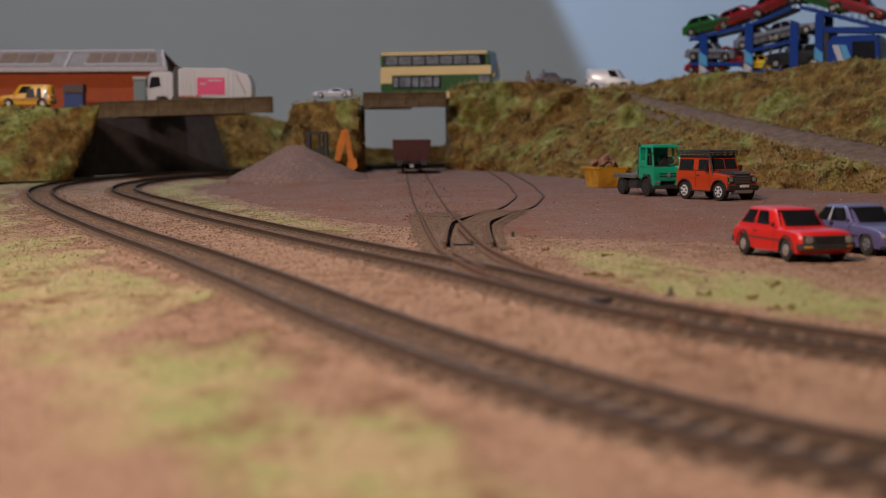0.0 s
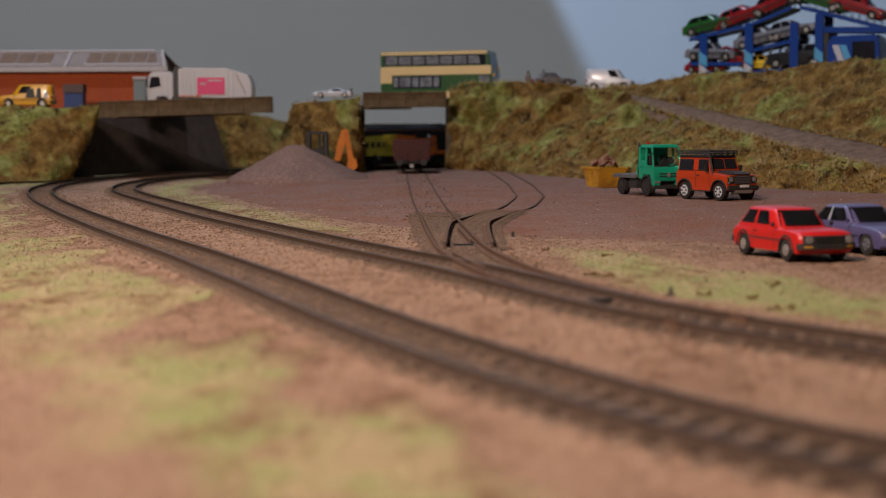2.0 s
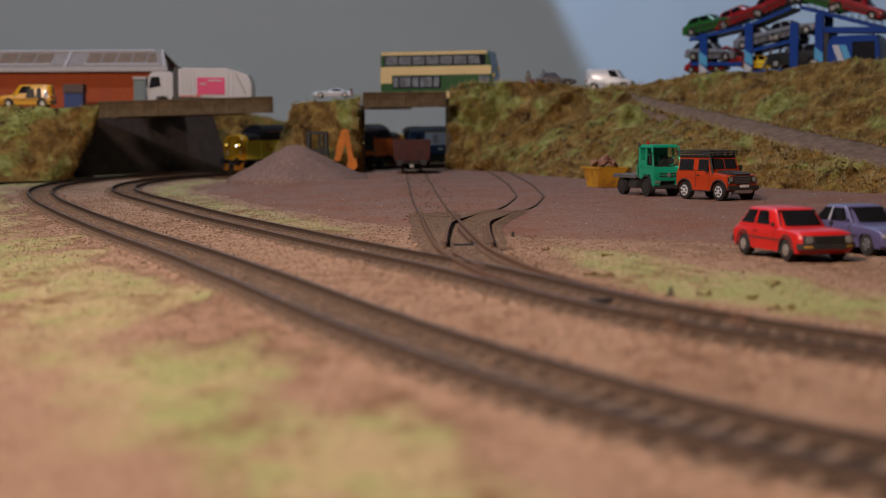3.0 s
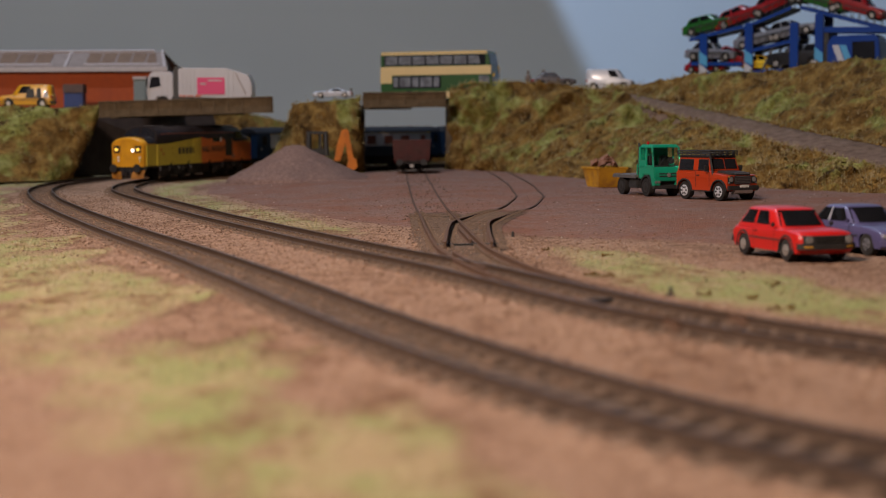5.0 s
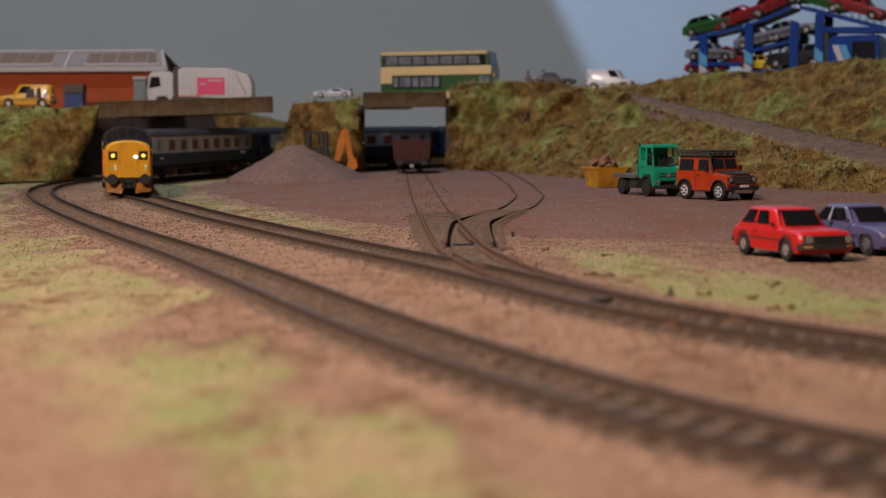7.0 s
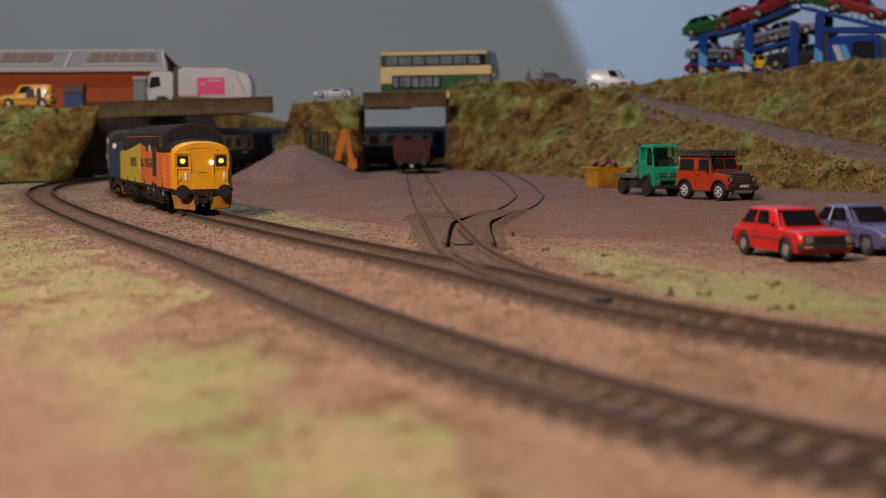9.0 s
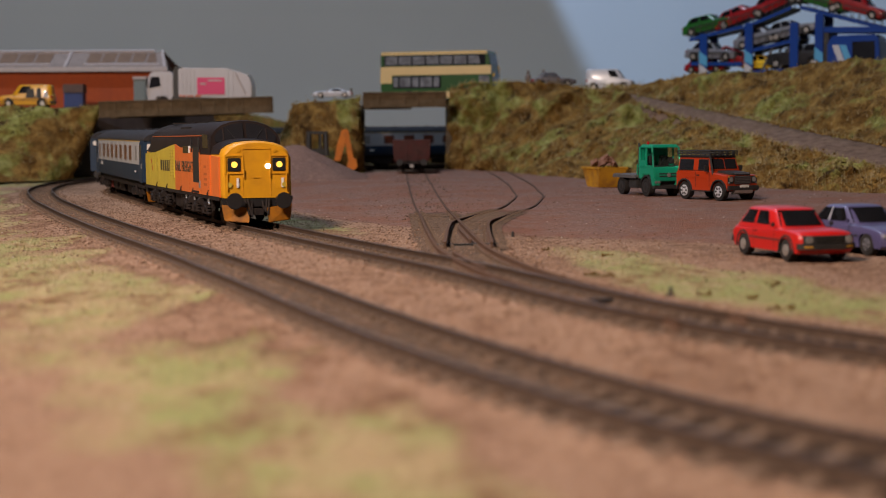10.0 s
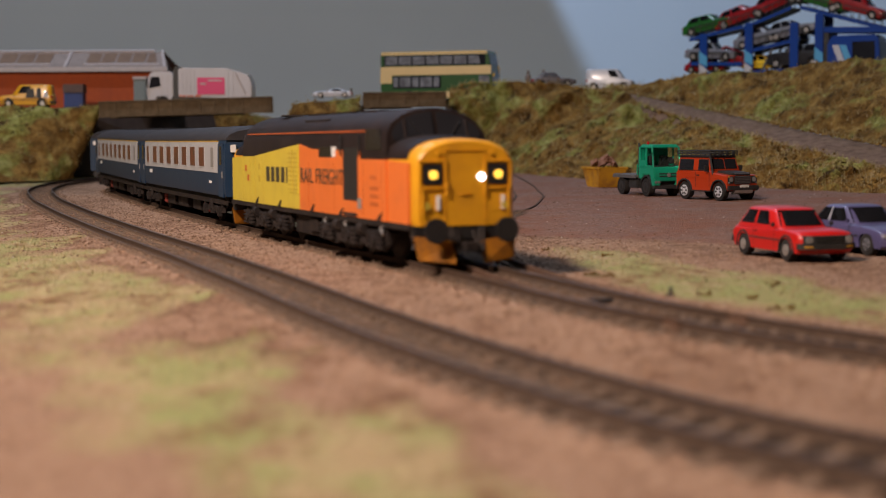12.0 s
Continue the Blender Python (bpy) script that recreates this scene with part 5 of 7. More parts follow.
def defender():
    W, L, H, gc = 22.0, 47.0, 24.6, 5.6
    th = thing("off_roader", on_ground(159.8, 611, -60.5), "orange-red off-roader with black roof rack and black bonnet", "car")
    bm = bmesh.new()
    pts = [(21.6, gc), (22.4, gc + 1.6), (22.4, 13.6), (21.8, 14.6), (8.6, 15.9), (8.2, 16.8), (-22.6, 16.8), (-23.2, 16.2), (-23.2, gc + 0.6), (-22.8, gc)]
    pts += wheel_arch_pts(-15.5, 5.2, 6.3, gc) + wheel_arch_pts(15.3, 5.2, 6.3, gc)
    loft(bm, [[(x, y, z if z < 12 else z - d) for x, z in pts] for y, d in ((-W / 2, 0.5), (-W / 2 + 0.5, 0.0), (0, 0.0), (W / 2 - 0.5, 0.0), (W / 2, 0.5))])
    body = part("body", bm, M_DEFENDER, th)
    bm = bmesh.new()
    box(bm, 0, 0, 7.2, 42, 14, 4.5)
    part("underbody", bm, M_PLASTIC, th)
    bm = bmesh.new()
    loft(bm, [[(8.3, -6.8, 15.6), (22.2, -6.6, 14.4), (22.2, 6.6, 14.4), (8.3, 6.8, 15.6)], [(8.3, -6.6, 17.1), (21.6, -6.3, 16.0), (21.6, 6.3, 16.0), (8.3, 6.6, 17.1)]])
    part("bonnet", bm, M_PLASTIC, body, "matt black bonnet", bevel=0.35)
    # cabin: waist-up box with raked screen
    bm = bmesh.new()
    xs0, xs1, wt = 8.0, 5.2, W / 2 - 1.3
    loft(bm, [[(xs0, -W / 2 + 0.3, 16.6), (xs0, W / 2 - 0.3, 16.6), (-23.0, W / 2 - 0.3, 16.6), (-23.0, -W / 2 + 0.3, 16.6)],
              [(xs1, -wt, H), (xs1, wt, H), (-22.2, wt, H), (-22.2, -wt, H)]])
    cabin = part("cabin", bm, M_DEFENDER, th, bevel=0.5)
    bm = bmesh.new()
    box(bm, -8.5, 0, H + 0.45, 28.5, W - 1.6, 1.3)
    part("roof_panel", bm, M_PLASTIC, th, "black roof panel", bevel=0.5)

    def pane(nm, k, xa, xb, v0, v1, mt=M_GLASS, t=0.3):
        f = lambda x, v: (x, k * lerp(W / 2 - 0.3, wt, v), lerp(16.6, H, v))
        q = [f(xa, v0), f(xb, v0), f(xb - (0.9 if xb > 2 else 0), v1), f(xa, v1)]
        bm = bmesh.new()
        slab(bm, q if k < 0 else q[::-1], t)
        return part(nm, bm, mt, cabin, bevel=0.1)

    for k in (-1, 1):
        for xa, xb in ((-20.8, -8.6), (-3.4, 5.4)):
            pane("window_rubber", k, xa - 0.45, xb + 0.45, 0.06, 0.86, M_PLASTIC, 0.15)
            pane("side_window", k, xa, xb, 0.12, 0.80)
        for x in (-5.6, 6.6):
            bm = bmesh.new()
            box(bm, x, k * (W / 2), 12.0, 0.25, 0.2, 9.0)
            part("door_gap", bm, M_PLASTIC, body)
        bm = bmesh.new()
        box(bm, 0, k * (W / 2 + 0.05), 13.0, 29, 0.25, 0.5)
        part("waist_bead", bm, M_DEFENDER, body)
        bm = bmesh.new()
        box(bm, -3.5, k * (W / 2 + 0.15), 14.2, 2.0, 0.4, 0.7)
        part("door_handle", bm, M_PLASTIC, body)
        bm = bmesh.new()
        box(bm, 5.8, k * (W / 2 + 1.7), 18.2, 1.0, 2.6, 3.4)
        rod(bm, (6.4, k * W / 2, 16.4), (5.8, k * (W / 2 + 1.4), 17.0), 0.3)
        part("mirror", bm, M_PLASTIC, body, bevel=0.25)
        for x in (15.3, -15.5):
            bm = bmesh.new()
            prism(bm, wheel_arch_pts(x, 5.2, 7.0, gc) + wheel_arch_pts(x, 5.2, 6.2, gc)[::-1], k * (W / 2 - 0.4), k * (W / 2 + 0.9))
            part("wheel_arch", bm, M_PLASTIC, body, bevel=0.15)
            wheel(th, x, k * (W / 2 - 1.5), 5.2, 3.6, M_SILVER, 0.62, 6)
        bm = bmesh.new()
        box(bm, 0, k * (W / 2 + 0.2), 5.2, 17, 1.8, 0.7)
        part("side_step", bm, M_PLASTIC, th, bevel=0.2)
        bm = bmesh.new()
        box(bm, 22.5, k * 8.6, 12.0, 0.6, 4.0, 4.2)
        lp = part("lamp_panel", bm, M_PLASTIC, body, bevel=0.2)
        bm = bmesh.new()
        cyl(bm, (22.9, k * 8.4, 12.2), 1.45, 0.5, "x", 16)
        part("headlight", bm, M_HEADLAMP, lp, bevel=0.15)
        for z in (10.4, 13.7):
            bm = bmesh.new()
            cyl(bm, (22.9, k * 10.0, z), 0.5, 0.4, "x", 10)
            part("side_lamp", bm, M_SKIP if z > 12 else M_HEADLAMP, lp)
    for ya, yb in ((-9.0, -0.4), (0.4, 9.0)):
        bm = bmesh.new()
        f = lambda y, v: (lerp(xs0, xs1, v), y * lerp(1.0, 0.93, v), lerp(16.6, H, v))
        slab(bm, [f(ya, 0.16), f(yb, 0.16), f(yb, 0.86), f(ya, 0.86)], 0.35)
        part("windscreen", bm, M_GLASS, cabin, bevel=0.1)
    bm = bmesh.new()
    box(bm, 22.6, 0, 12.0, 0.8, 12.0, 4.8)
    grille = part("grille", bm, M_PLASTIC, body, bevel=0.3)
    for j in range(5):
        bm = bmesh.new()
        box(bm, 23.1, 0, 10.2 + j * 0.9, 0.3, 11.0, 0.3)
        part("grille_bar", bm, M_DULLGREY, grille)
    for j in range(7):
        bm = bmesh.new()
        box(bm, 22.2, -4.8 + j * 1.6, 15.6, 0.25, 1.0, 0.7)
        part("name_bar", bm, M_GUNMETAL, body)
    bm = bmesh.new()
    box(bm, 23.4, 0, 7.4, 2.0, 22.4, 2.6)
    part("bumper", bm, M_PLASTIC, th, bevel=0.4)
    bm = bmesh.new()
    box(bm, 24.5, 0, 8.4, 0.3, 6.5, 1.5)
    part("number_plate", bm, M_PLATE, th)
    bm = bmesh.new()
    prism(bm, [(20.5, 3.6), (23.6, 4.4), (24.2, 6.2), (21.0, 6.0)], -6.5, 6.5)
    part("skid_plate", bm, M_STEEL, th, "bare metal skid plate")
    for k in (-1, 1):
        bm = bmesh.new()
        rod(bm, (-23, k * 10.2, H + 3.6), (6, k * 10.2, H + 3.6), 0.5)
        rod(bm, (-23, k * 10.2, H + 2.2), (6, k * 10.2, H + 2.2), 0.45)
        for i in range(8):
            rod(bm, (-23 + i * 4.14, k * 10.2, H + 0.8), (-23 + i * 4.14, k * 10.2, H + 3.6), 0.38)
        part("rack_rail", bm, M_PLASTIC, th, "black tubular rack rail")
    for i in range(9):
        bm = bmesh.new()
        rod(bm, (-23 + i * 3.6, -10.2, H + 2.2), (-23 + i * 3.6, 10.2, H + 2.2), 0.5)
        part("rack_slat", bm, M_PLASTIC, th)
    bm = bmesh.new()
    rod(bm, (6, -10.2, H + 3.6), (6, 10.2, H + 3.6), 0.5)
    rod(bm, (-23, -10.2, H + 3.6), (-23, 10.2, H + 3.6), 0.5)
    part("rack_end", bm, M_PLASTIC, th)
    for y in (-7, -2.4, 2.4, 7):
        bm = bmesh.new()
        cyl(bm, (6.6, y, H + 2.2), 1.2, 1.2, "x", 12)
        part("roof_lamp", bm, M_PLASTIC, th, bevel=0.2)
    bm = bmesh.new()
    rod(bm, (9.5, -10.6, 14.5), (6.4, -10.2, 25.4), 0.7, 8)
    box(bm, 6.4, -10.2, 25.6, 1.8, 1.6, 1.6)
    part("snorkel", bm, M_PLASTIC, th, "black intake snorkel", bevel=0.15)
    return th


defender()


def flatbed():
    s = 0.92
    th = thing("flatbed_truck", on_ground(127.5, 652, -70), "jade green cab-over truck with an empty flat bed", "truck")
    yc = 11.4
    bm = bmesh.new()
    prism(bm, [(8, 12), (14, 12), (15, 15), (25, 15), (26.5, 10.5), (31, 10.5), (31.8, 14), (31.6, 18), (29.8, 20.8), (8, 20.8)], -yc, yc)
    cab = part("cab", bm, M_GREEN, th, bevel=0.7)
    # pillars and roof round a see-through cab
    bm = bmesh.new()
    loft(bm, [[(27.0, -yc + 0.5, 34), (27.0, yc - 0.5, 34), (8.2, yc - 0.5, 34), (8.2, -yc + 0.5, 34)], [(25.6, -yc + 1.6, 36.4), (25.6, yc - 1.6, 36.4), (9.2, yc - 1.6, 36.4), (9.2, -yc + 1.6, 36.4)]])
    roof = part("roof", bm, M_GREEN, th, bevel=0.5)
    bm = bmesh.new()
    box(bm, 8.8, 0, 27.5, 1.2, 2 * yc - 1, 14)
    part("rear_wall", bm, M_GREEN, cab)
    for k in (-1, 1):
        for (xa, xb, r) in ((29.2, 26.4, 0.75), (18.6, 18.2, 0.8), (9.0, 8.9, 1.0)):
            bm = bmesh.new()
            rod(bm, (xa, k * (yc - 0.7), 20.0), (xb, k * (yc - 1.0), 34.6), r, 8)
            part("pillar", bm, M_GREEN, cab)
        bm = bmesh.new()
        box(bm, 13.6, k * (yc - 0.6), 23.0, 9.4, 0.9, 5.0)
        box(bm, 23.6, k * (yc - 0.6), 21.0, 9.0, 0.9, 1.6)
        part("door_panel", bm, M_GREEN, cab, bevel=0.2)
        for xa, xb, z0 in ((9.8, 17.6, 25.2), (19.4, 27.2, 21.8)):
            bm = bmesh.new()
            box(bm, (xa + xb) / 2, k * (yc - 0.7), (z0 + 33.8) / 2, xb - xa, 0.3, 33.8 - z0)
            part("side_window", bm, M_CLEAR, cab).visible_shadow = False
        bm = bmesh.new()
        box(bm, 14, k * 5.2, 24.5, 4.0, 6.5, 8.0)
        part("seat", bm, M_PLASTIC, cab, bevel=0.8)
        bm = bmesh.new()
        prism(bm, [(27.0, 7.4), (31.0, 7.4), (31.8, 9), (31.4, 12.4), (27.0, 12.8)], k * 6.2, k * yc)
        pod = part("headlight_pod", bm, M_GREEN, cab, bevel=0.5)
        for y in (7.6, 10.0):
            bm = bmesh.new()
            cyl(bm, (31.8, k * y, 10.2), 1.0, 0.5, "x", 14)
            part("headlight", bm, M_HEADLAMP, pod, bevel=0.15)
        bm = bmesh.new()
        box(bm, 29.0, k * (yc + 1.8), 26, 0.8, 1.8, 5)
        rod(bm, (28.2, k * (yc - 0.4), 31), (29, k * (yc + 1.6), 28.6), 0.3)
        part("mirror", bm, M_PLASTIC, cab, bevel=0.2)
        bm = bmesh.new()
        prism(bm, wheel_arch_pts(20, 6.4, 8.6, 8.5) + wheel_arch_pts(20, 6.4, 7.4, 8.5)[::-1], k * (yc - 4.5), k * (yc + 0.8))
        part("mudguard", bm, M_PLASTIC, th, bevel=0.2)
    bm = bmesh.new()
    slab(bm, [(29.6, -yc + 1.3, 21.0), (29.6, yc - 1.3, 21.0), (26.9, yc - 1.6, 34.0), (26.9, -yc + 1.6, 34.0)], 0.3)
    part("windscreen", bm, M_CLEAR, cab).visible_shadow = False
    bm = bmesh.new()
    rod(bm, (24.5, 5.2, 25.0), (25.2, 5.2, 25.3), 2.6, 16)
    box(bm, 27.4, 0, 20.9, 3.0, 2 * yc - 3, 1.4)
    part("dashboard", bm, M_PLASTIC, cab)
    bm = bmesh.new()
    rod(bm, (30.0, -1, 21.2), (28.6, 6, 27.5), 0.18)
    rod(bm, (30.0, -8, 21.2), (28.6, -1, 27.5), 0.18)
    part("wiper", bm, M_PLASTIC, cab)
    for z in (14.2, 16.0):
        bm = bmesh.new()
        box(bm, 31.7, 0, z, 0.7, 15, 0.9)
        part("grille_bar", bm, M_PLASTIC, cab, bevel=0.2)
    bm = bmesh.new()
    cyl(bm, (32.0, 0, 15.1), 1.5, 0.5, "x", 16)
    part("badge", bm, M_STEEL, cab, "round chrome badge in a plain shape")
    bm = bmesh.new()
    rod(bm, (7.0, -10, 12), (7.0, -10, 35), 1.1, 10)
    rod(bm, (7.0, -10, 35), (5.6, -10, 37.2), 0.8, 10)
    part("exhaust_stack", bm, M_PLASTIC, th, "black upright exhaust stack")
    bm = bmesh.new()
    cyl(bm, (12, -6, 37.3), 1.2, 2.4, "z", 12, 0.9)
    part("beacon", bm, M_TAIL, th, "small red roof beacon", bevel=0.2)
    bm = bmesh.new()
    box(bm, -12, 0, 14.0, 36, 25, 1.4)
    bed = part("flat_bed", bm, M_STEEL, th, "pale grey flat load bed", bevel=0.2)
    for j in range(9):
        bm = bmesh.new()
        box(bm, -28 + j * 4, 0, 14.8, 3.6, 23.4, 0.4)
        part("bed_plank", bm, M_DECKGREY, bed)
    for k in (-1, 1):
        bm = bmesh.new()
        box(bm, -12, k * 12.4, 13.4, 36, 0.7, 2.2)
        part("bed_side", bm, M_DECKGREY, bed)
        bm = bmesh.new()
        box(bm, 5.6, k * 8, 18.5, 1.0, 7, 8.0)
        part("headboard", bm, M_GREEN, bed, bevel=0.2)
        bm = bmesh.new()
        box(bm, 0, k * 9.4, 8.2, 13, 5, 6)
        part("fuel_tank", bm, M_PLASTIC, th, bevel=0.8)
    bm = bmesh.new()
    box(bm, 0, 0, 8.8, 56, 15, 6.5)
    box(bm, 30, 0, 6.6, 2.6, 22.5, 2.6)
    part("chassis", bm, M_PLASTIC, th, bevel=0.4)
    for x in (20, -18):
        for k in (-1, 1):
            wheel(th, x, k * 9.6, 6.4, 4.6, M_PLASTIC, 0.55)
    th.scale = (s, s, s)
    return th


flatbed()


def skip():
    th = thing("skip", on_ground(114, 738, -72), "yellow rubbish skip heaped with rusty scrap", "skip")
    bm = bmesh.new()
    bot, top = 9.5, 15.0
    o = [[(-bot, -9, 0), (bot, -9, 0), (bot, 9, 0), (-bot, 9, 0)], [(-top, -10.5, 14), (top, -10.5, 14), (top, 10.5, 14), (-top, 10.5, 14)], [(-top + 0.8, -9.7, 14), (top - 0.8, -9.7, 14), (top - 0.8, 9.7, 14), (-top + 0.8, 9.7, 14)], [(-bot, -8, 3), (bot, -8, 3), (bot, 8, 3), (-bot, 8, 3)]]
    loft(bm, o)
    part("tub", bm, M_SKIP, th, bevel=0.2)
    for k in (-1, 1):
        bm = bmesh.new()
        box(bm, 0, k * 10.7, 13.4, 30.5, 0.9, 1.5)
        part("rim_bar", bm, M_SKIP, th, bevel=0.2)
        for x in (-7, 0, 7):
            bm = bmesh.new()
            slab(bm, [(x - 0.6, k * 9.2, 0.5), (x + 0.6, k * 9.2, 0.5), (x + 0.6, k * 10.7, 13), (x - 0.6, k * 10.7, 13)], 0.6 if k > 0 else -0.6)
            part("rib", bm, M_SKIP, th)
    rnd = random.Random(4)
    load = thing("scrap_heap", th.matrix_basis @ P(0, 0, 12.0), "tangle of rusty scrap and broken timber", "scrap")
    for i in range(70):
        x, y = rnd.gauss(0, 5.5), rnd.gauss(0, 4.2)
        x, y = max(-12, min(12, x)), max(-8, min(8, y))
        z = 3.5 + 6.0 * math.exp(-(x * x + y * y) / 60) * rnd.uniform(0.3, 1)
        bm = bmesh.new()
        box(bm, x, y, z, rnd.uniform(2, 8), rnd.uniform(0.6, 2.2), rnd.uniform(0.5, 1.4), turn(rnd.uniform(-40, 40), rnd.uniform(-40, 40), rnd.uniform(0, 180)))
        part("scrap_piece", bm, M_SCRAP, load, shade=False)


skip()


def heap():
    """The heap of ballast in the yard."""
    bm = bmesh.new()
    n, m = 90, 40
    rings = []
    for j in range(m + 1):
        r = 1 - j / m
        ring = []
        for i in range(n):
            a = 2 * math.pi * i / n
            ex, ey = 66 * (1 + 0.10 * nz(math.cos(a) * 1.5, math.sin(a) * 1.5)), 72
            x, y = ex * r * math.cos(a), ey * r * math.sin(a)
            h = 35.5 * (1 - r) ** 0.92 * (1 - 0.16 * math.exp(-((1 - r) * 1.2) ** 2)) - 3.0 * max(0, 0.12 - r) / 0.12
            h += nz(x / 12, y / 12, 3) * 1.3 * (0.2 + r) + nz(x / 3, y / 3, 8) * 0.35
            ring.append((x - 6 * (1 - r), y, h - 1.0 - 7.0 * max(0, r - 0.93) / 0.07))
        rings.append(ring)
    loft(bm, rings)
    ob = new("gravel_mound", mesh_of("gravel_mound", bm, M_PILE, shade=True))
    ob.matrix_basis = on_ground(-122, 906, 0)
    tagged(ob, "conical heap of grey-brown ballast in the yard", "heap")


heap()


def digger():
    th = thing("backhoe_digger", at(-118, 985, 6, 8), "orange backhoe digger with black cab parked behind the heap", "digger")
    bm = bmesh.new()
    box(bm, -10, 0, 14, 34, 16, 9)
    box(bm, -24, 0, 16, 14, 13, 8)
    part("body", bm, M_DIGGER, th, bevel=0.8)
    bm = bmesh.new()
    for x, y in ((-8, -8), (9, -8), (-8, 8), (9, 8)):
        rod(bm, (x, y, 17), (x * 0.9, y * 0.9, 38), 2.2, 8)
    box(bm, 0.4, 0, 38.6, 19.5, 17.5, 2.6)
    for y in (-7.8, 7.8):
        box(bm, 3.0, y, 28, 1.8, 1.2, 20)
        box(bm, 0.4, y, 21.5, 17, 1.2, 4)
    box(bm, 0.4, 0, 18, 18, 16, 2)
    cab = part("cab_frame", bm, M_PLASTIC, th, "black cab frame and roof", bevel=0.2)
    for y in (-7.6, 7.6):
        bm = bmesh.new()
        box(bm, 0.4, y, 28, 14.5, 0.5, 18)
        part("cab_glass", bm, M_CLEAR, cab).visible_shadow = False
    # rear arm folded upright
    bm = bmesh.new()
    prism(bm, [(16, 12), (22, 12), (26, 26), (29.5, 38), (28, 42), (23.5, 41), (19, 27)], -2, 2)
    part("boom", bm, M_DIGGER, th, "orange backhoe boom", bevel=0.4)
    bm = bmesh.new()
    prism(bm, [(25, 41), (29.5, 41.5), (34.5, 14), (29.5, 12)], -1.6, 1.6)
    arm = part("dipper", bm, M_DIGGER, th, bevel=0.4)
    bm = bmesh.new()
    prism(bm, [(30, 14), (37, 14), (38, 6), (33, 2), (28, 6)], -4, 4)
    part("bucket", bm, M_DIGGER, th, bevel=0.4)
    bm = bmesh.new()
    prism(bm, [(-34, 4), (-30, 14), (-34, 17), (-42, 12), (-42, 4)], -10, 10)
    part("front_shovel", bm, M_DIGGER, th, bevel=0.4)
    for x, r in ((-24, 5.0), (4, 7.5)):
        for k in (-1, 1):
            wheel(th, x, k * 9.5, r, 4.6, M_DIGGER, 0.5)


digger()


def wagon():
    p, a = (-28.5, 1010), 91.5
    th = thing("open_wagon", on_ground(p[0] - 1.5, p[1], a, 1.1) @ Matrix.Diagonal((1, 0.97, 0.92, 1)), "dark red open goods wagon on the siding under the bridge", "wagon")
    bm = bmesh.new()
    bt, tp = 17.0, 18.5
    loft(bm, [[(-44, -bt, 12), (44, -bt, 12), (44, bt, 12), (-44, bt, 12)], [(-46, -tp, 33), (46, -tp, 33), (46, tp, 33), (-46, tp, 33)], [(-45, -tp + 1, 33), (45, -tp + 1, 33), (45, tp - 1, 33), (-45, tp - 1, 33)], [(-43, -bt + 1, 20), (43, -bt + 1, 20), (43, bt - 1, 20), (-43, bt - 1, 20)]])
    body = part("hopper_body", bm, M_WAGON, th, bevel=0.2)
    for z in (17, 24, 32):
        bm = bmesh.new()
        w = lerp(bt, tp, (z - 12) / 21)
        box(bm, -45.2 + (32 - z) * 0.08, 0, z, 1.2, 2 * w, 1.0)
        part("end_rib", bm, M_WAGON, body)
    for y in (-13, -5, 5, 13):
        bm = bmesh.new()
        box(bm, -45.0, y, 22.5, 1.2, 1.1, 20)
        part("end_stanchion", bm, M_WAGON, body)
    for k in (-1, 1):
        bm = bmesh.new()
        cyl(bm, (-47.5, k * 11.5, 10.5), 1.5, 5, "x", 10)
        cyl(bm, (-50, k * 11.5, 10.5), 3.2, 0.8, "x", 16)
        part("buffer", bm, M_BUFFER, th)
    bm = bmesh.new()
    box(bm, 0, 0, 10.5, 90, 28, 3)
    box(bm, 0, 0, 5, 60, 12, 4)
    part("underframe", bm, M_UNDER, th, bevel=0.3)
    for x in (-28, 28):
        bm = bmesh.new()
        for k in (-1, 1):
            cyl(bm, (x, k * 8.6, 6), 6, 2.2, "y", 18)
            box(bm, x, k * 12, 7, 8, 1.6, 7)
        part("wheelset", bm, M_UNDER, th)
    bm = bmesh.new()
    box(bm, -49, 0, 7, 6, 4, 3)
    part("coupling", bm, M_STEEL, th)


wagon()


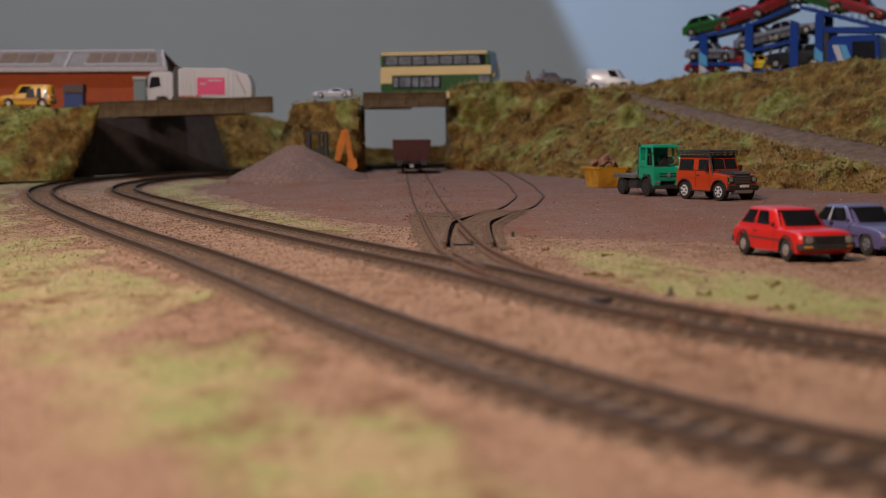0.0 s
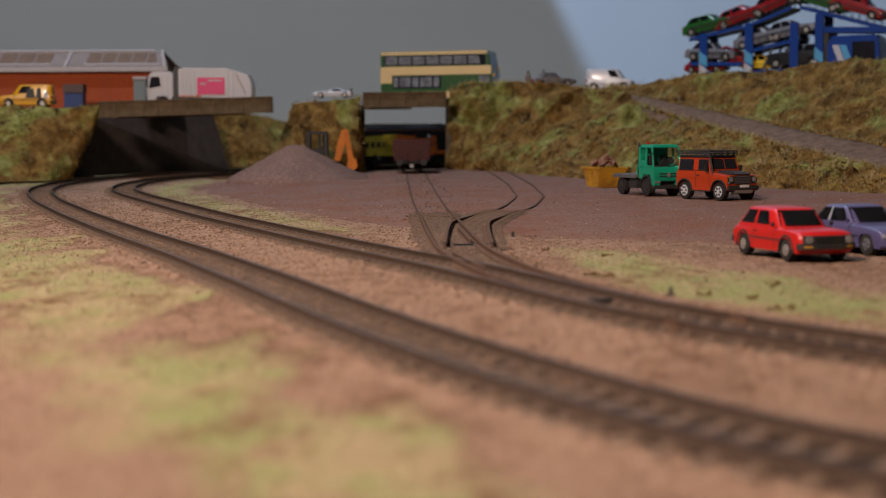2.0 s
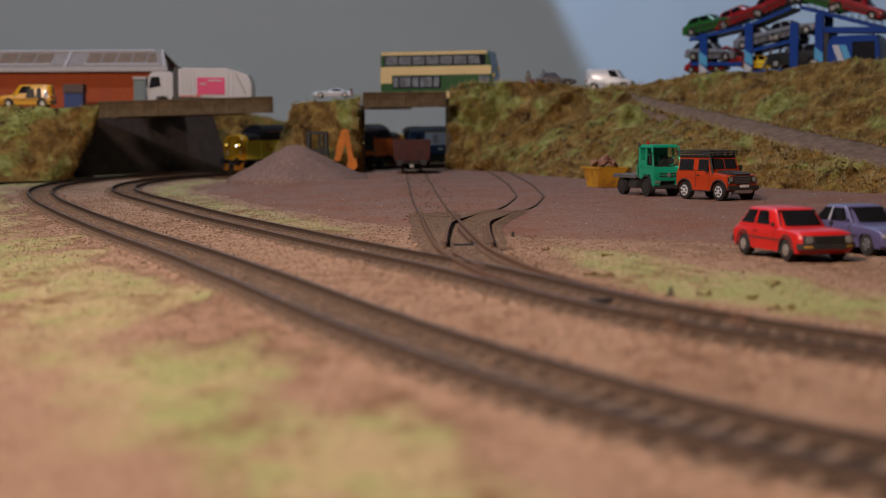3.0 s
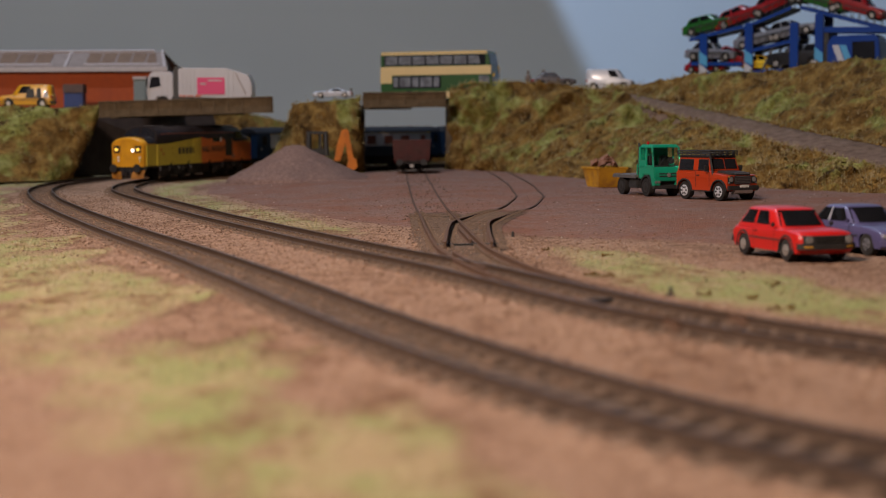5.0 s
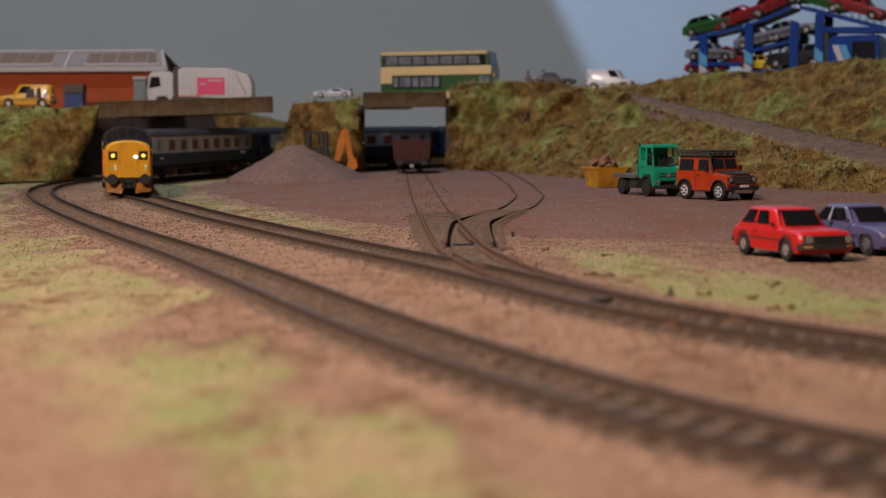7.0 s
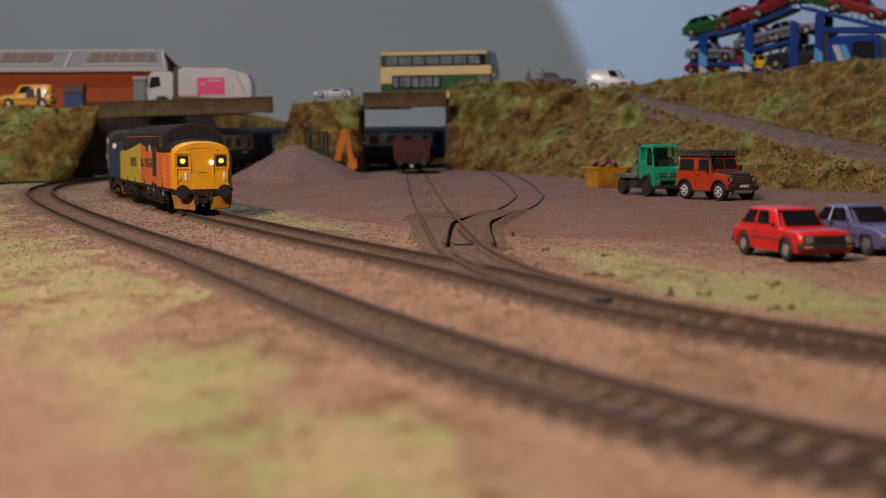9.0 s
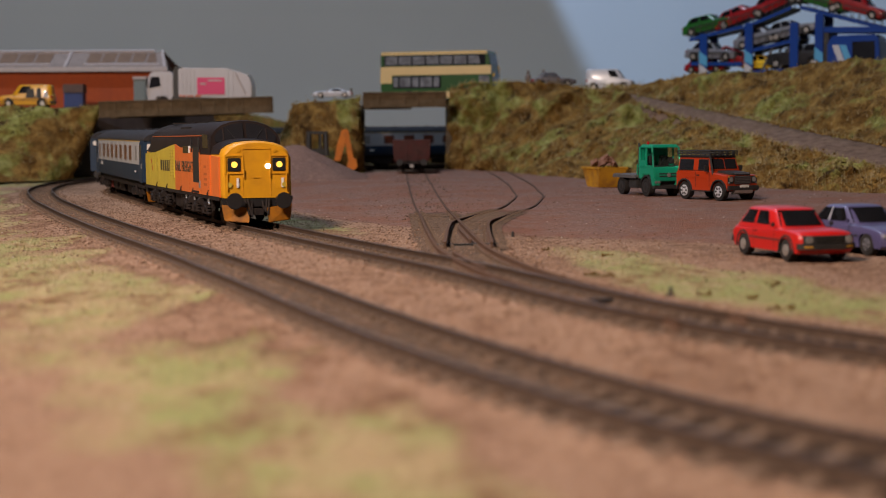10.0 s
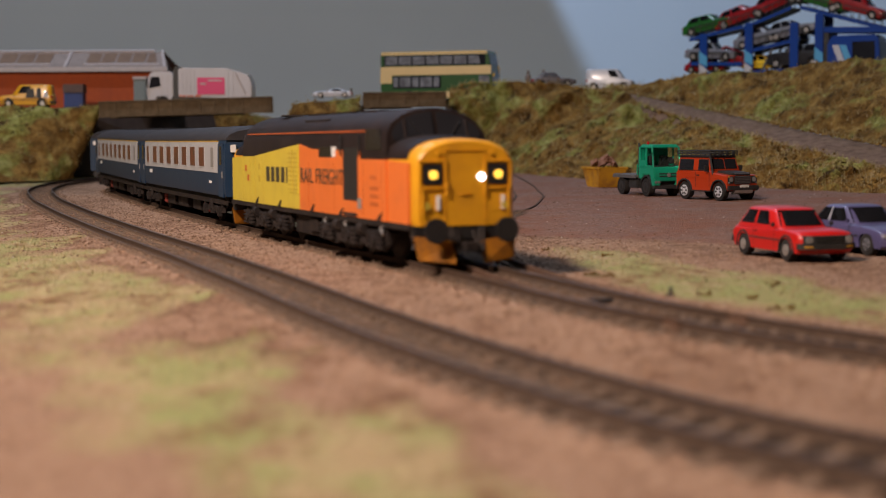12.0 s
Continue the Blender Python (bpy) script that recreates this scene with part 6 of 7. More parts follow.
# ---- on the road above ----
def bus():
    L, W, H = 124, 32, 54
    th = thing("double_decker_bus", at(-2, 1124, 75.5, -18), "green and cream double-decker bus on the road above", "bus")
    x0, x1 = -L / 2, L / 2
    bm = bmesh.new()
    prism(bm, [(x0, 4), (x1 - 0.5, 4), (x1, 20), (x1 - 1, 32), (x1 - 4.5, H - 2), (x1 - 6, H), (x0 + 1, H), (x0, H - 2)], -W / 2, W / 2)
    body = part("body", bm, M_BUSGREEN, th, bevel=0.8)
    for k in (-1, 1):
        def side(nm, a, b, z0, z1, material, y, parent=body, label="", slope=0.0):
            bm = bmesh.new()
            prism(bm, [(a, z0), (b, z0), (b - slope, z1), (a, z1)], k * (W / 2 - 0.4), k * (W / 2 + y))
            return part(nm, bm, material, parent, label)
        side("cream_band", x0, x1 - 0.8, 29.5, 38.5, M_BUSCREAM, 0.25, label="cream band between the decks")
        side("cream_roof_edge", x0 + 1, x1 - 5, 50.8, H - 0.3, M_BUSCREAM, 0.22)
        side("cream_rear_panel", x0, x0 + 13, 21, 29.5, M_BUSCREAM, 0.25)
        side("cream_skirt", x0 + 14, x0 + 78, 5, 12, M_BUSCREAM, 0.25)
        side("advert_panel", x0 + 38, x0 + 74, 6, 11.4, M_AD, 0.4, label="orange advert panel with unreadable writing")
        side("cream_line", x0 + 78, x1 - 1, 12.2, 13.4, M_BUSCREAM, 0.22)
        side("upper_glazing", x0 + 4, x1 - 7, 39.5, 50.2, M_GLASS, 0.2)
        for i in range(7):
            a = x0 + 5 + i * (L - 16) / 7
            side("window", a + 0.6, a + (L - 16) / 7 - 1.2, 40.6, 49.2, M_BUSGLASS, 0.45, slope=2.5 if i == 6 else 0)
        side("lower_glazing", x0 + 14, x0 + 68, 15.5, 28.5, M_GLASS, 0.2)
        for i, (a, b) in enumerate(((15, 20), (22, 34), (36, 43), (45, 58), (60, 66))):
            side("window", x0 + a, x0 + b, 17, 27.4, M_BUSGLASS, 0.45)
        side("driver_window", x1 - 14, x1 - 3, 17, 28, M_BUSGLASS, 0.45)
        for x in (x0 + 32, x1 - 26):
            wheel(th, x, k * 14.5, 6.5, 4, M_STEEL, 0.55)
    for z0, z1, nm in ((16, 30, "lower_windscreen"), (39.5, 50, "upper_windscreen")):
        bm = bmesh.new()
        f = lambda z: x1 - (0 if z < 20 else (z - 20) / 12 if z < 32 else 1 + (z - 32) * 3.5 / 20)
        slab(bm, [(f(z0) + .1, -14, z0), (f(z0) + .1, 14, z0), (f(z1) + .1, 14, z1), (f(z1) + .1, -14, z1)], 0.35)
        part(nm, bm, M_GLASS, body)
    bm = bmesh.new()
    box(bm, -3, 0, H, L - 8, W - 3, 0.8)
    part("roof", bm, M_BUSCREAM, th, bevel=0.3)
    bm = bmesh.new()
    rod(bm, (x1 + 1, -15, 27), (x1 + 2.5, -17.5, 31), 0.6)
    box(bm, x1 + 2.5, -17.5, 28, 1, 1.6, 4)
    part("mirror", bm, M_BRIGHTYEL, th)


bus()


def refuse_truck():
    th = thing("refuse_truck", at(-235, 1033, 68.5, 180) @ Matrix.Diagonal((0.96, 1, 0.91, 1)), "white refuse collection truck with a pink side panel", "truck")
    bm = bmesh.new()
    prism(bm, [(27.5, 8), (33, 8), (34, 13), (44, 13), (45, 8), (53.5, 8), (54.5, 20), (52.5, 35), (48.5, 39.5), (30, 39.5), (27.5, 36)], -15, 15)
    cab = part("cab", bm, M_VANWHITE, th, bevel=0.9)
    for k in (-1, 1):
        bm = bmesh.new()
        a = [(40, k * 15, 24), (51.6, k * 15, 22), (50, k * 15, 34), (41, k * 15, 34)]
        slab(bm, a if k < 0 else a[::-1], 0.4)
        part("side_window", bm, M_GLASS, cab)
        for x in (33.0, 38.5):
            bm = bmesh.new()
            box(bm, x, k * 15.0, 26, 0.4, 0.4, 22)
            part("door_gap", bm, M_FRAME, cab)
        bm = bmesh.new()
        box(bm, 53.5, k * 17.2, 29, 1.2, 2.6, 8)
        part("mirror", bm, M_PLASTIC, cab, bevel=0.3)
        bm = bmesh.new()
        box(bm, -8, k * 15.2, 11.0, 74, 1.2, 4.4)
        part("side_guard", bm, M_PLASTIC, cab)
        for x in (-4, -12, -20):
            bm = bmesh.new()
            box(bm, x + 22, k * 16.1, 13.6, 6.0, 0.8, 2.0)
            part("marker_light", bm, M_AD, cab)
    bm = bmesh.new()
    slab(bm, [(54.2, -13, 22), (54.2, 13, 22), (52.6, 13, 34.4), (52.6, -13, 34.4)], 0.4)
    part("windscreen", bm, M_GLASS, cab)
    # black block added for the shaded gap between cab and body
    bm = bmesh.new()
    prism(bm, [(21, 10), (27, 10), (27, 42), (25.5, 45.5), (22, 45)], -14.6, 14.6)
    part("gap_filler", bm, M_PLASTIC, th, "black block standing in for the dark gap behind the cab", bevel=0.6)
    bm = bmesh.new()
    prism(bm, [(22, 12), (-50, 10), (-52, 14), (-52, 26), (-48, 36), (-38, 39), (-26, 43), (20, 43.5), (22, 42)], -16, 16)
    body = part("hopper_body", bm, M_VANWHITE, th, "white ribbed collection body", bevel=0.7)
    for k in (-1, 1):
        bm = bmesh.new()
        prism(bm, [(-25, 15), (-11 + 14, 15), (3, 33), (-25, 33)], k * 15.9, k * 16.4)
        pp = part("pink_panel", bm, M_PINK, body, "pink panel with pale unreadable lines")
        for z, a, b in ((29, -22, -8), (25.5, -6, 0)):
            bm = bmesh.new()
            prism(bm, [(a, z), (b, z), (b, z + 1.6), (a, z + 1.6)], k * 16.3, k * 16.6)
            part("writing_bar", bm, M_FRAME, pp)
        for x in (18, 14, 10, 6, -28, -33):
            bm = bmesh.new()
            box(bm, x, k * 16.2, 27, 0.9, 0.8, 29)
            part("rib", bm, M_VANWHITE, body)
        bm = bmesh.new()
        rod(bm, (-36, k * 16.4, 38), (-46, k * 16.4, 16), 0.8)
        part("lift_ram", bm, M_FRAME, body)
        for x in (38, -14, -30):
            wheel(th, x, k * 13, 6.6, 4.2, M_STEEL, 0.5)
    bm = bmesh.new()
    box(bm, -8, 0, 9.5, 84, 20, 5)
    part("chassis", bm, M_PLASTIC, th)


refuse_truck()


def shed():
    """The brick warehouse with its glazed white-framed roof slope."""
    th = thing("warehouse", at(-306, 1170, 72), "long orange-brick warehouse with a shallow white-framed roof", "building")
    bm = bmesh.new()
    box(bm, -250, 55, 21, 500, 110, 43)
    part("wall", bm, M_BRICK, th, "orange-red brick wall")
    bm = bmesh.new()
    slab(bm, [(-500, -3, 43), (2, -3, 43), (-9, 34, 63), (-500, 34, 63)], 2.0)
    roof = part("roof", bm, M_ROOF, th, "grey-brown roof slope")
    bm = bmesh.new()
    slab(bm, [(-500, 34, 63), (-9, 34, 63), (0, 112, 43), (-500, 112, 43)], 2.0)
    part("rear_roof", bm, M_ROOF, th)

    def on_roof(nm, xa, xb, v0, v1, mt, t, label=""):
        p = lambda x, v: (x - 9 * v * (x > -12), lerp(-3, 34, v), lerp(43, 63, v) + 2.3)
        bm = bmesh.new()
        slab(bm, [p(xa, v0), p(xb, v0), p(xb, v1), p(xa, v1)], t)
        return part(nm, bm, mt, roof, label)

    for i, (g0, g1) in enumerate(((-92, -8), (-190, -130), (-290, -222), (-400, -320))):
        n = 5 if i == 0 else 3
        w = (g1 - g0) / n
        for j in range(n):
            on_roof("roof_light", g0 + j * w + 1.2, g0 + (j + 1) * w - 1.2, 0.26, 0.86, M_ROOFPANEL, 0.8, "brown glazed roof light")
        on_roof("frame_bar", g0 - 1, g1 + 1, 0.17, 0.24, M_FRAME, 1.0)
    for x in (0, -111, -225, -340):
        on_roof("white_rib", x - 3, x, 0.0, 1.0, M_FRAME, 1.6)
    on_roof("ridge_trim", -500, -10, 0.93, 1.02, M_FRAME, 1.8)
    bm = bmesh.new()
    box(bm, -249, -4.5, 43.5, 502, 4, 5)
    part("gutter", bm, M_FRAME, th, "white gutter board", bevel=0.5)
    bm = bmesh.new()
    prism_x(bm, [(0, 42), (34, 62.5), (108, 43)], -13, -9.5)
    part("gable", bm, M_ROOF, th, "grey-brown gable end")
    bm = bmesh.new()
    box(bm, -225, -0.8, 20, 36, 2, 40)
    part("loading_door", bm, M_BRICK, th)


shed()


def cabinet_thing(name, label, category, m, sx, sy, sz, body_mat, lid_mat, lid):
    th = thing(name, m, label, category)
    bm = bmesh.new()
    box(bm, 0, 0, sz / 2, sx, sy, sz)
    part("body", bm, body_mat, th, bevel=0.5)
    bm = bmesh.new()
    box(bm, 0, 0, sz + lid / 2, sx + 1.5, sy + 1.5, lid)
    part("lid", bm, lid_mat, th, bevel=0.5)
    bm = bmesh.new()
    box(bm, 0, -sy / 2 - 0.2, sz * 0.5, sx * 0.7, 0.4, sz * 0.7)
    part("door_panel", bm, body_mat, th, bevel=0.15)
    return th


cabinet_thing("waste_container", "blue waste container with a brown top beside the warehouse", "container", at(-391, 1120, 71, 0), 20, 16, 17, M_BINBLUE, M_BINBROWN, 9)
cabinet_thing("kiosk", "small grey-green cabinet with a white top", "cabinet", at(-322, 1125, 72, 0), 13, 14, 30, M_TEAL, M_FRAME, 3)

yv = car("estate_van", "amber-yellow small van with dark graphics on its side", at(-410, 1040, 70.6, 183), 54, 22, 22.5, 33, 4.2, M_AMBER,
         (11.5, 12.8, 13.5, 14, 6.5, -25.2, -26), ["van", (0.60, 0.86)], M_STEEL, gc=2.8, lamps="square", category="van")
for sx, sz, w, h, mt in ((-5, 14.0, 9, 9, M_PLASTIC), (-13, 14.0, 6, 10, M_PLASTIC), (-20, 13.0, 5, 6, M_VANWHITE)):
    for k in (-1, 1):
        bm = bmesh.new()
        prism(bm, [(sx - w / 2, sz - h / 2), (sx + w / 2, sz - h / 2), (sx + w / 2 - 2, sz + h / 2), (sx - w / 2 + 1, sz + h / 2)], k * 8.9, k * 11.2)
        part("graphic", bm, mt, yv, "side graphic in a plain shape")
sc = car("sports_car", "low silver sports car with a rear spoiler", at(-114, 1098, 80.5, 180) @ Matrix.Scale(0.87, 4), 48, 22, 11.2, 29, 3.7, M_SILVER,
         (7.2, 8.2, 8.8, 8.5, 0, -9, -18), [(0.2, 0.8)], M_STEEL, gc=1.8, trim=False, lamps="square")
bm = bmesh.new()
box(bm, -22, 0, 10.4, 3, 20, 0.6)
box(bm, -21.5, 6, 9, 1, 0.8, 3)
box(bm, -21.5, -6, 9, 1, 0.8, 3)
part("spoiler", bm, M_PLASTIC, sc)
car("saloon_car", "dull grey saloon on the road above", at(114, 1086, 90.6, 4) @ Matrix.Scale(0.92, 4), 50, 21, 16.0, 31, 3.8, M_DULLGREY, (9.0, 9.8, 9.8, 9, 2, -12, -19), SALOON, M_STEEL, glass=M_BUSGLASS)
car("delivery_van", "white panel van on the lane above", at(178, 1118, 87.2, -12), 51, 22, 23.0, 32, 4.0, M_VANWHITE,
    (11.5, 13.2, 14, 17, 9, -24.6, -25.2), ["van", (0.66, 0.88)], M_STEEL, gc=2.8, lamps="square", category="van")


def figure(x, y, z):
    """A tiny painted figurine, as a plain pawn shape."""
    bm = bmesh.new()
    loft(bm, [[(r * math.cos(2 * math.pi * i / 12), r * 0.7 * math.sin(2 * math.pi * i / 12), h) for i in range(12)] for r, h in
              ((2.0, 0), (2.4, 5), (2.2, 10), (3.1, 14), (3.0, 18), (1.2, 19.6), (1.0, 20.2), (1.6, 21.2), (1.7, 22.4), (1.0, 23.8), (0.3, 24.1))])
    ob = new("figurine", mesh_of("figurine", bm, M_FIGURE, shade=True))
    ob.matrix_basis = at(x, y, z)
    tagged(ob, "tiny dark painted figurine beside the grey saloon", "figurine", "figurines")


figure(93, 1140, 86.5)
figure(112, 1162, 88.5)


def transporter():
    X0, Y0, A = 289, 1200, -34.0
    th = thing("car_transporter", at(X0, Y0, 95, A), "blue double-deck car transporter loaded with cars", "lorry")

    def beam(nm, a, b, h, w, y, mt, parent=th, label=""):
        bm = bmesh.new()
        (xa, za), (xb, zb) = a, b
        prism(bm, [(xa, za - h), (xb, zb - h), (xb, zb), (xa, za)], y - w / 2, y + w / 2)
        return part(nm, bm, mt, parent, label, bevel=0.3)

    W = 13.5
    for nm, a, b in (("lower_deck", (2, 14), (150, 17)), ("middle_deck", (0, 27), (62, 25)), ("middle_ramp", (66, 38), (128, 50)), ("upper_deck", (-2, 54), (62, 66)), ("upper_ramp", (62, 64), (118, 84)), ("cab_deck", (128, 84), (225, 56))):
        for y in (-W, W):
            beam(nm + "_rail", a, b, 4.0, 2.4, y, M_BLUEP)
        beam(nm, (a[0], a[1] - 1.5), (b[0], b[1] - 1.5), 1.2, 2 * W, 0, M_DECKGREY)
    for x, z1, striped in ((16, 58, 1), (70, 68, 1), (122, 66, 0), (150, 74, 1)):
        for y in (-W - 1, W + 1):
            bm = bmesh.new()
            box(bm, x, y, 8 + (z1 - 8) / 2, 9.5, 3, z1 - 8)
            po = part("post", bm, M_BLUEP, th, "blue lifting post with pale slanted stripes", bevel=0.4)
            if striped:
                for z0, mt in ((12, M_VANWHITE), (26, M_CYAN)):
                    bm = bmesh.new()
                    k = 1 if y > 0 else -1
                    prism(bm, [(x - 4.7, z0), (x + 4.7, z0 - 5), (x + 4.7, z0 + 6), (x - 4.7, z0 + 13)], y + k * 1.3, y + k * 1.75)
                    part("stripe", bm, mt, po)
    for x in (30, 48, 66):
        for k in (-1, 1):
            wheel(th, x, k * 11, 6, 4, M_STEEL, 0.5)
    # tractor unit
    bm = bmesh.new()
    prism(bm, [(158, 6), (214, 6), (216, 18), (214, 46), (209, 50), (164, 50), (158, 42)], -14, 14)
    cab = part("cab", bm, M_BLUEP, th, "blue tractor cab with white and pale blue slashes", bevel=0.9)
    for k in (-1, 1):
        for x0, mt in ((164, M_VANWHITE), (172, M_CYAN)):
            bm = bmesh.new()
            prism(bm, [(x0, 40), (x0 + 7, 40), (x0 + 19, 10), (x0 + 12, 10)], k * 13.8, k * 14.4)
            part("slash", bm, mt, cab)
        bm = bmesh.new()
        a = [(186, k * 14, 24), (211, k * 14, 24), (210, k * 14, 43), (186, k * 14, 43)]
        slab(bm, a if k < 0 else a[::-1], 0.4)
        part("side_window", bm, M_GLASS, cab)
        for x in (172, 196):
            wheel(th, x, k * 12, 6.4, 4, M_STEEL, 0.5)
    bm = bmesh.new()
    slab(bm, [(215.8, -12.5, 24), (215.8, 12.5, 24), (214.4, 12.5, 42), (214.4, -12.5, 42)], 0.5)
    part("windscreen", bm, M_GLASS, cab)
    bm = bmesh.new()
    box(bm, 216.2, 0, 15, 0.8, 20, 6)
    part("grille", bm, M_PLASTIC, cab)
    # guard rails along the upper decks and dark running gear below
    for (xa, za), (xb, zb), n in (((-2, 54), (62, 66), 9), ((62, 64), (118, 84), 8), ((128, 84), (225, 56), 12), ((66, 38), (128, 50), 8), ((0, 27), (62, 25), 7)):
        for y in (-W - 1.4, W + 1.4):
            bm = bmesh.new()
            rod(bm, (xa, y, za + 11), (xb, y, zb + 11), 0.35, 5)
            for i in range(n + 1):
                x, z = lerp(xa, xb, i / n), lerp(za, zb, i / n)
                rod(bm, (x, y, z - 1), (x, y, z + 11), 0.4, 5)
            part("guard_rail", bm, M_PLASTIC, th, "thin black guard rail")
    bm = bmesh.new()
    box(bm, 100, 0, 7, 110, 22, 8)
    part("chassis", bm, M_PLASTIC, th)
    for x in (84, 104, 140):
        for y in (-W + 1, W - 1):
            bm = bmesh.new()
            rod(bm, (x, y, 14), (x + 16, y, 46), 1.3, 8)
            part("lift_ram", bm, M_DECKGREY, th)
    for y in (-W, W):
        beam("cab_beam", (146, 60), (228, 57), 6.0, 2.4, y, M_BLUEP)
    beam("bulkhead", (150, 60), (160, 60), 46, 2 * W, 0, M_PLASTIC)
    M0 = th.matrix_basis
    hatch = (10, 11, 11, 11, 4, -16, -22)
    sal = (9, 10.6, 10.8, 9, 1, -13, -20)
    tall = (12, 13.5, 13.5, 10, 6, -21, -23)
    loads = (
        ("bright green hatchback loaded on the upper deck", 20, 59, -10, M_DKGREEN, hatch, 0), ("red hatchback loaded on the upper ramp", 60, 67.5, -19, M_DEEPRED, hatch, 0),
        ("red saloon loaded at the top of the ramp", 101, 80, -21, M_DEEPRED, sal, 0), ("silver hatchback on the middle deck", 22, 27.5, 2, M_GUNMETAL, sal, 0),
        ("pale silver saloon on the middle ramp", 82, 42.5, -11, M_GUNMETAL, hatch, 0), ("silver car on the rear of the middle ramp", 116, 49, -11, M_GUNMETAL, sal, 0),
        ("small red car on the lower deck", 14, 14.6, -1, M_DEEPRED, hatch, 0), ("red estate tipped on the lower deck", 50, 20, 20, M_DEEPRED, tall, 0),
        ("yellow car on the lower deck", 84, 16, 0, M_BRIGHTYEL, sal, 0), ("charcoal off-roader with a tail-mounted spare wheel", 122, 17, 0, M_DARKPAINT, tall, 180),
        ("green hatchback on the deck over the cab", 143, 81, 18, M_DKGREEN, hatch, 0), ("glossy red car at the front of the top deck", 186, 71, 17, M_DEEPRED, hatch, 0),
    )
    for lab, x, z, pitch, pm, shp, rz in loads:
        ob = car("loaded_car", lab, M0 @ P(x, 0, z, rz, 0, pitch if rz == 0 else -pitch) @ Matrix.Scale(1.36 if "off-roader" in lab else 1.0 if "lower" in lab else 1.28, 4), 50, 21, 19 if shp is tall else 16.5, 31, 3.9, pm, shp, HATCH3 if shp is hatch else SALOON, M_STEEL, gc=2.6, trim=False, lamps="square", group="cars on the transporter", plate=False)
        if "off-roader" in lab:
            bm = bmesh.new()
            cyl(bm, (-27.5, 0, 11), 5.2, 3, "x", 20)
            part("spare_wheel", bm, M_TYRE, ob)


transporter()


# ---- flock, fibres and loose grit ----
OCT = np.array([(1, 0, 0), (-1, 0, 0), (0, 1, 0), (0, -1, 0), (0, 0, 1), (0, 0, -1)], float)
OCTF = [(0, 2, 4), (2, 1, 4), (1, 3, 4), (3, 0, 4), (2, 0, 5), (1, 2, 5), (3, 1, 5), (0, 3, 5)]


def clumps(name, label, pts, sizes, material, seed, squash=0.8, category="flock"):
    """Many small uneven lumps joined into one object."""
    rng = np.random.default_rng(seed)
    n = len(pts)
    v = OCT[None] * (1 + rng.uniform(-0.45, 0.35, (n, 6, 1))) * sizes[:, None, None]
    a = rng.uniform(0, 2 * math.pi, n)
    c, s = np.cos(a), np.sin(a)
    x = v[:, :, 0] * c[:, None] - v[:, :, 1] * s[:, None]
    y = v[:, :, 0] * s[:, None] + v[:, :, 1] * c[:, None]
    v = np.stack([x, y, v[:, :, 2] * squash], 2) + pts[:, None]
    f = (np.array(OCTF)[None] + (np.arange(n) * 6)[:, None, None]).reshape(-1, 3)
    me = bpy.data.meshes.new(name)
    me.from_pydata((v.reshape(-1, 3) * MM).tolist(), [], f.tolist())
    me.materials.append(material)
    return tagged(new(name, me), label, category, kind="stuff")


def blades(name, label, pts, height, material, seed, lean=0.6, width=0.35):
    rng = np.random.default_rng(seed)
    n = len(pts)
    a = rng.uniform(0, 2 * math.pi, n)
    h = height * rng.uniform(0.5, 1.3, n)
    d = np.c_[np.cos(a), np.sin(a), np.zeros(n)]
    e = np.c_[-np.sin(a), np.cos(a), np.zeros(n)] * width
    up = np.c_[d[:, :2] * (h * rng.uniform(0, lean, n))[:, None], h]
    v = np.stack([pts - e, pts + e, pts + up], 1).reshape(-1, 3)
    f = np.arange(3 * n).reshape(-1, 3)
    me = bpy.data.meshes.new(name)
    me.from_pydata((v * MM).tolist(), [], f.tolist())
    me.materials.append(material)
    return tagged(new(name, me), label, "grass", kind="stuff")


def dress_banks():
    rng = np.random.default_rng(11)
    light, dark, straw = [], [], []
    for verts, n, m in TUFTS:
        V = np.array(verts).reshape(-1, n, 3)[:m] * 1000
        A = int(V.shape[0] * V.shape[1] * 1.1)
        i = rng.integers(0, V.shape[0] - 1, A)
        j = rng.integers(0, V.shape[1] - 1, A)
        u, w = rng.uniform(0, 1, (A, 1)), rng.uniform(0, 1, (A, 1))
        p = V[i, j] * (1 - u) * (1 - w) + V[i + 1, j] * u * (1 - w) + V[i, j + 1] * (1 - u) * w + V[i + 1, j + 1] * u * w
        k = rng.uniform(0, 1, A)
        light.append(p[k < 0.62])
        dark.append(p[k > 0.955])
        straw.append(np.repeat(p[(k > 0.7)], 3, axis=0) + rng.normal(0, 1.5, (3 * int((k > 0.7).sum()), 3)))
        crest = V[-1][rng.integers(0, n, 120)] + rng.normal(0, 1.5, (120, 3))
        dark.append(crest[:15])
        light.append(crest[15:])
    for line, w in ((R_CREST, 5.0), (R_LANE, 6.0)):
        q = resample(deep(line), 1400) + rng.normal(0, w * 0.5, (1400, 3)) * (1, 1, 0.25)
        light.append(q[:1150])
        dark.append(q[1150:1300])
        straw.append(q + (0, 0, 1))
    L, D, S = np.concatenate(light), np.concatenate(dark), np.concatenate(straw)
    clumps("bank_flock", "rough olive and ochre flock on the banks", L, rng.uniform(0.5, 1.7, len(L)), M_FLOCK, 1)
    clumps("bank_scrub", "dark brown scrub tufts on the banks", D, rng.uniform(0.5, 1.8, len(D)), M_FLOCK_DARK, 2)
    blades("bank_fibres", "pale dry grass fibres on the banks", S, 4.0, M_STRAW, 3, 1.2, 0.25)


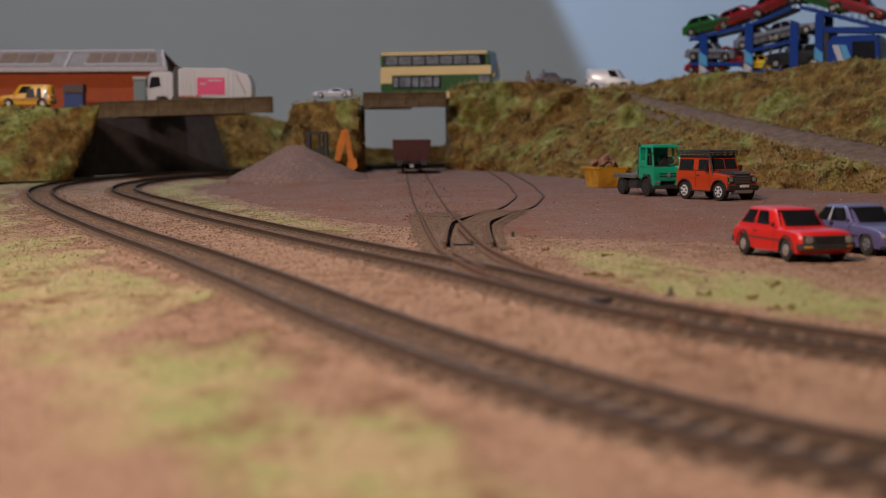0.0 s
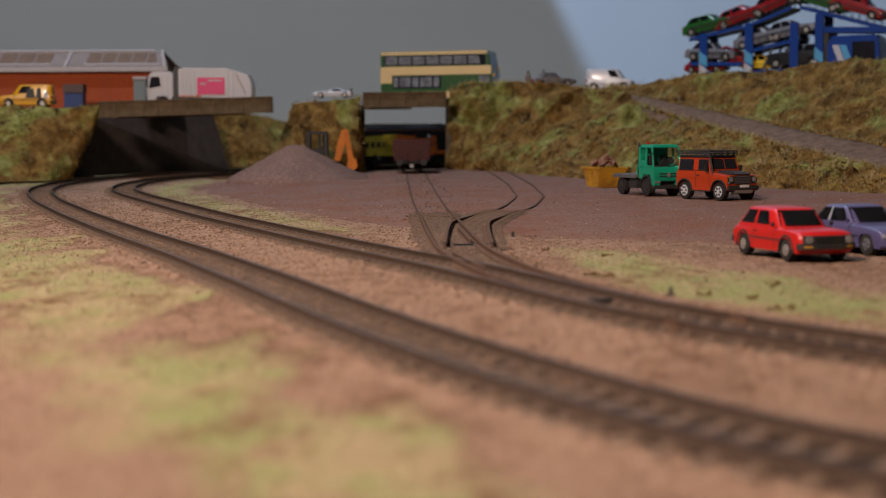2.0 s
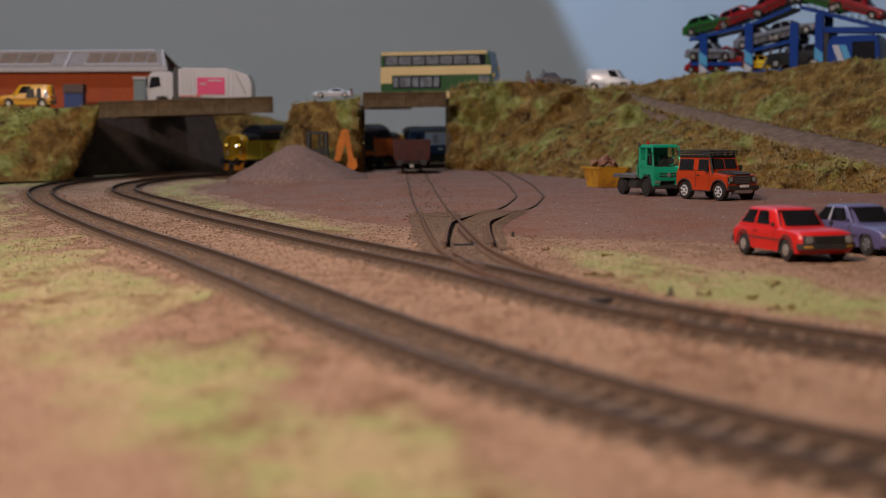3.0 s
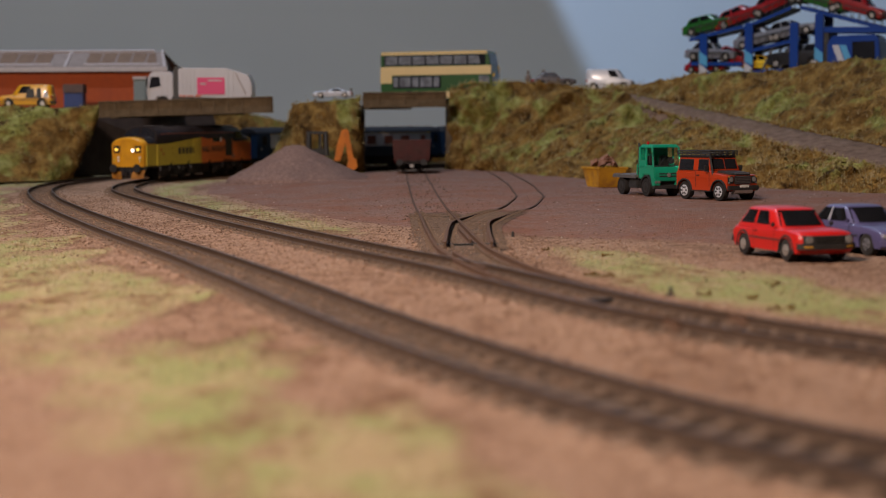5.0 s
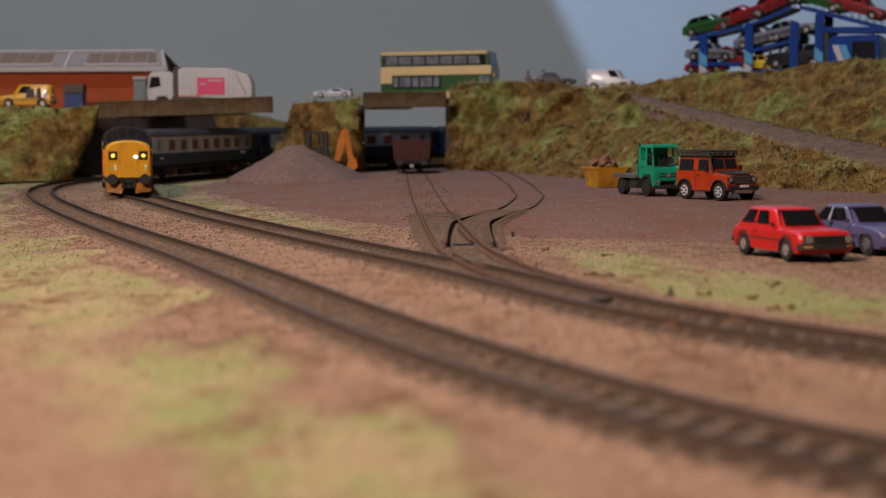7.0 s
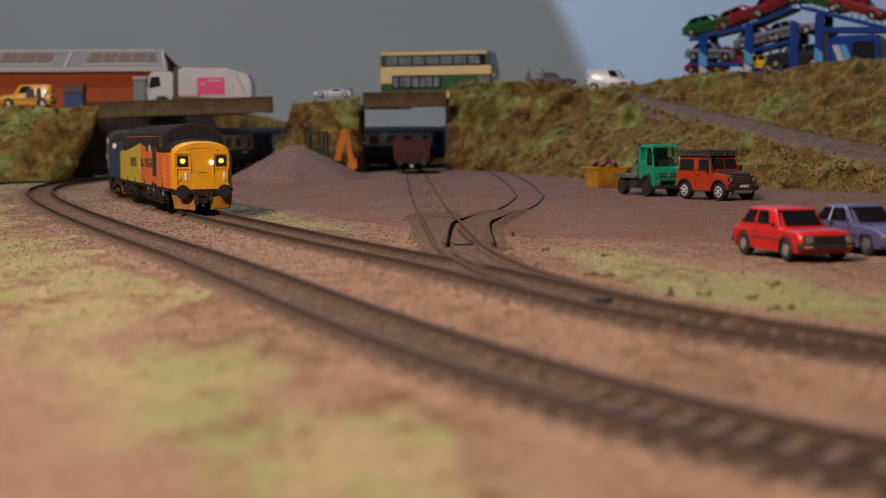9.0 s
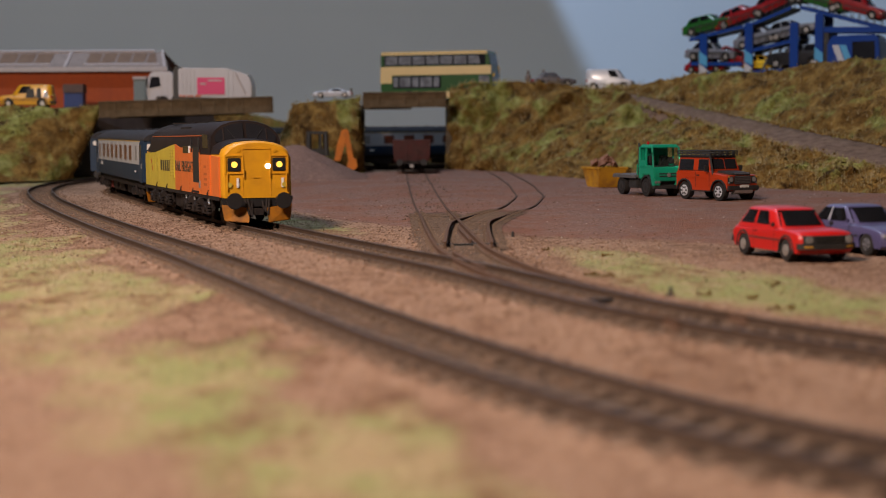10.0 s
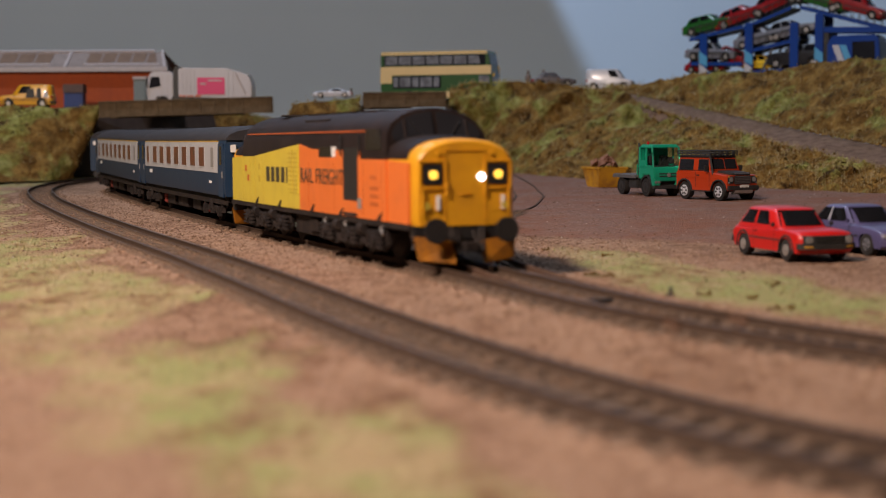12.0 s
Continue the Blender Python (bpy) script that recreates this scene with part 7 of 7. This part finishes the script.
dress_banks()


def dress_ground():
    rng = np.random.default_rng(21)
    pts, g, yd, near_rail = GROUND["pts"], GROUND["g"], GROUND["yd"], GROUND["rail"]
    z = GROUND["z"]
    vis = np.abs(pts[:, 0]) < pts[:, 1] * 0.32 + 15
    area = np.maximum(2.5, pts[:, 1] * 0.0075) * 6.0

    def scatter(weight, count):
        w = weight * vis * area
        k = rng.choice(len(pts), count, p=w / w.sum())
        d = np.c_[rng.uniform(-3, 3, count), rng.uniform(-1, 1, count) * np.maximum(1.25, pts[k, 1] * 0.0038), np.zeros(count)]
        return np.c_[pts[k], z[k]] + d

    mask = np.clip((g - 0.35) * 3, 0, 1)
    p = scatter(mask * (pts[:, 1] > 286), 34000)
    blades("grass_fibres", "short pale static grass on the ground", p, 1.7, M_STRAW, 5, 1.6, 0.16)
    p = scatter(mask * (pts[:, 1] > 286), 5000)
    blades("green_fibres", "short green static grass on the ground", p, 1.5, M_GREENBLADE, 6, 1.6, 0.18)
    bare = np.clip(1 - mask * 0.7, 0, 1) * (pts[:, 1] > 240) * (pts[:, 1] < 1150) * (1 + 0.8 * (near_rail < 40))
    p = scatter(bare * (1 - 0.75 * yd), 15000)
    clumps("brown_grit", "loose brown grit on the bare ground", p + (0, 0, 0.05), rng.uniform(0.25, 0.7, len(p)), M_GRIT, 7, 0.8, "grit")
    p = scatter(bare * (yd < 0.25), 9000)
    clumps("tan_grit", "loose tan grit on the bare ground", p + (0, 0, 0.05), rng.uniform(0.2, 0.5, len(p)), M_TAN, 17, 0.8, "grit")
    p = scatter((near_rail < 17) * 1.0, 3500)
    clumps("ballast_chips", "small ballast chips between the sleepers", p + (0, 0, 0.25), rng.uniform(0.3, 0.8, len(p)), M_BALLAST, 8, 0.7, "ballast")
    p = scatter(GROUND["verge"] * (pts[:, 1] > 300) * (g > 0.5), 45)
    p = np.repeat(p, 9, axis=0) + rng.normal(0, 1.1, (405, 3)) * (1, 1.6, 0.2)
    clumps("verge_scrub", "dark brown scrub tufts on the verge", p + (0, 0, 0.5), rng.uniform(0.3, 0.9, len(p)), M_FLOCK_DARK, 19)
    p = scatter((yd > 0.3) * 0.4 + 0.6, 600)
    clumps("pale_grit", "scattered pale stone chips", p + (0, 0, 0.2), rng.uniform(0.2, 0.55, len(p)), M_PALE, 9, 0.7, "grit")


M_GREENBLADE = mat("green_blade", (0.15, 0.17, 0.045), 0.9, colour2=(0.24, 0.245, 0.075), scale=90, spec=0.1)
M_GRIT = mat("brown_grit", (0.085, 0.046, 0.028), 0.9, colour2=(0.22, 0.13, 0.085), scale=700, spec=0.15)
M_BALLAST = mat("ballast_chip", (0.07, 0.045, 0.03), 0.9, colour2=(0.19, 0.125, 0.085), scale=700, spec=0.15)
M_TAN = mat("tan_grit", (0.27, 0.16, 0.10), 0.9, colour2=(0.40, 0.26, 0.175), scale=500, spec=0.15)
M_PALE = mat("pale_chip", (0.55, 0.46, 0.38), 0.7, colour2=(0.42, 0.33, 0.27), scale=500, spec=0.3)
dress_ground()

# ---- trackside bits ----


def turnout_bits():
    """Tie bar, check rails and lever posts of the two sets of points."""
    th = thing("points_gear", P(0, 0, 0), "check rails, tie bars and switch gear of the points", "points")
    for q, i0, i1, off in ((SIDING, 34, 52, 5.6), (SIDING, 66, 88, -5.6)):
        s = q[i0:i1]
        rail(s, off, th, lambda x, y: 1.2 + rise(y), name="check_rail", side=M_RUST, head=M_RUST)
    for x, y, rz, ln in ((9, 400, 8, 24), (40, 266, 30, 26)):
        bm = bmesh.new()
        box(bm, 0, 0, 1.9, ln, 2.0, 1.0)
        ob = part("tie_bar", bm, M_PLASTIC, th, bevel=0.2)
        ob.matrix_basis = at(x, y, 0, rz)


turnout_bits()


def post(x, y, h, label="small black point-motor stub beside the track"):
    th = thing("lever_stub", at(x, y, 0), label, "lever", "lever stubs")
    bm = bmesh.new()
    cyl(bm, (0, 0, h / 2), 0.65, h, "z", 10, 0.5)
    part("pin", bm, M_PLASTIC, th)
    bm = bmesh.new()
    box(bm, 0, 0, 0.4, 2.0, 1.4, 0.8)
    part("base", bm, M_PLASTIC, th, bevel=0.2)


post(29.6, 443, 2.8)
post(62, 284, 2.6)
post(33, 250, 1.8)


# ---- what moves ----
def motions():
    times = [0.25 * i for i in range(49)]
    walk(LOCO, [(t, on_line(run(t), 57)) for t in times])
    for i, c in enumerate(COACHES):
        walk(c, [(t, on_line(run(t) - 260 - 267 * i, 93)) for t in times])


motions()
